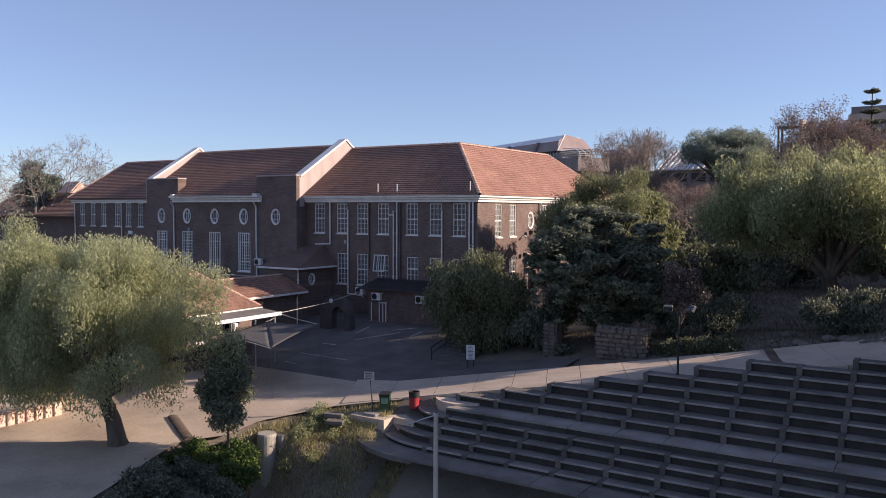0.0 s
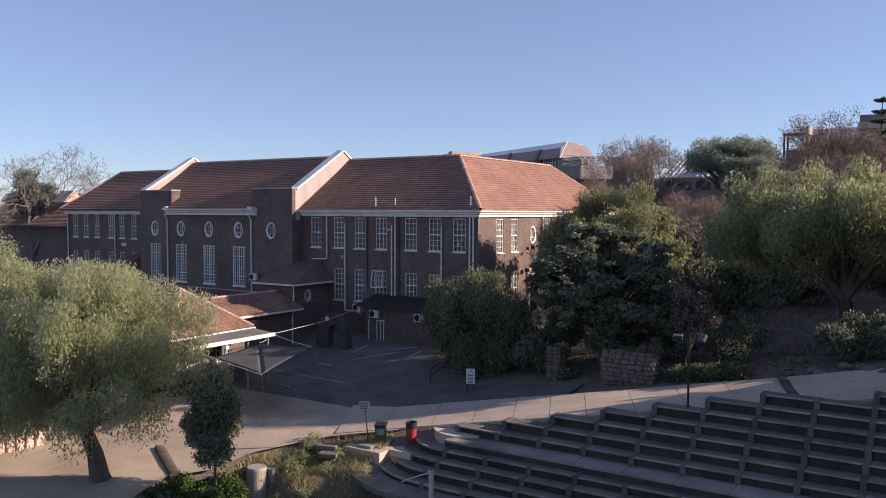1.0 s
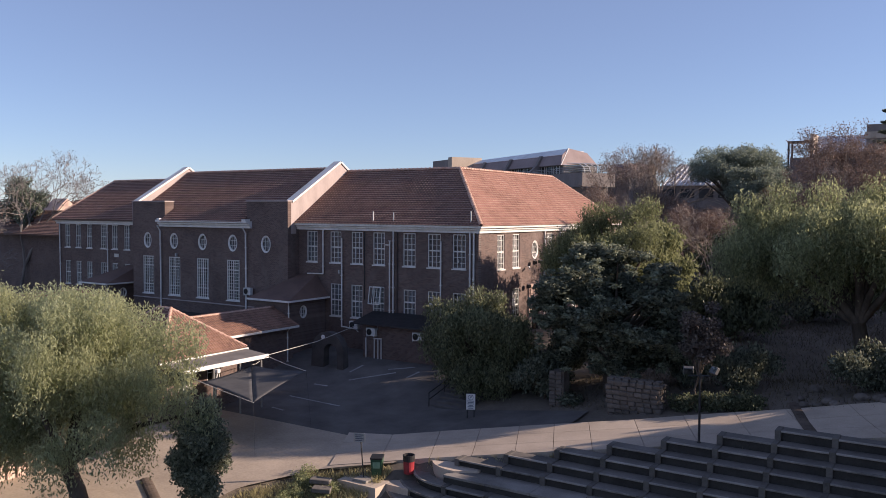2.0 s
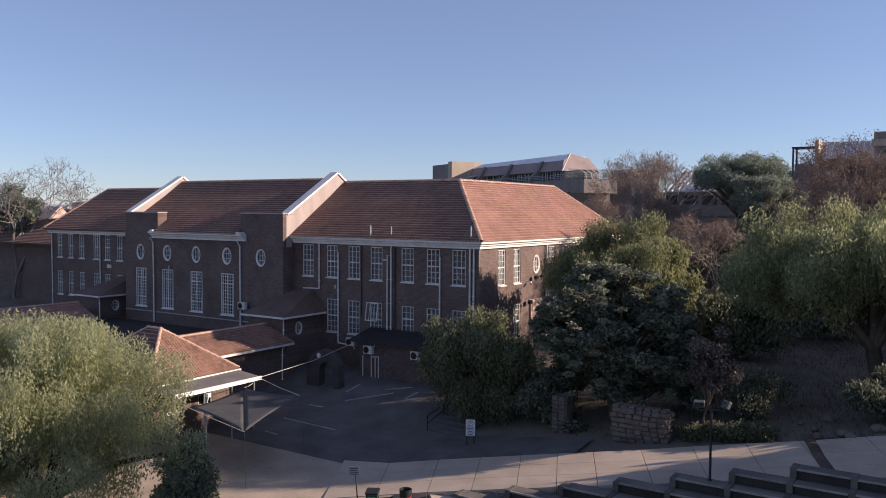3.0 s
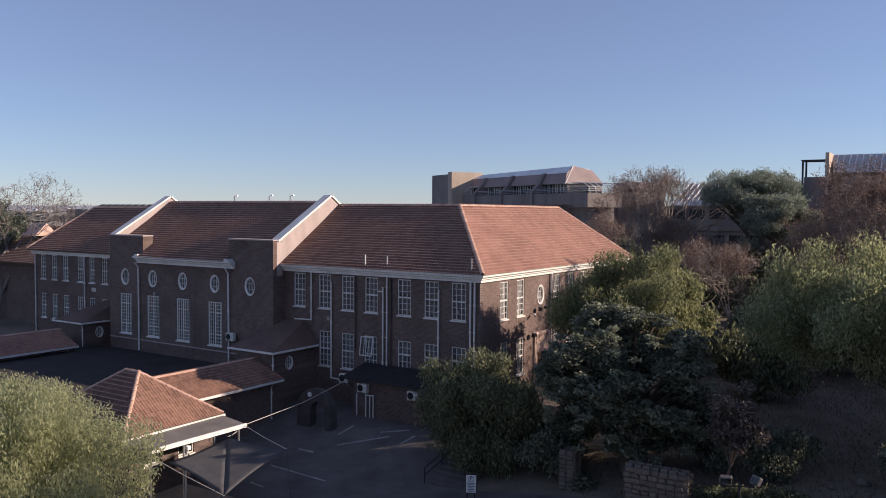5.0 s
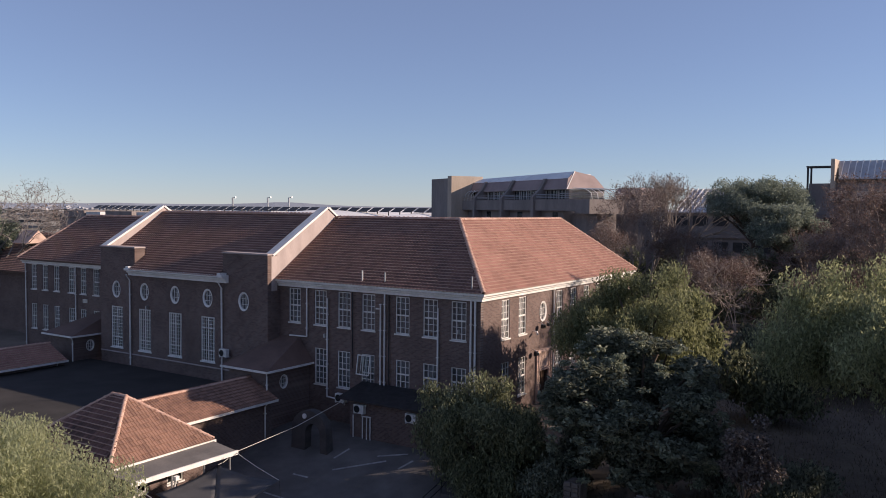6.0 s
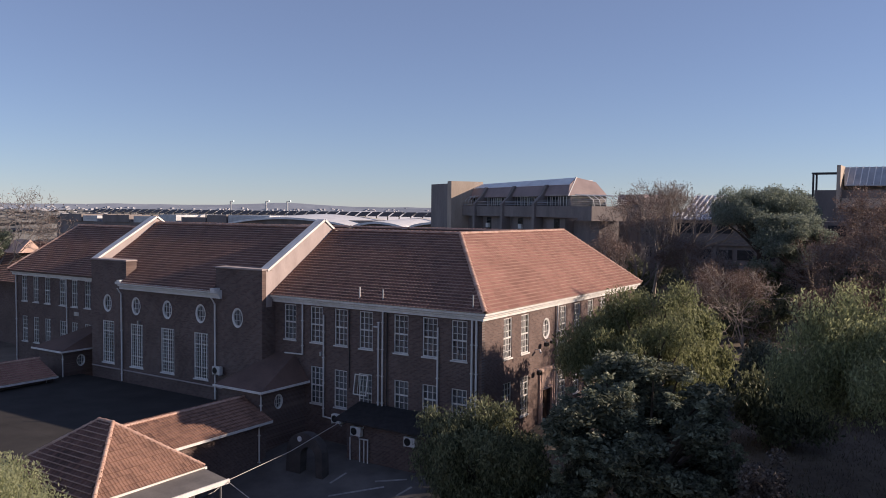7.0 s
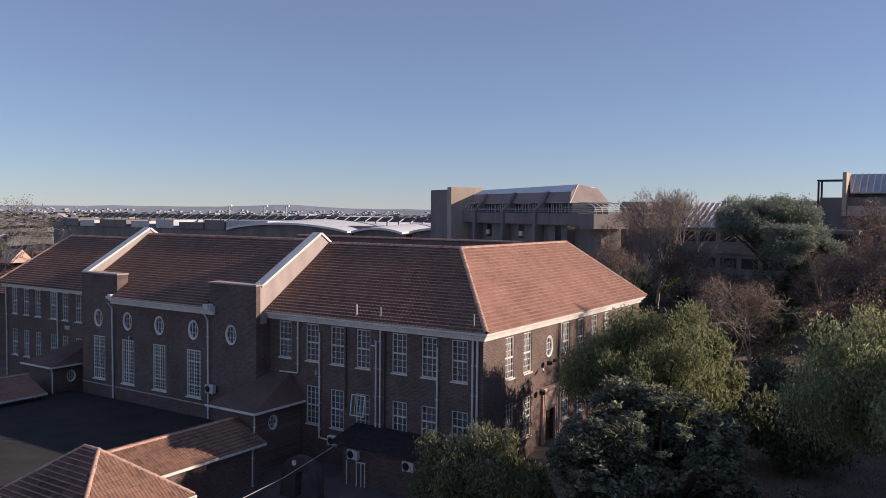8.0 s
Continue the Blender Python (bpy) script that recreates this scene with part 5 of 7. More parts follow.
def aircon(x, y, z, facing=0):
    """An outdoor condenser: casing with a fan grille and feet."""
    a = empty("air_conditioner", (x, y, z), label="off-white outdoor air conditioner unit fixed to the wall", category="air conditioner", group="air conditioners")
    bm = boxes((x - 0.42, x + 0.42, y - 0.16, y + 0.16, z - 0.3, z + 0.3), bevel=0.02)
    finish("casing", bm, AIRCON, a)
    bm = bmesh.new()
    for r in (0.235, 0.18, 0.12, 0.06):
        tube(bm, [(x - 0.12 + r * math.cos(2 * math.pi * k / 18), y - 0.175, z + r * math.sin(2 * math.pi * k / 18)) for k in range(19)], 0.008, 4, False)
    finish("grille", bm, BLACK_PLASTIC, a)
    bm = bmesh.new()
    tube(bm, [(x - 0.12, y - 0.158, z), (x - 0.12, y - 0.166, z)], 0.24, 20)
    finish("fan_recess", bm, BLACK_PLASTIC, a, "dark round fan opening")
    bm = boxes((x - 0.36, x - 0.30, y - 0.2, y + 0.36, z - 0.36, z - 0.3), (x + 0.30, x + 0.36, y - 0.2, y + 0.36, z - 0.36, z - 0.3))
    finish("bracket", bm, METAL_GREY, a)
    return a


aircon(-10.45, -1.35, 2.3)
aircon(-7.9, -2.42, 2.1)
aircon(-3.64, -2.42, 2.1)
aircon(-1.35, -2.42, 2.0)
aircon(-21.9, -1.67, 4.3)


def lean_to():
    a = empty("lean_to", (-5, -1.2, 0), label="low dark lean-to plant room against the brick wall", category="outbuilding")
    finish("wall", boxes((-8.9, 0.2, -2.2, -1.95, -0.4, 2.65), (-8.9, -8.65, -1.948, -0.002, -0.4, 2.9), (-0.05, 0.2, -1.948, -0.002, -0.4, 2.9)), BRICK_X, a)
    bm = bmesh.new()
    prism(bm, [(-9.6, -2.75, 2.72), (0.5, -2.75, 2.72), (0.5, -0.02, 3.35), (-9.6, -0.02, 3.35)], (0, 0, -0.1))
    finish("roof", bm, METAL_DARK, a, "dark sheet roof")
    bm = bmesh.new()
    for x0, x1, z in ((-8.5, -8.5, 0), (-7.7, -7.7, 0), (-7.35, -7.35, 0), (-7.05, -7.05, 0)):
        tube(bm, [(x0, -2.35, 1.6), (x1, -2.35, 0.0)], 0.045, 7)
    finish("pipework", bm, PAINT, a, "white service pipes running down the wall")
    bm = bmesh.new()
    tube(bm, [(-8.0, -2.35, 2.35), (-7.4, -2.35, 2.35), (-7.4, -2.35, 2.7)], 0.05, 7)
    tube(bm, [(-7.75, -2.35, 1.6), (-7.0, -2.35, 1.62)], 0.05, 7)
    tube(bm, [(-3.0, -2.32, 1.95), (-1.9, -2.32, 1.95)], 0.05, 7)
    finish("branch_pipe", bm, PAINT, a)
    return a


lean_to()


DARKRENDER = varied("dark_render", (0.045, 0.041, 0.041), (0.10, 0.09, 0.087), 1.2, 18, 0.9, 0.2)


def arch_gate():
    x, y, z = -9.9, -5.2, -0.5
    a = empty("archway", (x, y, z), label="broad rounded rendered archway with a small white plate", category="archway")
    bm = bmesh.new()
    n, out, ins = 16, [], []
    for i in range(n + 1):
        t = math.pi * i / n
        out.append((x - 1.5 * math.cos(t), y, z + 1.45 + 1.3 * math.sin(t)))
        ins.append((x + 0.3 - 0.62 * math.cos(t), y, z + 1.3 + 0.6 * math.sin(t)))
    prism(bm, [(x - 1.6, y, z - 0.4)] + out + [(x + 1.55, y, z - 0.4), (x + 1.0, y, z - 0.4)] + ins[::-1] + [(x - 0.4, y, z - 0.4)], (0, 0.6, 0))
    finish("arch", bm, DARKRENDER, a)
    bm = bmesh.new()
    tube(bm, [(x - 0.35, y - 0.08, z + 2.35), (x - 0.35, y - 0.02, z + 2.35)], 0.17, 16)
    finish("plate", bm, SIGN_WHITE, a, "small round white plate")
    return a


arch_gate()


# ---------------------------------------------------------------- parking lot
def bay_line(x0, y0, x1, y1, w=0.09):
    d = Vector((x1 - x0, y1 - y0))
    n = Vector((-d.y, d.x)).normalized() * w
    steps = 6
    verts, faces = [], []
    for i in range(steps + 1):
        p = Vector((x0, y0)).lerp(Vector((x1, y1)), i / steps)
        for s in (-1, 1):
            q = p + n * s
            verts.append((q.x, q.y, ground_z(q.x, q.y) + 0.05))
    for i in range(steps):
        faces.append((2 * i, 2 * i + 1, 2 * i + 3, 2 * i + 2))
    return tagged(mesh_from_arrays("bay_line", verts, faces, WORNLINE), "worn white painted parking bay line", "road marking", group="parking bay lines", kind="structure")


WORNLINE = varied("worn_line_paint", (0.12, 0.115, 0.115), (0.45, 0.44, 0.43), 1.4, 16, 0.8, 0.1)
for l in ((-5.0, -4.2, -3.25, -3.3), (-6.7, -6.55, -4.08, -4.49), (-8.46, -10.67, -3.79, -10.97), (-8.81, -7.85, -7.59, -7.84), (-7.58, -5.39, -7.41, -4.04), (-2.77, -5.03, -2.47, -3.88), (-7.37, -13.38, -6.18, -13.55)):
    bay_line(*l)


def stair_and_rail():
    s = empty("stair", (2.4, -6.5, -1.0), label="flight of shaded concrete steps from the parking lot", category="stair")
    for i in range(7):
        y = -8.3 + 0.5 * i
        finish("step", boxes((1.5, 4.2, y, y + 0.52, -1.5, -1.0 + 0.17 * i), bevel=0.015), ASPHALT, s)
    r = empty("handrail", (1.4, -6.5, -1.0), label="dark steel handrail beside the steps", category="handrail")
    top = [(1.4, -8.4, -0.25), (1.4, -6.6, 0.15), (1.4, -4.7, 0.95)]
    for off, nm in ((0, "top_rail"), (-0.42, "mid_rail")):
        bm = bmesh.new()
        tube(bm, [(p[0], p[1], p[2] + off) for p in top], 0.03, 7)
        finish(nm, bm, METAL_DARK, r)
    for p in top:
        bm = bmesh.new()
        tube(bm, [p, (p[0], p[1], p[2] - 1.05)], 0.032, 7)
        finish("post", bm, METAL_DARK, r)


stair_and_rail()


def shade_sail():
    s = empty("shade_sail", (-4, -16.5, 1.5), label="grey shade cloth sail stretched on ropes over the parking", category="shade sail")
    a, b, c = Vector((-7.95, -14.6, 1.45)), Vector((-2.76, -15.2, 1.76)), Vector((-1.5, -20.6, 1.1))
    d = Vector((-7.5, -19.0, 1.2))
    n = 14
    # two panels that meet in a straight seam from a to c, with bowed outer edges
    for outer in (b, d):
        mid = (a + outer + c) / 3 - Vector((0, 0, 0.12))
        bm = bmesh.new()
        grid = {}
        for i in range(n + 1):
            for j in range(n + 1 - i):
                u, v = i / n, j / n
                w = 1 - u - v
                near = 27 * u * v * w
                grid[i, j] = bm.verts.new((a * w + outer * u + c * v).lerp(mid, 0.13 * max(4 * u * v, 4 * u * w) * (1 - near) + 0.1 * near))
        for i in range(n):
            for j in range(n - i):
                bm.faces.new((grid[i, j], grid[i + 1, j], grid[i, j + 1]))
                if i + j < n - 1:
                    bm.faces.new((grid[i + 1, j], grid[i + 1, j + 1], grid[i, j + 1]))
        sail = finish("cloth", bm, SAIL, s, smooth=True)
        sail.modifiers.new("thick", "SOLIDIFY").thickness = 0.012
    for p, q in ((c, (-8.0, -19.9, 1.75)), (a, (-8.05, -13.7, 1.6)), (b, (-7.7, -13.5, 1.9))):
        bm = bmesh.new()
        tube(bm, [p, Vector(p).lerp(Vector(q), 0.5) - Vector((0, 0, 0.05)), q], 0.022, 6)
        finish("rope", bm, PALEROPE, s)
    for p, q in ((b, (-2.5, -15.1, -1.4)), (c, (-1.2, -20.8, -1.8))):
        bm = bmesh.new()
        tube(bm, [p, q], 0.006, 6)
        finish("guy_line", bm, METAL_DARK, s, "thin dark guy line to the ground")


PALEROPE = varied("pale_rope", (0.35, 0.33, 0.3), (0.6, 0.58, 0.54), 4, 40, 0.8, 0.1)
shade_sail()
bm = bmesh.new()
tube(bm, [(-7.7, -13.45, 1.95), (-8.4, -8.0, 2.05), (-9.3, -2.0, 2.55)], 0.02, 6)
tagged(finish("cable", bm, PALEROPE), "thin overhead cable from the pavilion to the wall", "cable")


def text_mesh(name, body, size, m, mat, parent):
    cu = bpy.data.curves.new(name, "FONT")
    cu.body, cu.size, cu.align_x, cu.align_y, cu.extrude = body, size, "CENTER", "CENTER", 0.002
    tmp = bpy.data.objects.new(name, cu)
    scene.collection.objects.link(tmp)
    me = bpy.data.meshes.new_from_object(tmp.evaluated_get(bpy.context.evaluated_depsgraph_get()))
    bpy.data.objects.remove(tmp)
    me.transform(m)
    me.materials.clear()
    me.materials.append(mat)
    ob = new(name, me)
    ob.parent = parent
    ob.matrix_parent_inverse = world_of(parent).inverted()
    return ob


def parking_sign():
    g = gz(5.45, -9.8)
    s = empty("parking_sign", (5.45, -9.8, g), label="white parking sign with small print on short posts", category="sign")
    m = Matrix.Translation((5.42, -9.95, 0)) @ Matrix.Rotation(radians(28), 4, "Z")
    bm = bmesh.new()
    box(bm, -0.27, 0.27, -0.02, 0.02, -0.46, 0.48, 0.006, m)
    finish("board", bm, SIGN_WHITE, s)
    bm = bmesh.new()
    box(bm, -0.31, 0.31, 0.022, 0.05, -0.5, 0.52, 0.006, m)
    finish("back_board", bm, BLACK_PLASTIC, s, "black backing board")
    for x in (-0.2, 0.2):
        bm = bmesh.new()
        box(bm, x - 0.03, x + 0.03, 0.052, 0.11, g - 0.2, 0.4, 0.0, m)
        finish("post", bm, METAL_DARK, s)
    text_mesh("letter", "P", 0.26, m @ Matrix.Translation((0, -0.024, 0.27)) @ Matrix.Rotation(radians(90), 4, "X"), SIGN_INK, s)
    bm = bmesh.new()
    tube(bm, [m @ Vector((0.15 * math.cos(2 * math.pi * k / 20), -0.024, 0.27 + 0.15 * math.sin(2 * math.pi * k / 20))) for k in range(21)], 0.012, 4, False)
    finish("ring", bm, SIGN_INK, s)
    for i in range(6):
        bm = bmesh.new()
        w = (0.2, 0.17, 0.19, 0.12, 0.18, 0.14)[i]
        box(bm, -w, w, -0.025, -0.021, 0.04 - 0.085 * i, 0.075 - 0.085 * i, 0.0, m)
        finish("print_bar", bm, SIGN_INK, s)


parking_sign()


# ---------------------------------------------------------------- road furniture
LAMPGREY = varied("lamp_grey", (0.06, 0.06, 0.062), (0.15, 0.148, 0.15), 3, 30, 0.6, 0.03)


def street_lamp():
    x, y, z = 20.05, -14.65, 0.85
    s = empty("street_lamp", (x, y, z), label="dark steel lamp post with two floodlight heads", category="street lamp")
    bm = bmesh.new()
    tube(bm, [(x, y, z - 0.3), (x, y, z + 0.5), (x, y, 4.15)], [0.06, 0.055, 0.045], 10)
    tube(bm, [(x, y, z - 0.3), (x, y, z + 0.25)], 0.09, 10)
    finish("post", bm, METAL_DARK, s)
    bm = bmesh.new()
    tube(bm, [(x - 0.45, y - 0.25, 4.05), (x, y, 4.05), (x + 0.5, y + 0.2, 4.05)], 0.03, 7)
    finish("crossarm", bm, METAL_DARK, s)
    for dx, dy, tilt, yaw in ((-0.45, -0.25, 35, 20), (0.55, 0.2, -30, -40)):
        m = Matrix.Translation((x + dx, y + dy, 4.3)) @ Matrix.Rotation(radians(yaw), 4, "Z") @ Matrix.Rotation(radians(tilt), 4, "X")
        bm = bmesh.new()
        box(bm, -0.22, 0.22, -0.09, 0.09, -0.17, 0.17, 0.025, m)
        head = finish("floodlight", bm, LAMPGREY, s, "grey floodlight head")
        bm = bmesh.new()
        box(bm, -0.19, 0.19, -0.103, -0.092, -0.14, 0.14, 0.0, m)
        finish("lens", bm, GLASS, head)


street_lamp()


def floodlight_pole():
    x, y = 18.71, -34.02
    g = gz(x, y)
    s = empty("pole", (x, y, g), label="slender white painted metal pole with wire bracket", category="pole")
    bm = bmesh.new()
    tube(bm, [(x, y, g - 0.3), (x, y, 3.06)], [0.085, 0.07], 12)
    finish("shaft", bm, PAINT, s, smooth=True)
    bm = bmesh.new()
    tube(bm, [(x, y, 3.0), (x, y, 3.06)], 0.085, 12)
    tube(bm, [(x, y, 2.98), (x - 0.35, y - 0.1, 2.85), (x - 0.8, y - 0.3, 2.65)], 0.02, 6)
    finish("cap", bm, METAL_GREY, s)


floodlight_pole()


def wheelie_bin(x, y, z, turn):
    s = empty("wheelie_bin", (x, y, z), label="dark green wheelie bin with pale label panel", category="bin")
    m = Matrix.Translation((x, y, z)) @ Matrix.Rotation(radians(turn), 4, "Z")
    bm = bmesh.new()
    v = [m @ Vector(p) for p in ((-0.22, -0.25, 0.08), (0.22, -0.25, 0.08), (0.22, 0.2, 0.08), (-0.22, 0.2, 0.08), (-0.29, -0.36, 0.98), (0.29, -0.36, 0.98), (0.29, 0.34, 0.98), (-0.29, 0.34, 0.98))]
    vs = [bm.verts.new(p) for p in v]
    for f in ((0, 1, 2, 3), (7, 6, 5, 4), (0, 4, 5, 1), (1, 5, 6, 2), (2, 6, 7, 3), (3, 7, 4, 0)):
        bm.faces.new([vs[i] for i in f])
    bmesh.ops.recalc_face_normals(bm, faces=bm.faces)
    bmesh.ops.bevel(bm, geom=list(bm.edges), offset=0.03, segments=2, affect="EDGES", profile=0.5)
    finish("body", bm, BIN_GREEN, s)
    bm = bmesh.new()
    box(bm, -0.31, 0.31, -0.4, 0.38, 0.98, 1.07, 0.03, m)
    box(bm, -0.25, 0.25, 0.36, 0.46, 0.9, 0.96, 0.02, m)
    finish("lid", bm, BLACK_PLASTIC, s, "domed dark lid")
    for k in (-0.25, 0.25):
        bm = bmesh.new()
        tube(bm, [m @ Vector((k - 0.03, 0.24, 0.1)), m @ Vector((k + 0.03, 0.24, 0.1))], 0.1, 14)
        finish("wheel", bm, BLACK_PLASTIC, s)
    bm = bmesh.new()
    p = [m @ Vector(q) for q in ((-0.17, -0.322, 0.55), (0.17, -0.322, 0.55), (0.18, -0.357, 0.86), (-0.18, -0.357, 0.86))]
    prism(bm, p, m.to_3x3() @ Vector((0, -0.008, 0)))
    finish("panel", bm, GREENPANEL, s, "pale green panel")


GREENPANEL = varied("green_panel", (0.10, 0.22, 0.15), (0.22, 0.38, 0.28), 4, 30, 0.6, 0.0)
wheelie_bin(6.05, -19.75, -1.72, 30)


def drum_bin(x, y, z):
    s = empty("litter_bin", (x, y, z), label="round red litter bin with dark charred rim", category="bin")
    bm = bmesh.new()
    tube(bm, [(x, y, z), (x, y, z + 0.5), (x, y, z + 0.62)], [0.25, 0.27, 0.275], 18)
    finish("drum", bm, BIN_RED, s, smooth=False)
    bm = bmesh.new()
    n = 18
    rings = [[bm.verts.new((x + r * math.cos(2 * math.pi * k / n), y + r * math.sin(2 * math.pi * k / n), z + h)) for k in range(n)] for r, h in ((0.285, 0.6), (0.295, 0.9), (0.26, 0.9), (0.26, 0.66))]
    for q, r in zip(rings, rings[1:]):
        for k in range(n):
            bm.faces.new((q[k], q[(k + 1) % n], r[(k + 1) % n], r[k]))
    finish("rim", bm, METAL_DARK, s)


drum_bin(7.4, -19.0, -1.45)


def notice_sign():
    s = empty("notice_sign", (5.7, -20.3, -1.75), label="small grey notice board on a steel post in a concrete block", category="sign")
    finish("footing", boxes((5.3, 6.15, -20.75, -20.05, -2.1, -1.62), bevel=0.03), CONCRETE_GREY, s, "pale concrete footing block")
    bm = bmesh.new()
    tube(bm, [(5.65, -20.3, -1.65), (5.37, -20.2, 0.45)], 0.03, 8)
    finish("post", bm, METAL_DARK, s)
    m = Matrix.Translation((5.36, -20.24, 0.26)) @ Matrix.Rotation(radians(25), 4, "Z")
    bm = bmesh.new()
    box(bm, -0.27, 0.27, -0.06, -0.035, -0.2, 0.22, 0.005, m)
    finish("board", bm, METAL_GREY, s)
    bm = bmesh.new()
    for i in range(4):
        box(bm, -0.2, 0.2 - 0.06 * (i % 2), -0.066, -0.062, 0.12 - 0.09 * i, 0.15 - 0.09 * i, 0.0, m)
    finish("print", bm, SIGN_INK, s)


notice_sign()


def speed_hump(p, q, label):
    p, q = Vector(p), Vector(q)
    s = empty("speed_hump", (*p, gz(p.x, p.y)), label=label, category="speed hump", group="speed humps")
    d = (q - p)
    n = max(3, int(d.length / 0.5))
    side = Vector((-d.y, d.x)).normalized()
    for i in range(n):
        a, b = p + d * ((i + 0.03) / n), p + d * ((i + 0.97) / n)
        bm = bmesh.new()
        rings = []
        for c in (a, b):
            rings.append([bm.verts.new((c.x + side.x * w, c.y + side.y * w, gz(c.x, c.y) + 0.07 + h)) for w, h in ((-0.28, 0), (-0.19, 0.055), (-0.07, 0.085), (0.07, 0.085), (0.19, 0.055), (0.28, 0))])
        for k in range(5):
            bm.faces.new((rings[0][k], rings[0][k + 1], rings[1][k + 1], rings[1][k]))
        bm.faces.new(rings[0])
        bm.faces.new(rings[1][::-1])
        finish("segment", bm, HUMP, s)


HUMP = varied("worn_hump", (0.045, 0.034, 0.028), (0.14, 0.105, 0.085), 1.5, 20, 0.9, 0.4, per_object=0.2)
speed_hump((24.6, -13.0), (22.7, -7.3), "dark worn segmented speed hump across the road")
speed_hump((-4.2, -25.3), (0.5, -27.8), "dark worn segmented speed hump across the forecourt")


# ---------------------------------------------------------------- retaining wall of field stone
def stone_wall():
    w = empty("stone_wall", (13, -8.6, -0.2), label="rough field stone retaining wall with a dark arched recess", category="wall")
    rng = random.Random(4)
    core = bmesh.new()
    box(core, 13.35, 16.3, -8.6, -7.7, -0.6, 2.02)
    box(core, 9.4, 10.2, -7.4, -6.6, -0.6, 1.9)
    finish("core", core, MORTAR, w)
    shapes = []
    for k in range(5):
        bm = bmesh.new()
        box(bm, -0.2, 0.2, -0.12, 0.12, -0.12, 0.12, 0.045)
        for v in bm.verts:
            v.co += Vector((rng.uniform(-0.03, 0.03), rng.uniform(-0.02, 0.02), rng.uniform(-0.02, 0.02)))
        shapes.append(finish("stone", bm, STONE, w))
    used = set()

    def put(x, y, z, rot, sc):
        k = rng.randrange(5)
        if k not in used:
            used.add(k)
            ob = shapes[k]
        else:
            ob = bpy.data.objects.new("stone", shapes[k].data)
            scene.collection.objects.link(ob)
            ob.parent = w
            ob.matrix_parent_inverse = shapes[k].matrix_parent_inverse
        ob.matrix_basis = Matrix.Translation((x, y, z)) @ Matrix.Rotation(rot, 4, "Z") @ Matrix.Diagonal((sc, 1, sc * 0.95, 1))

    z = -0.35
    while z < 2.1:
        x = 13.45 + rng.uniform(0, 0.2)
        while x < 16.35:
            put(x, -8.6 + rng.uniform(-0.05, 0.02), z, 0, rng.uniform(0.85, 1.15))
            x += rng.uniform(0.38, 0.46)
        y = -8.4
        while y < -7.6:
            put(16.3 + rng.uniform(-0.02, 0.05), y, z, math.pi / 2, rng.uniform(0.85, 1.1))
            y += 0.42
        x = 9.5
        while x < 10.3:
            put(x, -7.4, z * 0.92, 0, 1.0)
            x += 0.42
        z += rng.uniform(0.24, 0.27)
    x = 13.5
    while x < 16.4:
        for y in (-8.45, -8.05):
            put(x, y, 2.08, 0, 1.0)
        x += 0.43
    return w


stone_wall()


def boulders():
    rng = random.Random(9)
    for i in range(26):
        x, y = rng.uniform(17.5, 29), rng.uniform(-7.4, -4.5)
        bm = bmesh.new()
        bmesh.ops.create_icosphere(bm, subdivisions=2, radius=rng.uniform(0.15, 0.4))
        for v in bm.verts:
            v.co *= 1 + 0.35 * noise.noise(v.co * 2.5 + Vector((i, 0, 0)))
            v.co.z *= 0.7
        ob = finish("boulder", bm, STONE)
        ob.location = (x, y, gz(x, y) + 0.02)
        tagged(ob, "rough grey field stone lying on the bank", "stone", group="stones on the bank")


boulders()


def shrub(label, clumps, mat, count, size, seed, base, name="shrub"):
    rng = np.random.default_rng(seed)
    s = empty(name, base, label=label, category="shrub")
    bm = bmesh.new()
    for c in clumps[:10]:
        tube(bm, [(base[0] + rng.normal() * 0.1, base[1] + rng.normal() * 0.1, base[2] - 0.1), (c[0], c[1], c[2])], [0.03, 0.012], 5)
    finish("stems", bm, BARK, s)
    leaves("foliage", clumps, 0.08, count, size, mat, s, rng, 0.0, 1.5)
    return s


for i, x in enumerate((17.2, 18.4, 19.6, 20.8)):
    shrub("low leafy ground-cover shrub along the road bank", clump_cloud((x, -7.9, gz(x, -7.9) + 0.35), (0.75, 0.5, 0.4), 8, 0.35, 200 + i), LEAF_DULL, 1500, 0.09, 200 + i, (x, -7.9, gz(x, -7.9)))
hedge = random.Random(31)
spots = [(1.1, -25.9), (0.9, -26.6), (2.8, -26.9), (0.5, -27.9), (1.8, -28.4), (3.6, -28.2), (1.3, -29.9), (2.8, -30.0), (4.6, -29.9), (2.2, -31.6), (3.4, -32.2), (4.9, -31.8), (3.2, -33.8), (4.8, -33.9)]
for i, (x, y) in enumerate(spots):
    top = -2.25 - 0.06 * max(0, x) + hedge.uniform(-0.15, 0.15)
    g = min(gz(x, y), top - 0.9)
    shrub("dense glossy green hedge shrub below the verge", clump_cloud((x, y, top - 0.75), (1.05, 1.05, 0.75), 16, 0.42, 300 + i), LEAF_IVY if i < 6 else LEAF_DARK, 4800, 0.08, 300 + i, (x, y, g))


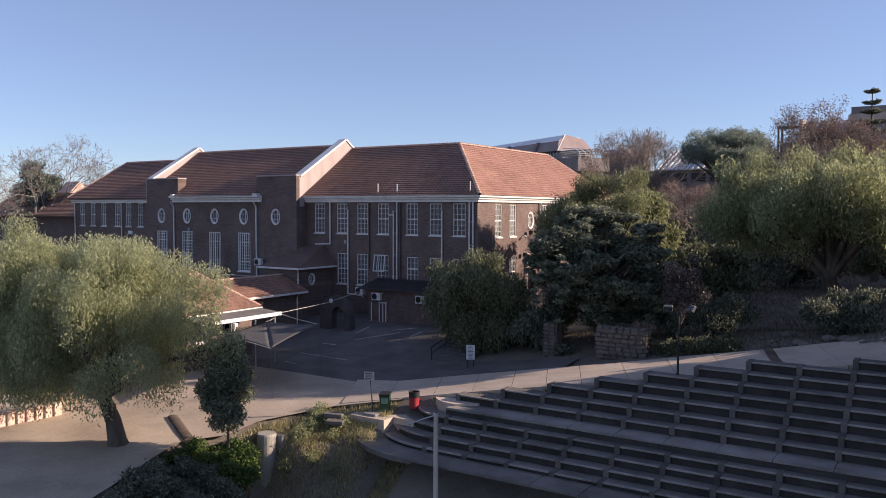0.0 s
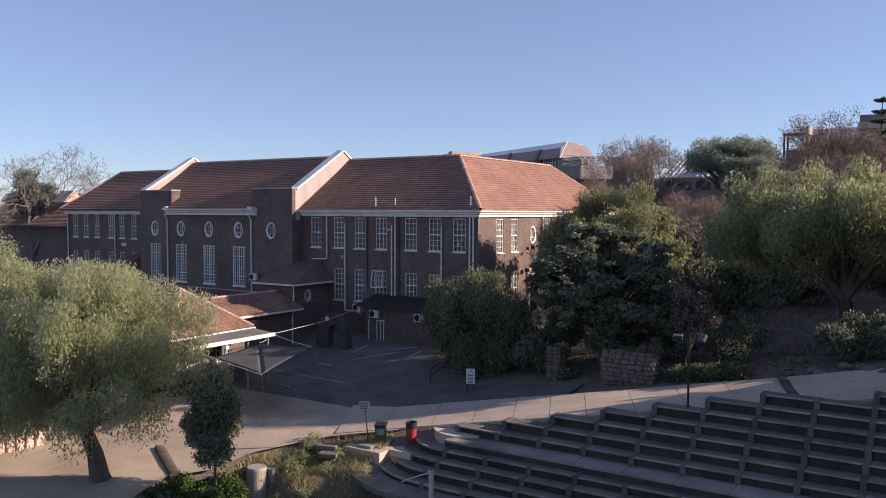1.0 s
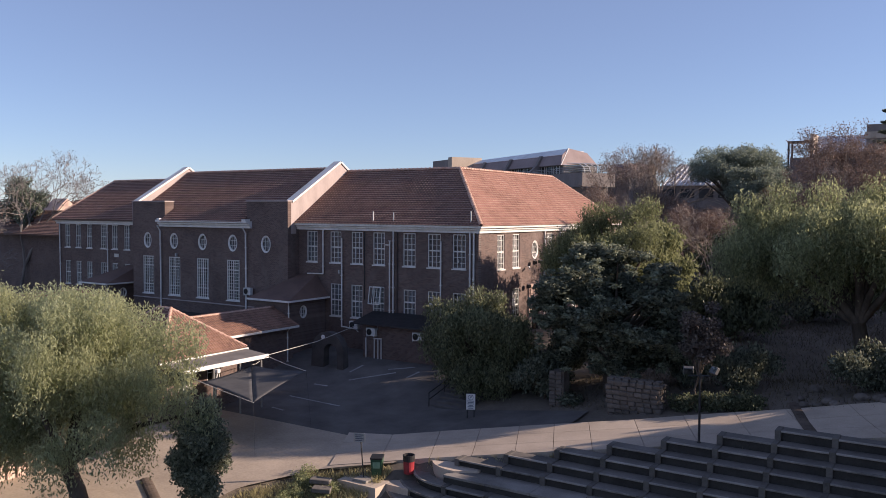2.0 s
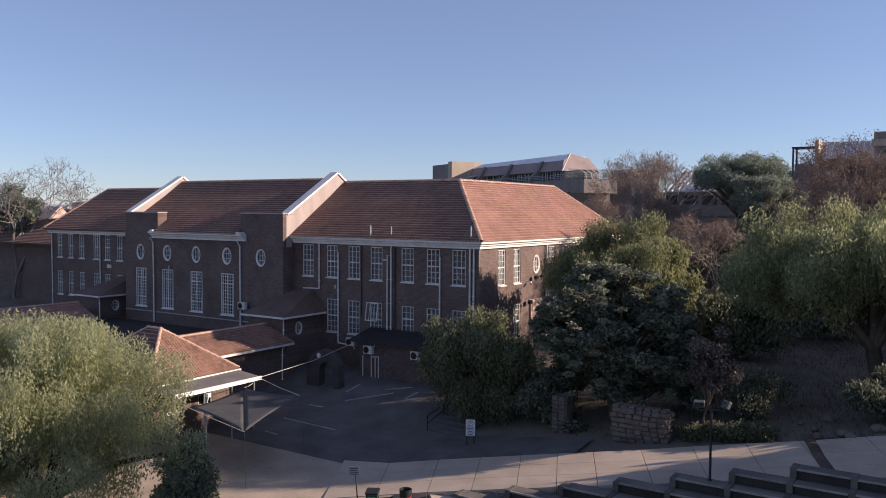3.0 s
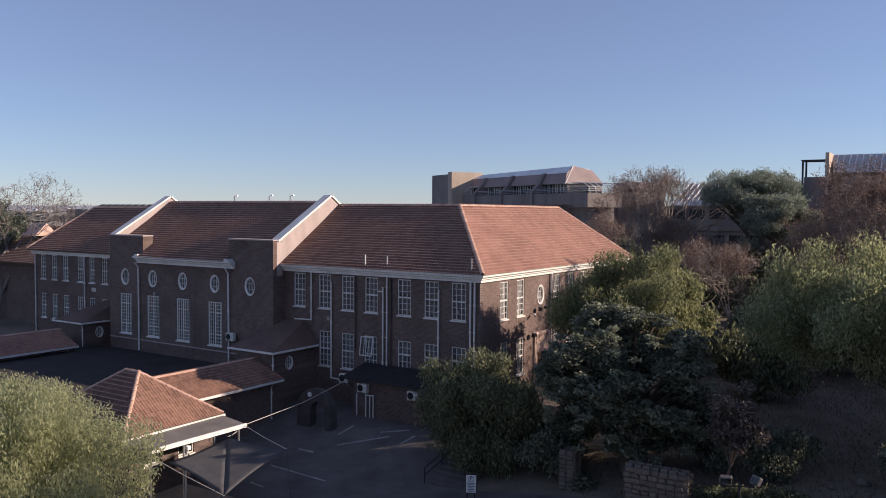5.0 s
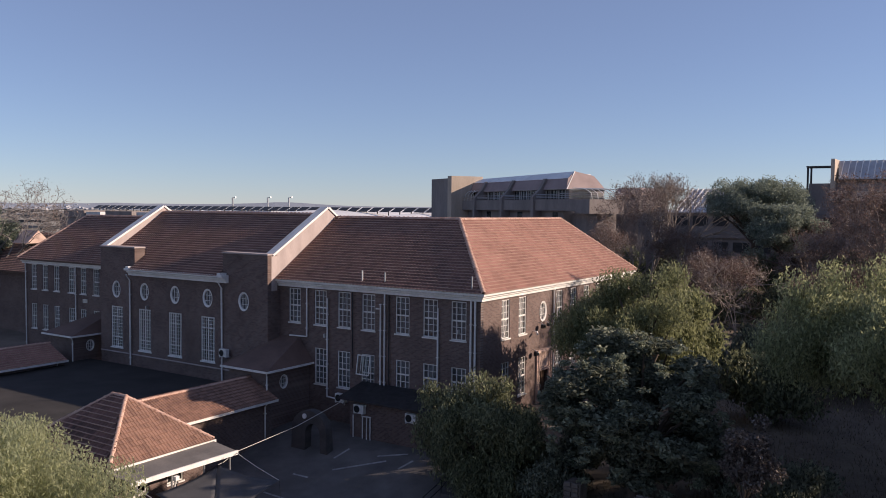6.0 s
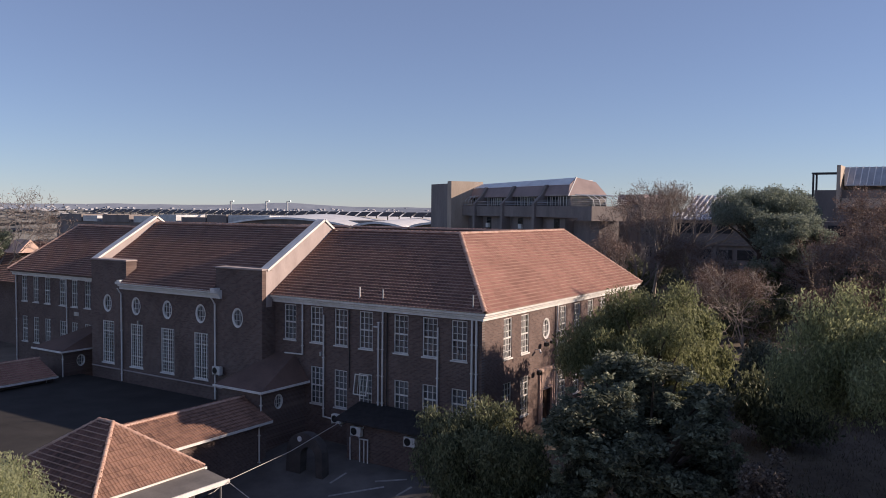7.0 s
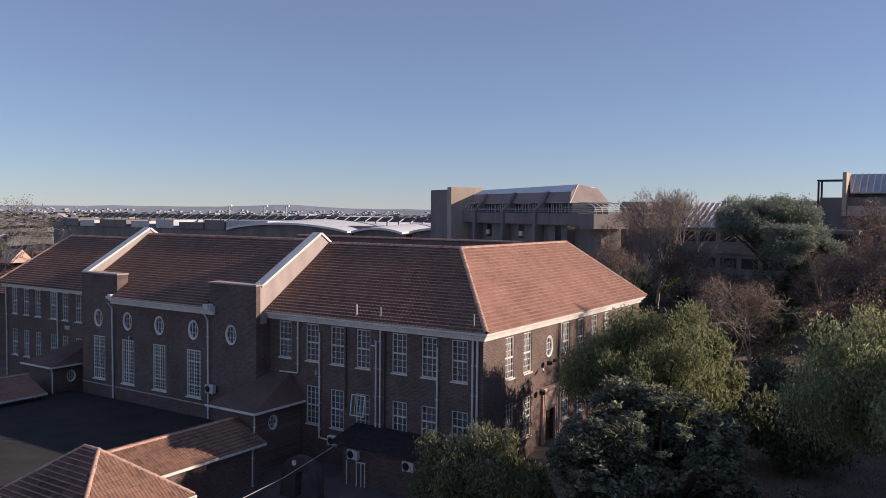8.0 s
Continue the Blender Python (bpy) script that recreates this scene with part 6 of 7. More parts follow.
# ---------------------------------------------------------------- bank with dry grass, slabs and pillar
def pillar(x, y, top, r):
    s = empty("pillar", (x, y, top - 4), label="weathered pale round concrete pillar in the retaining bank", category="pillar", group="bank pillars")
    bm = bmesh.new()
    tube(bm, [(x, y, top - 4.2), (x, y, top - 0.08), (x, y, top)], [r, r, r * 0.93], 24)
    finish("shaft", bm, WEATHERED, s, smooth=False)
    bm = bmesh.new()
    box(bm, x + 0.3, x + 0.75, y + 0.3, y + 0.6, top - 4.2, top - 0.12, 0.02)
    finish("return_wall", bm, WEATHERED, s)


WEATHERED = varied("weathered_render", (0.14, 0.125, 0.11), (0.42, 0.385, 0.34), 0.9, 10, 0.9, 0.25, streak=0.3)
pillar(1.95, -24.35, -2.38, 0.5)
for i, (x, y, z, w, d, rot) in enumerate(((4.0, -21.5, -1.66, 1.0, 0.6, 25), (4.5, -22.0, -1.85, 0.9, 0.6, 30), (5.6, -19.35, -1.62, 1.6, 0.5, 22))):
    bm = bmesh.new()
    box(bm, -w / 2, w / 2, -d / 2, d / 2, -0.22, 0, 0.03)
    ob = finish("concrete_slab", bm, SEAT_TOP if i < 3 else CONCRETE_GREY)
    ob.matrix_basis = pose(x, y, z, 2 * (i - 2), 3, rot)
    tagged(ob, "broken pale concrete slab lying on the grassy bank", "slab", group="slabs on the bank")
finish_path = finish("path", boxes((4.6, 6.9, -21.0, -18.4, -2.4, -1.74), (6.9, 8.2, -20.2, -18.2, -2.4, -1.744)), CONCRETE)
tagged(finish_path, "worn tan concrete path where the bins stand", "path", kind="structure")


def grass(name, n, area, seed, h=0.35, mat=None, label="", keep=None):
    rng = np.random.default_rng(seed)
    x = rng.uniform(area[0], area[1], n)
    y = rng.uniform(area[2], area[3], n)
    if keep:
        ok = np.array([keep(a, b) for a, b in zip(x, y)])
        x, y = x[ok], y[ok]
    n = len(x)
    z = np.array([ground_z(a, b) for a, b in zip(x, y)]) - 0.05
    p = np.stack([x, y, z], 1)
    lean = rng.normal(size=(n, 3)) * 0.4
    lean[:, 2] = 1
    lean *= (h * (0.4 + rng.random(n)))[:, None]
    t = rng.random(n) * math.pi
    w = np.stack([np.cos(t), np.sin(t), 0 * t], 1) * 0.02
    verts = np.stack([p - w, p + w, p + lean], 1).reshape(-1, 3)
    ob = mesh_from_arrays(name, verts, np.arange(3 * n).reshape(-1, 3), mat or DRYGRASS)
    return tagged(ob, label, "grass", kind="stuff")


grass("grass", 46000, (0.8, 9.0, -34, -19.2), 5, 0.26, None, "dry yellow-green grass covering the bank below the road", lambda a, b: lerp_line(ROAD_EDGE, a) - b > 0.25 and a - lerp_line(BANK_LEFT, b) > 0.2 and not (a > 6.6 and b > -21.5))
grass("grass", 9000, (8.0, 28.0, -19.0, -12.5), 6, 0.28, None, "dry weeds along the road edge above the benches", lambda a, b: 0.0 < lerp_line(ROAD_EDGE, a) - b < 0.5)
grass("grass", 30000, (9.5, 40.0, -8.0, 30.0), 7, 0.2, LITTER, "sparse dry grass and litter on the shaded hill")


# ---------------------------------------------------------------- fence and low wall by the forecourt
def slat_fence(p, q, h, label):
    p, q = Vector(p), Vector(q)
    f = empty("fence", (*p, gz(p.x, p.y)), label=label, category="fence")
    d = q - p
    ang = math.atan2(d.y, d.x)
    n = int(d.length / 0.21)
    first = None
    for i in range(n):
        c = p + d * ((i + 0.5) / n)
        if first is None:
            first = finish("slat", boxes((-0.075, 0.075, -0.015, 0.015, 0.08, h), bevel=0.008), TIMBER, f)
            ob = first
        else:
            ob = bpy.data.objects.new("slat", first.data)
            scene.collection.objects.link(ob)
            ob.parent, ob.matrix_parent_inverse = f, first.matrix_parent_inverse
        ob.matrix_basis = Matrix.Translation((c.x, c.y, gz(c.x, c.y) + 0.05 * math.sin(i * 1.7))) @ Matrix.Rotation(ang, 4, "Z")
    for t in (0.0, 0.5, 1.0):
        c = p + d * t
        ob = finish("post", boxes((-0.06, 0.06, 0.02, 0.14, -0.2, h + 0.1), bevel=0.01), TIMBER, f)
        ob.matrix_basis = Matrix.Translation((c.x, c.y, gz(c.x, c.y))) @ Matrix.Rotation(ang, 4, "Z")
    for z in (0.4, h - 0.3):
        a, b = gz(p.x, p.y) + z, gz(q.x, q.y) + z
        bm = bmesh.new()
        side = Vector((-d.y, d.x)).normalized() * 0.05
        tube(bm, [(p.x + side.x, p.y + side.y, a), (q.x + side.x, q.y + side.y, b)], 0.035, 6)
        finish("rail", bm, TIMBER, f)


slat_fence((-11.1, -24.9), (-10.1, -22.7), 1.8, "weathered timber slat fence behind the pepper tree")
slat_fence((-10.75, -27.7), (-10.5, -26.5), 1.0, "short run of weathered timber slats by the forecourt")
bm = bmesh.new()
for i in range(8):
    x, y = -11.7 + 0.13 * i, -31.4 + 0.45 * i
    box(bm, x, x + 0.34, y, y + 0.446, gz(x, y) - 0.3, gz(x, y) + 0.72 + 0.03 * (i % 3), 0.03)
tagged(finish("low_wall", bm, PINKPLASTER), "low pinkish plastered wall at the forecourt's edge", "wall")


# ---------------------------------------------------------------- hill: pickets, benches, litter
def picket_row(x0, y0, x1, y1):
    f = empty("picket_fence", (x0, y0, gz(x0, y0)), label="low white picket fence on the shaded hill", category="fence", group="picket fences")
    p, q = Vector((x0, y0)), Vector((x1, y1))
    n = int((q - p).length / 0.3)
    for i in range(n):
        c = p.lerp(q, i / max(1, n - 1))
        finish("picket", boxes((c.x - 0.05, c.x + 0.05, c.y - 0.02, c.y + 0.02, gz(c.x, c.y) - 0.1, gz(c.x, c.y) + 0.8)), PAINT, f)
    bm = bmesh.new()
    tube(bm, [(x0, y0, gz(x0, y0) + 0.3), (x1, y1, gz(x1, y1) + 0.3)], 0.05, 6)
    finish("rail", bm, PAINT, f)


picket_row(11.9, 35.0, 14.4, 35.5)
picket_row(15.3, 35.4, 18.0, 36.0)
picket_row(26.5, 22.0, 29.5, 21.5)
for x, y, l in ((11.5, 28.6, 2.4), (13.4, 31.0, 3.0), (12.6, 33.0, 2.2)):
    b = empty("bench", (x, y, gz(x, y)), label="low pale concrete bench on the hill", category="bench", group="benches on the hill")
    g = gz(x, y)
    finish("seat", boxes((x - l / 2, x + l / 2, y - 0.2, y + 0.2, g + 0.36, g + 0.45), bevel=0.01), CONCRETE_GREY, b)
    for s in (-0.4, 0.4):
        finish("leg", boxes((x + s * l - 0.1, x + s * l + 0.1, y - 0.15, y + 0.15, g - 0.1, g + 0.358)), CONCRETE_GREY, b)


# ---------------------------------------------------------------- weeds on the bank and fittings on the end wall
weed = random.Random(77)
for i in range(16):
    x, y = weed.uniform(2.6, 6.4), weed.uniform(-24.6, -20.9)
    g = gz(x, y)
    shrub("low straggling yellow-green weed on the grassy bank", clump_cloud((x, y, g + 0.18), (0.45, 0.45, 0.28), 7, 0.22, 720 + i), LEAF_LIME, 500, 0.06, 720 + i, (x, y, g), "weed")


def wall_floodlight(y, z, drop):
    f = empty("floodlight", (0.1, y, z), label="small dark floodlight on the sunlit end wall", category="floodlight", group="end wall floodlights")
    bm = bmesh.new()
    tube(bm, [(-0.02, y, z + 0.12), (0.22, y, z + 0.12), (0.34, y, z)], 0.022, 6)
    finish("bracket", bm, METAL_GREY, f)
    bm = bmesh.new()
    box(bm, 0.26, 0.5, y - 0.2, y + 0.2, z - drop, z, 0.03)
    finish("housing", bm, METAL_DARK, f)
    bm = bmesh.new()
    box(bm, 0.502, 0.515, y - 0.16, y + 0.16, z - drop + 0.04, z - 0.04)
    finish("lens", bm, GLASS, f)


for y, z, drop in ((8.3, 7.3, 0.28), (9.25, 7.3, 0.2), (7.3, 5.45, 0.3)):
    wall_floodlight(y, z, drop)


def wall_camera(y, z):
    c = empty("security_camera", (0.1, y, z), label="small white security camera on the end wall", category="camera")
    bm = bmesh.new()
    tube(bm, [(-0.02, y, z), (0.2, y, z), (0.3, y, z - 0.05)], 0.025, 6)
    finish("arm", bm, SIGN_WHITE, c)
    bm = bmesh.new()
    tube(bm, [(0.28, y + 0.1, z - 0.06), (0.5, y - 0.25, z - 0.16)], [0.07, 0.075], 10)
    finish("casing", bm, SIGN_WHITE, c)


wall_camera(7.4, 6.9)


# ---------------------------------------------------------------- concrete campus building behind
def put(name, bm, mat, parent, m, label=""):
    bmesh.ops.transform(bm, matrix=m, verts=bm.verts)
    bmesh.ops.recalc_face_normals(bm, faces=bm.faces)
    return finish(name, bm, mat, parent, label)


def campus_building():
    m = Matrix.Translation((-26.3, 69.7, 0)) @ Matrix.Rotation(radians(-31), 4, "Z")
    c = empty("campus_building", (-25.4, 68.6, 0), label="brown concrete campus building with ribbed columns and rose metal mansard roof", category="building")
    L = 33.0
    put("wall", boxes((-L, 0, 0.0, 7.4, 0, 15.85)), ROUGHCAST, c, m, "lower brown concrete wall")
    put("parapet_band", boxes((-L, 4.9, -1.3, 0.4, 15.6, 17.35)), ROUGHCAST, c, m, "projecting concrete balcony band")
    put("soffit", boxes((-L, 0.2, 0.21, 0.94, 18.86, 18.94)), ROUGHCAST, c, m)
    put("end_glazing", boxes((0.3, 3.6, 1.2, 6.6, 17.32, 18.9)), GLASS, c, m, "glazed end of the upper floor")
    put("upper_wall", boxes((-L, 0, 0.9, 7.0, 17.3, 18.9)), ROUGHCAST, c, m)
    for i in range(14):
        x = -L + 1.2 + i * 2.25
        w = put("window", boxes((x, x + 1.75, 0.84, 0.898, 17.4, 18.8)), METAL_DARK, c, m)
        put("pane", boxes((x + 0.08, x + 1.67, 0.80, 0.83, 17.48, 18.72)), GLASS, w, m)
        for k in (0.0, 0.84, 1.68):
            put("mullion", boxes((x + k, x + k + 0.09, 0.74, 0.80, 17.42, 18.8)), PAINT, w, m)
    for i in range(6):
        x = -L + 3.5 + i * 5.3
        w = put("window", boxes((x, x + 1.5, -0.05, 0.0, 13.2, 15.4)), METAL_DARK, c, m)
        put("pane", boxes((x + 0.1, x + 1.4, -0.08, -0.055, 13.3, 15.3)), GLASS, w, m)
    bm = bmesh.new()
    prism(bm, [(-L, 0.2, 18.95), (0.3, 0.2, 18.95), (-0.45, 1.07, 20.6), (-L, 1.07, 20.6)], (0, 0.12, 0))
    put("mansard", bm, ROSE_SHEET, c, m, "sloping rose metal mansard")
    bm = bmesh.new()
    prism(bm, [(-L, 1.03, 20.62), (-0.42, 1.03, 20.62), (-1.2, 2.9, 21.75), (-L, 2.9, 21.45)], (0, 0.12, 0))
    put("upper_slope", bm, SHEET_WHITE, c, m, "white metal upper roof slope")
    bm = bmesh.new()
    prism(bm, [(0.3, 0.2, 18.95), (0.3, 7.6, 18.95), (-0.9, 6.2, 21.1), (-1.1, 2.7, 21.75), (-0.4, 1.0, 20.62)], (-0.12, 0, 0))
    put("side_mansard", bm, ROSE_SHEET, c, m)
    put("roof_deck", boxes((-L, -1.5, 3.25, 6.0, 20.5, 21.4)), SHEET_WHITE, c, m, "white roof deck edge")
    bm = bmesh.new()
    prism(bm, [(0.36, 0.12, 18.9), (0.5, 0.12, 18.9), (-0.95, 2.55, 21.8), (-1.2, 2.55, 21.8)], (0, 0.15, 0))
    put("corner_strip", bm, PAINT, c, m)
    for x in (-26.6, -16.8, -6.9):
        bm = bmesh.new()
        prism(bm, [(x, -1.7, 9), (x, -1.7, 17.7), (x, -0.15, 19.2), (x, 0.72, 20.72), (x, 1.0, 20.72), (x, 1.0, 9)], (0.7, 0, 0))
        put("column", bm, ROUGHCAST, c, m, "projecting concrete rib")
    # railings and hoops over the balcony glazing
    for a, b in ((-25.7, -17.0), (-15.9, -7.1), (-6.0, 0.6), (-32.0, -26.8)):
        bm = bmesh.new()
        for z in (17.6, 17.85, 18.1):
            tube(bm, [(a, -1.2, z), (b, -1.2, z)], 0.04, 5)
        put("railing", bm, METAL_GREY, c, m)
    for i in range(4):
        x = -31.8 + i * 1.2
        bm = bmesh.new()
        tube(bm, [(x, -1.2, 17.3), (x, -1.1, 18.3), (x, -0.6, 18.9), (x, 0.3, 19.2)], 0.06, 5)
        put("hoop", bm, PAINT, c, m)
    # balcony at the end
    put("balcony", boxes((4.95, 8.4, -1.35, 4.8, 15.2, 17.3)), ROUGHCAST, c, m, "concrete balcony at the building's end")
    put("end_wall", boxes((0.002, 6.4, 1.5, 5.0, 0, 15.19)), ROUGHCAST, c, m)
    for i in range(6):
        y = -0.8 + i * 1.05
        bm = bmesh.new()
        tube(bm, [(8.3, y, 17.3), (8.0, y, 18.2), (6.6, y, 18.8), (3.6, y, 19.0)], 0.07, 5)
        put("hoop", bm, PAINT, c, m)
    bm = bmesh.new()
    for z in (17.6, 17.9, 18.2):
        tube(bm, [(0.9, -1.3, z), (8.4, -1.3, z), (8.4, 4.8, z)], 0.04, 5)
    put("railing", bm, METAL_GREY, c, m)
    # tower
    put("tower", boxes((-L - 7.5, -L - 0.02, -3.4, 10, 0, 21.5)), ROUGHCAST, c, m, "plain brown concrete stair tower")
    # sunlight on this side is put into a paler concrete colour
    put("tower_side", boxes((-L - 0.015, -L + 1.6, -3.6, 3, 0, 21.9)), ROUGHPALE, c, m, "concrete tower wall coloured tan as sunlit")
    for x in (-24.0, -13.0):
        put("air_conditioner_unit", boxes((x, x + 1.0, -0.45, 0.0, 13.6, 14.4), bevel=0.04), AIRCON, c, m)
    put("wing", boxes((0.5, 6.0, 9.5, 15, 0, 17.6)), ROUGHCAST, c, m)
    put("wing_roof", boxes((0.2, 6.3, 9.2, 15.3, 17.6, 19.2), bevel=0.5), ROSE_SHEET, c, m)


campus_building()


def sheet_roof_block():
    b = empty("campus_block", (-4, 78, 0), label="concrete block with a ribbed grey metal roof among trees", category="building")
    finish("wall", boxes((-18, 12, 75.6, 90, 0, 15.5)), ROUGHCAST, b)
    for z in (4.5, 8.2, 11.9):
        finish("band", boxes((-18.2, 12.2, 75.2, 75.55, z, z + 1.5)), ROUGHCAST, b, "brown concrete band")
        for i in range(10):
            x = -17.0 + i * 2.9
            finish("window", boxes((x, x + 2.2, 75.5, 75.59, z + 1.7, z + 3.1)), METAL_DARK, b)
    bm = bmesh.new()
    prism(bm, [(-11, 75.0, 15.6), (-1, 75.0, 15.6), (-1, 84, 19.2), (-11, 84, 19.2)], (0, 0, -0.15))
    finish("roof", bm, SHEET, b, "ribbed grey metal roof")
    for i in range(13):
        x = -10.8 + i * 0.8
        bm = bmesh.new()
        prism(bm, [(x, 74.95, 15.6), (x + 0.14, 74.95, 15.6), (x + 0.14, 84, 19.22), (x, 84, 19.22)], (0, 0, 0.12))
        finish("roof_rib", bm, SHEET_WHITE, b)
    finish("parapet", boxes((-11.3, 12.4, 88, 90, 15.45, 18.4)), ROUGHPALE, b)


sheet_roof_block()


GREENROOF = varied("pale_green_sheet", (0.26, 0.33, 0.28), (0.42, 0.50, 0.44), 0.5, 8, 0.5, 0.03)


def hill_building():
    b = empty("hill_building", (10, 92, 0), label="stepped brown concrete hill building with pergola and sheet roof", category="building")
    finish("wall", boxes((5.7, 27, 86, 104, 0, 20.0)), ROUGHCAST, b)
    finish("upper_wall", boxes((8.9, 27, 88, 104, 20.0, 22.4)), ROUGHCAST, b)
    finish("balcony", boxes((9.5, 27, 84.6, 85.9, 17.4, 18.8)), ROUGHPALE, b, "tan concrete balcony front")
    bm = bmesh.new()
    prism(bm, [(9.7, 85.6, 20.7), (27, 85.6, 20.7), (27, 89, 23.4), (9.2, 89, 23.4)], (0, 0, -0.15))
    finish("roof", bm, SHEET, b)
    finish("fin", boxes((8.8, 9.3, 84.4, 89.5, 17.4, 23.5)), ROUGHPALE, b)
    for y in (84.5, 87.5):
        finish("pergola_post", boxes((5.6, 5.85, y, y + 0.25, 17.3, 22.3)), METAL_DARK, b)
    for i in range(6):
        y = 84.5 + i * 0.6
        finish("pergola_beam", boxes((5.5, 8.8, y, y + 0.12, 22.3, 22.5)), METAL_DARK, b)
    for i in range(20):
        x = 9.9 + i * 0.85
        bm = bmesh.new()
        prism(bm, [(x, 85.55, 20.7), (x + 0.12, 85.55, 20.7), (x + 0.12, 89, 23.42), (x, 89, 23.42)], (0, 0, 0.1))
        finish("roof_rib", bm, SHEET_WHITE, b)
    finish("rear_wall", boxes((-12, 2, 106.5, 118, 0, 19.4)), ROUGHCAST, b)
    finish("flat_roof", boxes((-13, 3, 105.5, 119, 19.5, 19.85)), GREENROOF, b, "pale green flat metal roof")
    t = empty("hill_tower", (22, 66, 0), label="brown concrete tower half hidden by a conifer", category="building")
    finish("wall", boxes((18.9, 27, 60, 72, 0, 22.1)), ROUGHCAST, t)
    finish("cornice", boxes((18.7, 27.2, 59.8, 72.2, 20.4, 21.2)), ROUGHPALE, t)


hill_building()


def conifer(x, y, base, top, r, seed, label):
    rng = np.random.default_rng(seed)
    t = empty("conifer", (x, y, base), label=label, category="tree")
    bm = bmesh.new()
    tube(bm, [(x, y, base - 0.3), (x, y, (base + top) / 2), (x, y, top)], [0.35, 0.22, 0.04], 8)
    tiers = []
    n = 11
    for i in range(n):
        z = base + (top - base) * (0.42 + 0.56 * i / (n - 1)) + rng.uniform(-0.2, 0.2)
        reach = r * (1.1 - 0.92 * i / (n - 1))
        a = rng.uniform(0, 2 * math.pi)
        for k in range(7):
            a += 2 * math.pi / 7 + rng.uniform(-0.2, 0.2)
            rr = reach * rng.uniform(0.55, 1.2)
            for f in (0.25, 0.45, 0.65, 0.82, 1.0):
                w = 0.28 + 0.22 * rr * f * (1.15 - f)
                tiers.append((x + math.cos(a) * rr * f, y + math.sin(a) * rr * f, z + 0.18 * rr * f, w, w, 0.08))
            tube(bm, [(x, y, z), (x + math.cos(a) * rr, y + math.sin(a) * rr, z + 0.18 * rr)], [0.06, 0.02], 5)
    finish("trunk", bm, BARK, t)
    leaves("crown", tiers, 0.05, 22000, 0.11, LEAF_DARK, t, rng, 0.0, 2.2)


conifer(22.6, 45.0, 3.0, 22.2, 3.4, 501, "tall dark cedar with flat tiers of branches")


# ---------------------------------------------------------------- far left: roofs, solar roofs, town and hills
def far_house():
    h = empty("house", (-70, 12, 0), label="low house with weathered tile roof beyond the far wing", category="house")
    finish("wall", boxes((-82, -61, 6.5, 17.5, -1, 8.2)), BRICK_X, h)
    bm = bmesh.new()
    prism(bm, [(-83, 5.6, 8.1), (-60.4, 5.6, 8.1), (-62.5, 12, 12.0), (-83, 12, 12.0)], (0, 0, -0.15))
    prism(bm, [(-83, 12, 12.0), (-62.5, 12, 12.0), (-60.4, 18.4, 8.1), (-83, 18.4, 8.1)], (0, 0, -0.15))
    prism(bm, [(-60.4, 5.6, 8.1), (-60.4, 18.4, 8.1), (-62.5, 12, 12.0)], (0, 0, -0.15))
    finish("roof", bm, TILE_OLD, h)
    k = math.hypot(6.4, 3.9)
    tile_slope((-83, 5.55, 8.14), (1, 0, 0), (0, 6.4, 3.9), lambda u, v: u < 22.6 - 2.1 * v / k, 22.8, k, h, mat=TILE_OLD, label="weathered clay tiles")
    ridge_line(h, (-83, 12, 12.1), (-62.5, 12, 12.1))
    bm = bmesh.new()
    prism(bm, [(-66, 8.0, 11.1), (-66, 9.5, 12.6), (-66, 11, 11.1)], (-3, 0, 0))
    finish("dormer", bm, PINKPLASTER, h, "pinkish dormer gable")


far_house()


def solar_hall():
    s = empty("market_hall", (-135, 110, 0), label="long low hall with solar panels and white vaulted roofs", category="hall")
    rng = random.Random(12)
    finish("wall", boxes((-215, -60, 104, 140, -2, 12.2)), ROUGHCAST, s)
    x = -212.0
    while x < -62:
        w = rng.uniform(7, 15)
        finish("roof_block", boxes((x, x + w, 103.5, 125, 12.2, 13.4 + rng.uniform(0, 1.4))), SHEET if rng.random() < 0.5 else ROUGHCAST, s)
        x += w + rng.uniform(0.5, 3)
    for i in range(44):
        x = -210 + i * 3.4
        bm = bmesh.new()
        prism(bm, [(x, 112, 14.9), (x + 2.8, 112, 14.9), (x + 2.8, 114.2, 15.9), (x, 114.2, 15.9)], (0, 0, 0.08))
        box(bm, x + 1.3, x + 1.5, 113.8, 114, 13, 15.6)
        finish("solar_panel", bm, METAL_DARK, s)
    for x0, x1, y, z in ((-131, -92, 98, 12.2), (-91, -77, 98, 12.2), (-76, -62, 99, 12.4)):
        bm = bmesh.new()
        n = 14
        out = []
        for i in range(n + 1):
            u = i / n
            out.append((x0 + (x1 - x0) * u, y, z + 0.7 + 1.6 * math.sin(math.pi * min(1, u * 1.0)) ** 0.8 * (1.0 if x1 - x0 > 20 else 0.6)))
        low = [(px, py, pz - 0.45) for px, py, pz in out]
        prism(bm, out + low[::-1], (0, 30, 1.6))
        end = bmesh.new()
        prism(end, [(x0 + 0.3, y + 1.2, z - 2.0)] + [(px, y + 1.2, pz) for px, py, pz in low] + [(x1 - 0.3, y + 1.2, z - 2.0)], (0, 0.3, 0))
        finish("end_wall", end, ROUGHCAST, s, "shaded end wall under the vault")
        finish("vault", bm, SHEET_WHITE, s, "white vaulted metal roof")
    for x in (-138.0, -130.0, -152.0):
        bm = bmesh.new()
        tube(bm, [(x, 118, 12), (x, 118, 18.5), (x + 1.2, 118, 18.6)], 0.25, 8)
        finish("flue", bm, METAL_GREY, s)


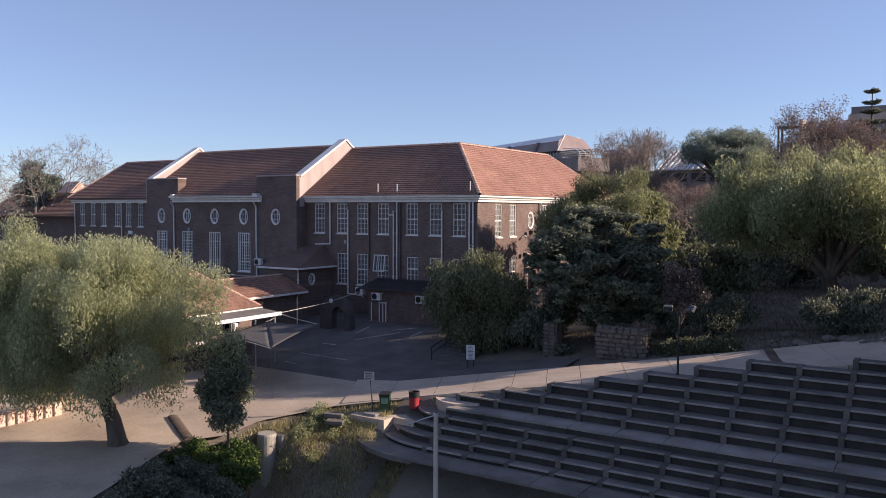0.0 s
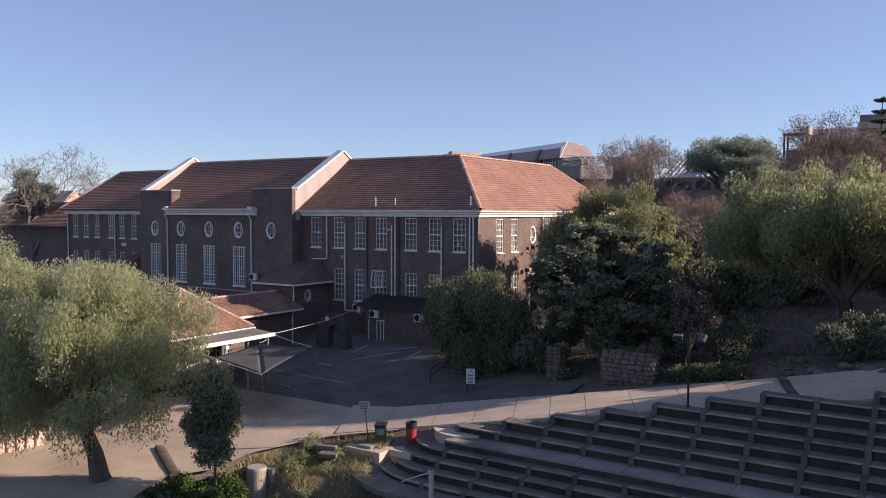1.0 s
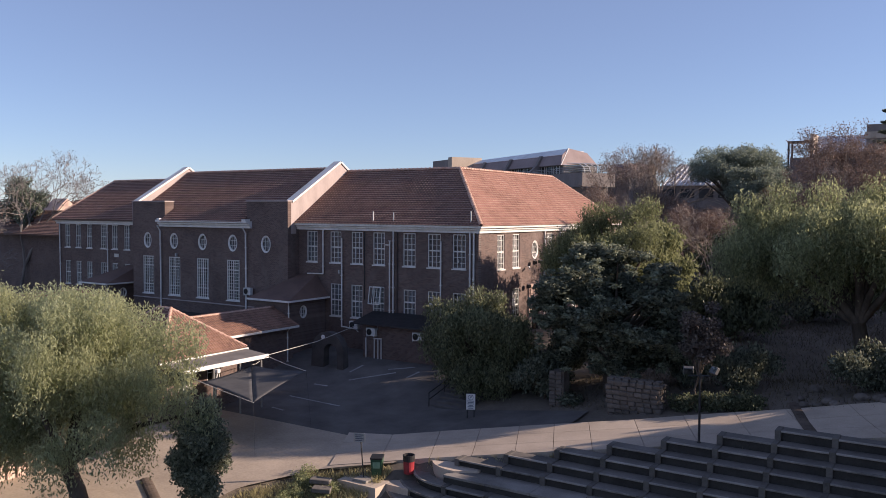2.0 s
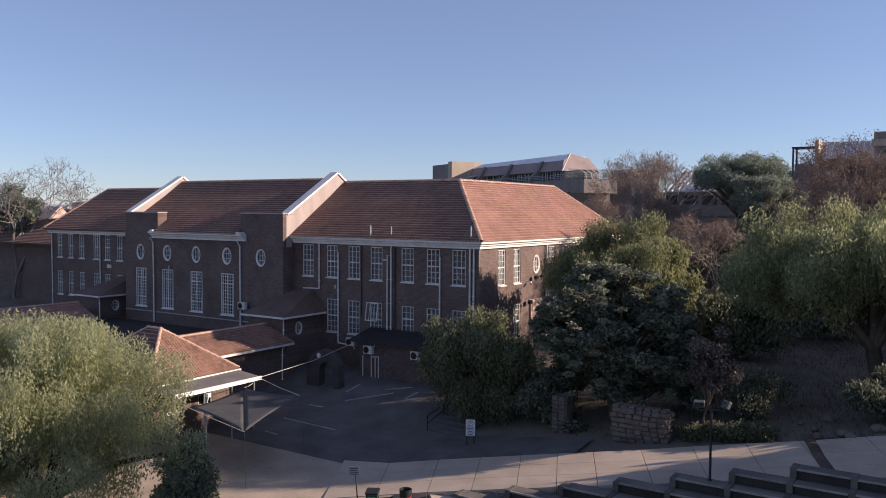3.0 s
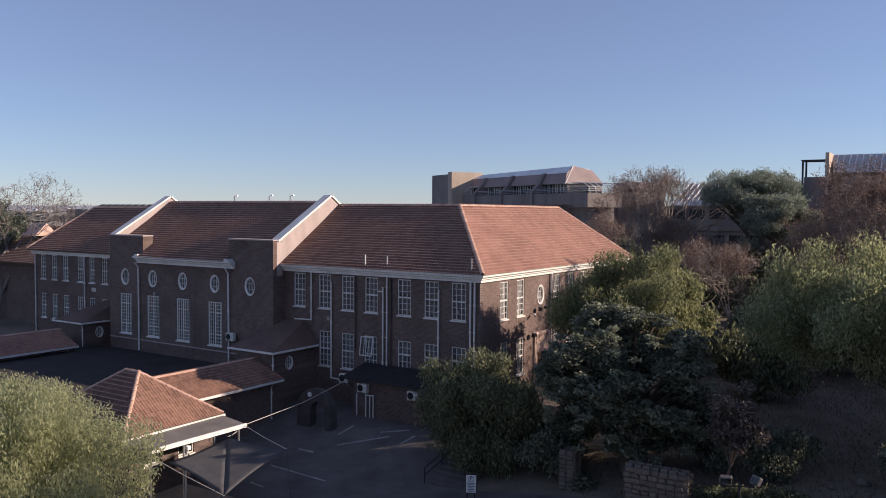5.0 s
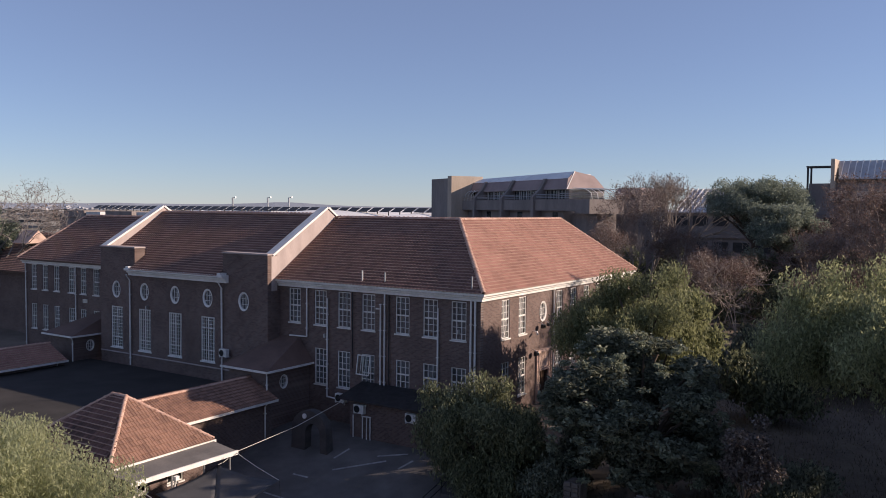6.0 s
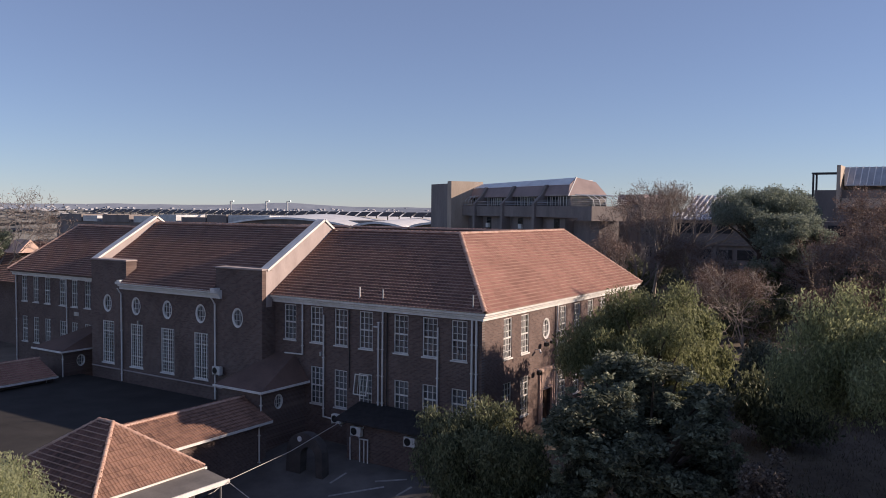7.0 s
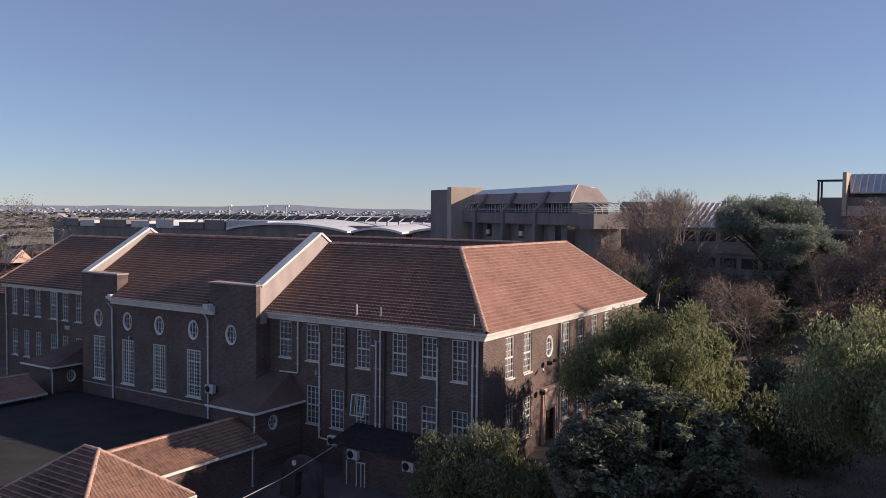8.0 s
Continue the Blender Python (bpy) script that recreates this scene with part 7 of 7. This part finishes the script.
solar_hall()


def town():
    """Far roofs and trees, too small and many to count."""
    rng = np.random.default_rng(77)
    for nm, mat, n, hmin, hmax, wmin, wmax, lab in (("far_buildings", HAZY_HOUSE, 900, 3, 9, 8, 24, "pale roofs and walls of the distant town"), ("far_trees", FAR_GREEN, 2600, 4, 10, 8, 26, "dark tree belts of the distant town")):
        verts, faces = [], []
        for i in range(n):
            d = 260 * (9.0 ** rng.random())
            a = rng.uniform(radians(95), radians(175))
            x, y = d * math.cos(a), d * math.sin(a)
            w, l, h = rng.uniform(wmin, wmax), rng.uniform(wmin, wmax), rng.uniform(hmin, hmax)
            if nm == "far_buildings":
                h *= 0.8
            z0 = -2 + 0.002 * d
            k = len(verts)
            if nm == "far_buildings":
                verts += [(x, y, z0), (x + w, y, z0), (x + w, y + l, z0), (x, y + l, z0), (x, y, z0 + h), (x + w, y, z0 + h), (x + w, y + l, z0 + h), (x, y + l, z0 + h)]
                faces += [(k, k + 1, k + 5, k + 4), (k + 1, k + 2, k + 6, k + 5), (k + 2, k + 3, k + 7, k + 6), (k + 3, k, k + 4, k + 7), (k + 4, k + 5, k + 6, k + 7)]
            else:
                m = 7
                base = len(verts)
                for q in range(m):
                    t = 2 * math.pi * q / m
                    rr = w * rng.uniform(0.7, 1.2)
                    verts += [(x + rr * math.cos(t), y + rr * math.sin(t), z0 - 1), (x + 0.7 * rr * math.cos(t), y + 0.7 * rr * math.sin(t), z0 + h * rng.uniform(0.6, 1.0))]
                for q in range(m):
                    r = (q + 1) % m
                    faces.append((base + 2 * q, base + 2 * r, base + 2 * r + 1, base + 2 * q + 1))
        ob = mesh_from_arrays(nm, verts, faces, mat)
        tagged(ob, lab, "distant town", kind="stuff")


town()


def hills():
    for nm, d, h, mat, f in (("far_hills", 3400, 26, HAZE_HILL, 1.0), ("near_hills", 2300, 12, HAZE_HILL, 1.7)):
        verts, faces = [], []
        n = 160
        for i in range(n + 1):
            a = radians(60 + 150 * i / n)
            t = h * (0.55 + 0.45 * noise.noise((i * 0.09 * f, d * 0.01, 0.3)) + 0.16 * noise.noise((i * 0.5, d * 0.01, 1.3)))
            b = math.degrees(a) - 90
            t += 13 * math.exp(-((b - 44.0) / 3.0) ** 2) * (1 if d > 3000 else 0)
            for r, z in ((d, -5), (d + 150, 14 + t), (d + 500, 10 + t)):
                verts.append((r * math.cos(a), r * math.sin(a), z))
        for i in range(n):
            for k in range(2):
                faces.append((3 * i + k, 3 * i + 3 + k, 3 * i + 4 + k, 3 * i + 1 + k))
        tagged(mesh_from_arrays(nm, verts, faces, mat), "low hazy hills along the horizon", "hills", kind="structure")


hills()


def hillside_houses():
    """Scattered pale houses on the far slopes, too many to count."""
    rng = np.random.default_rng(91)
    verts, faces = [], []
    for i in range(900):
        d, top = (2300, 19) if rng.random() < 0.6 else (3400, 26)
        a = radians(90 + rng.uniform(20, 80))
        f = rng.uniform(0.15, 0.95)
        r = d + 150 * f - 6
        x, y, z = r * math.cos(a), r * math.sin(a), -5 + (top + 5) * f
        w, l, h = rng.uniform(4, 11), rng.uniform(4, 8), rng.uniform(1.5, 3.2)
        k = len(verts)
        verts += [(x, y, z - 6), (x + w, y, z - 6), (x + w, y + l, z - 6), (x, y + l, z - 6), (x, y, z + h), (x + w, y, z + h), (x + w, y + l, z + h), (x, y + l, z + h)]
        faces += [(k, k + 1, k + 5, k + 4), (k + 1, k + 2, k + 6, k + 5), (k + 2, k + 3, k + 7, k + 6), (k + 3, k, k + 4, k + 7), (k + 4, k + 5, k + 6, k + 7)]
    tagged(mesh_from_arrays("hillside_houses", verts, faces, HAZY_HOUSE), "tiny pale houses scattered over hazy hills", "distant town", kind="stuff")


hillside_houses()
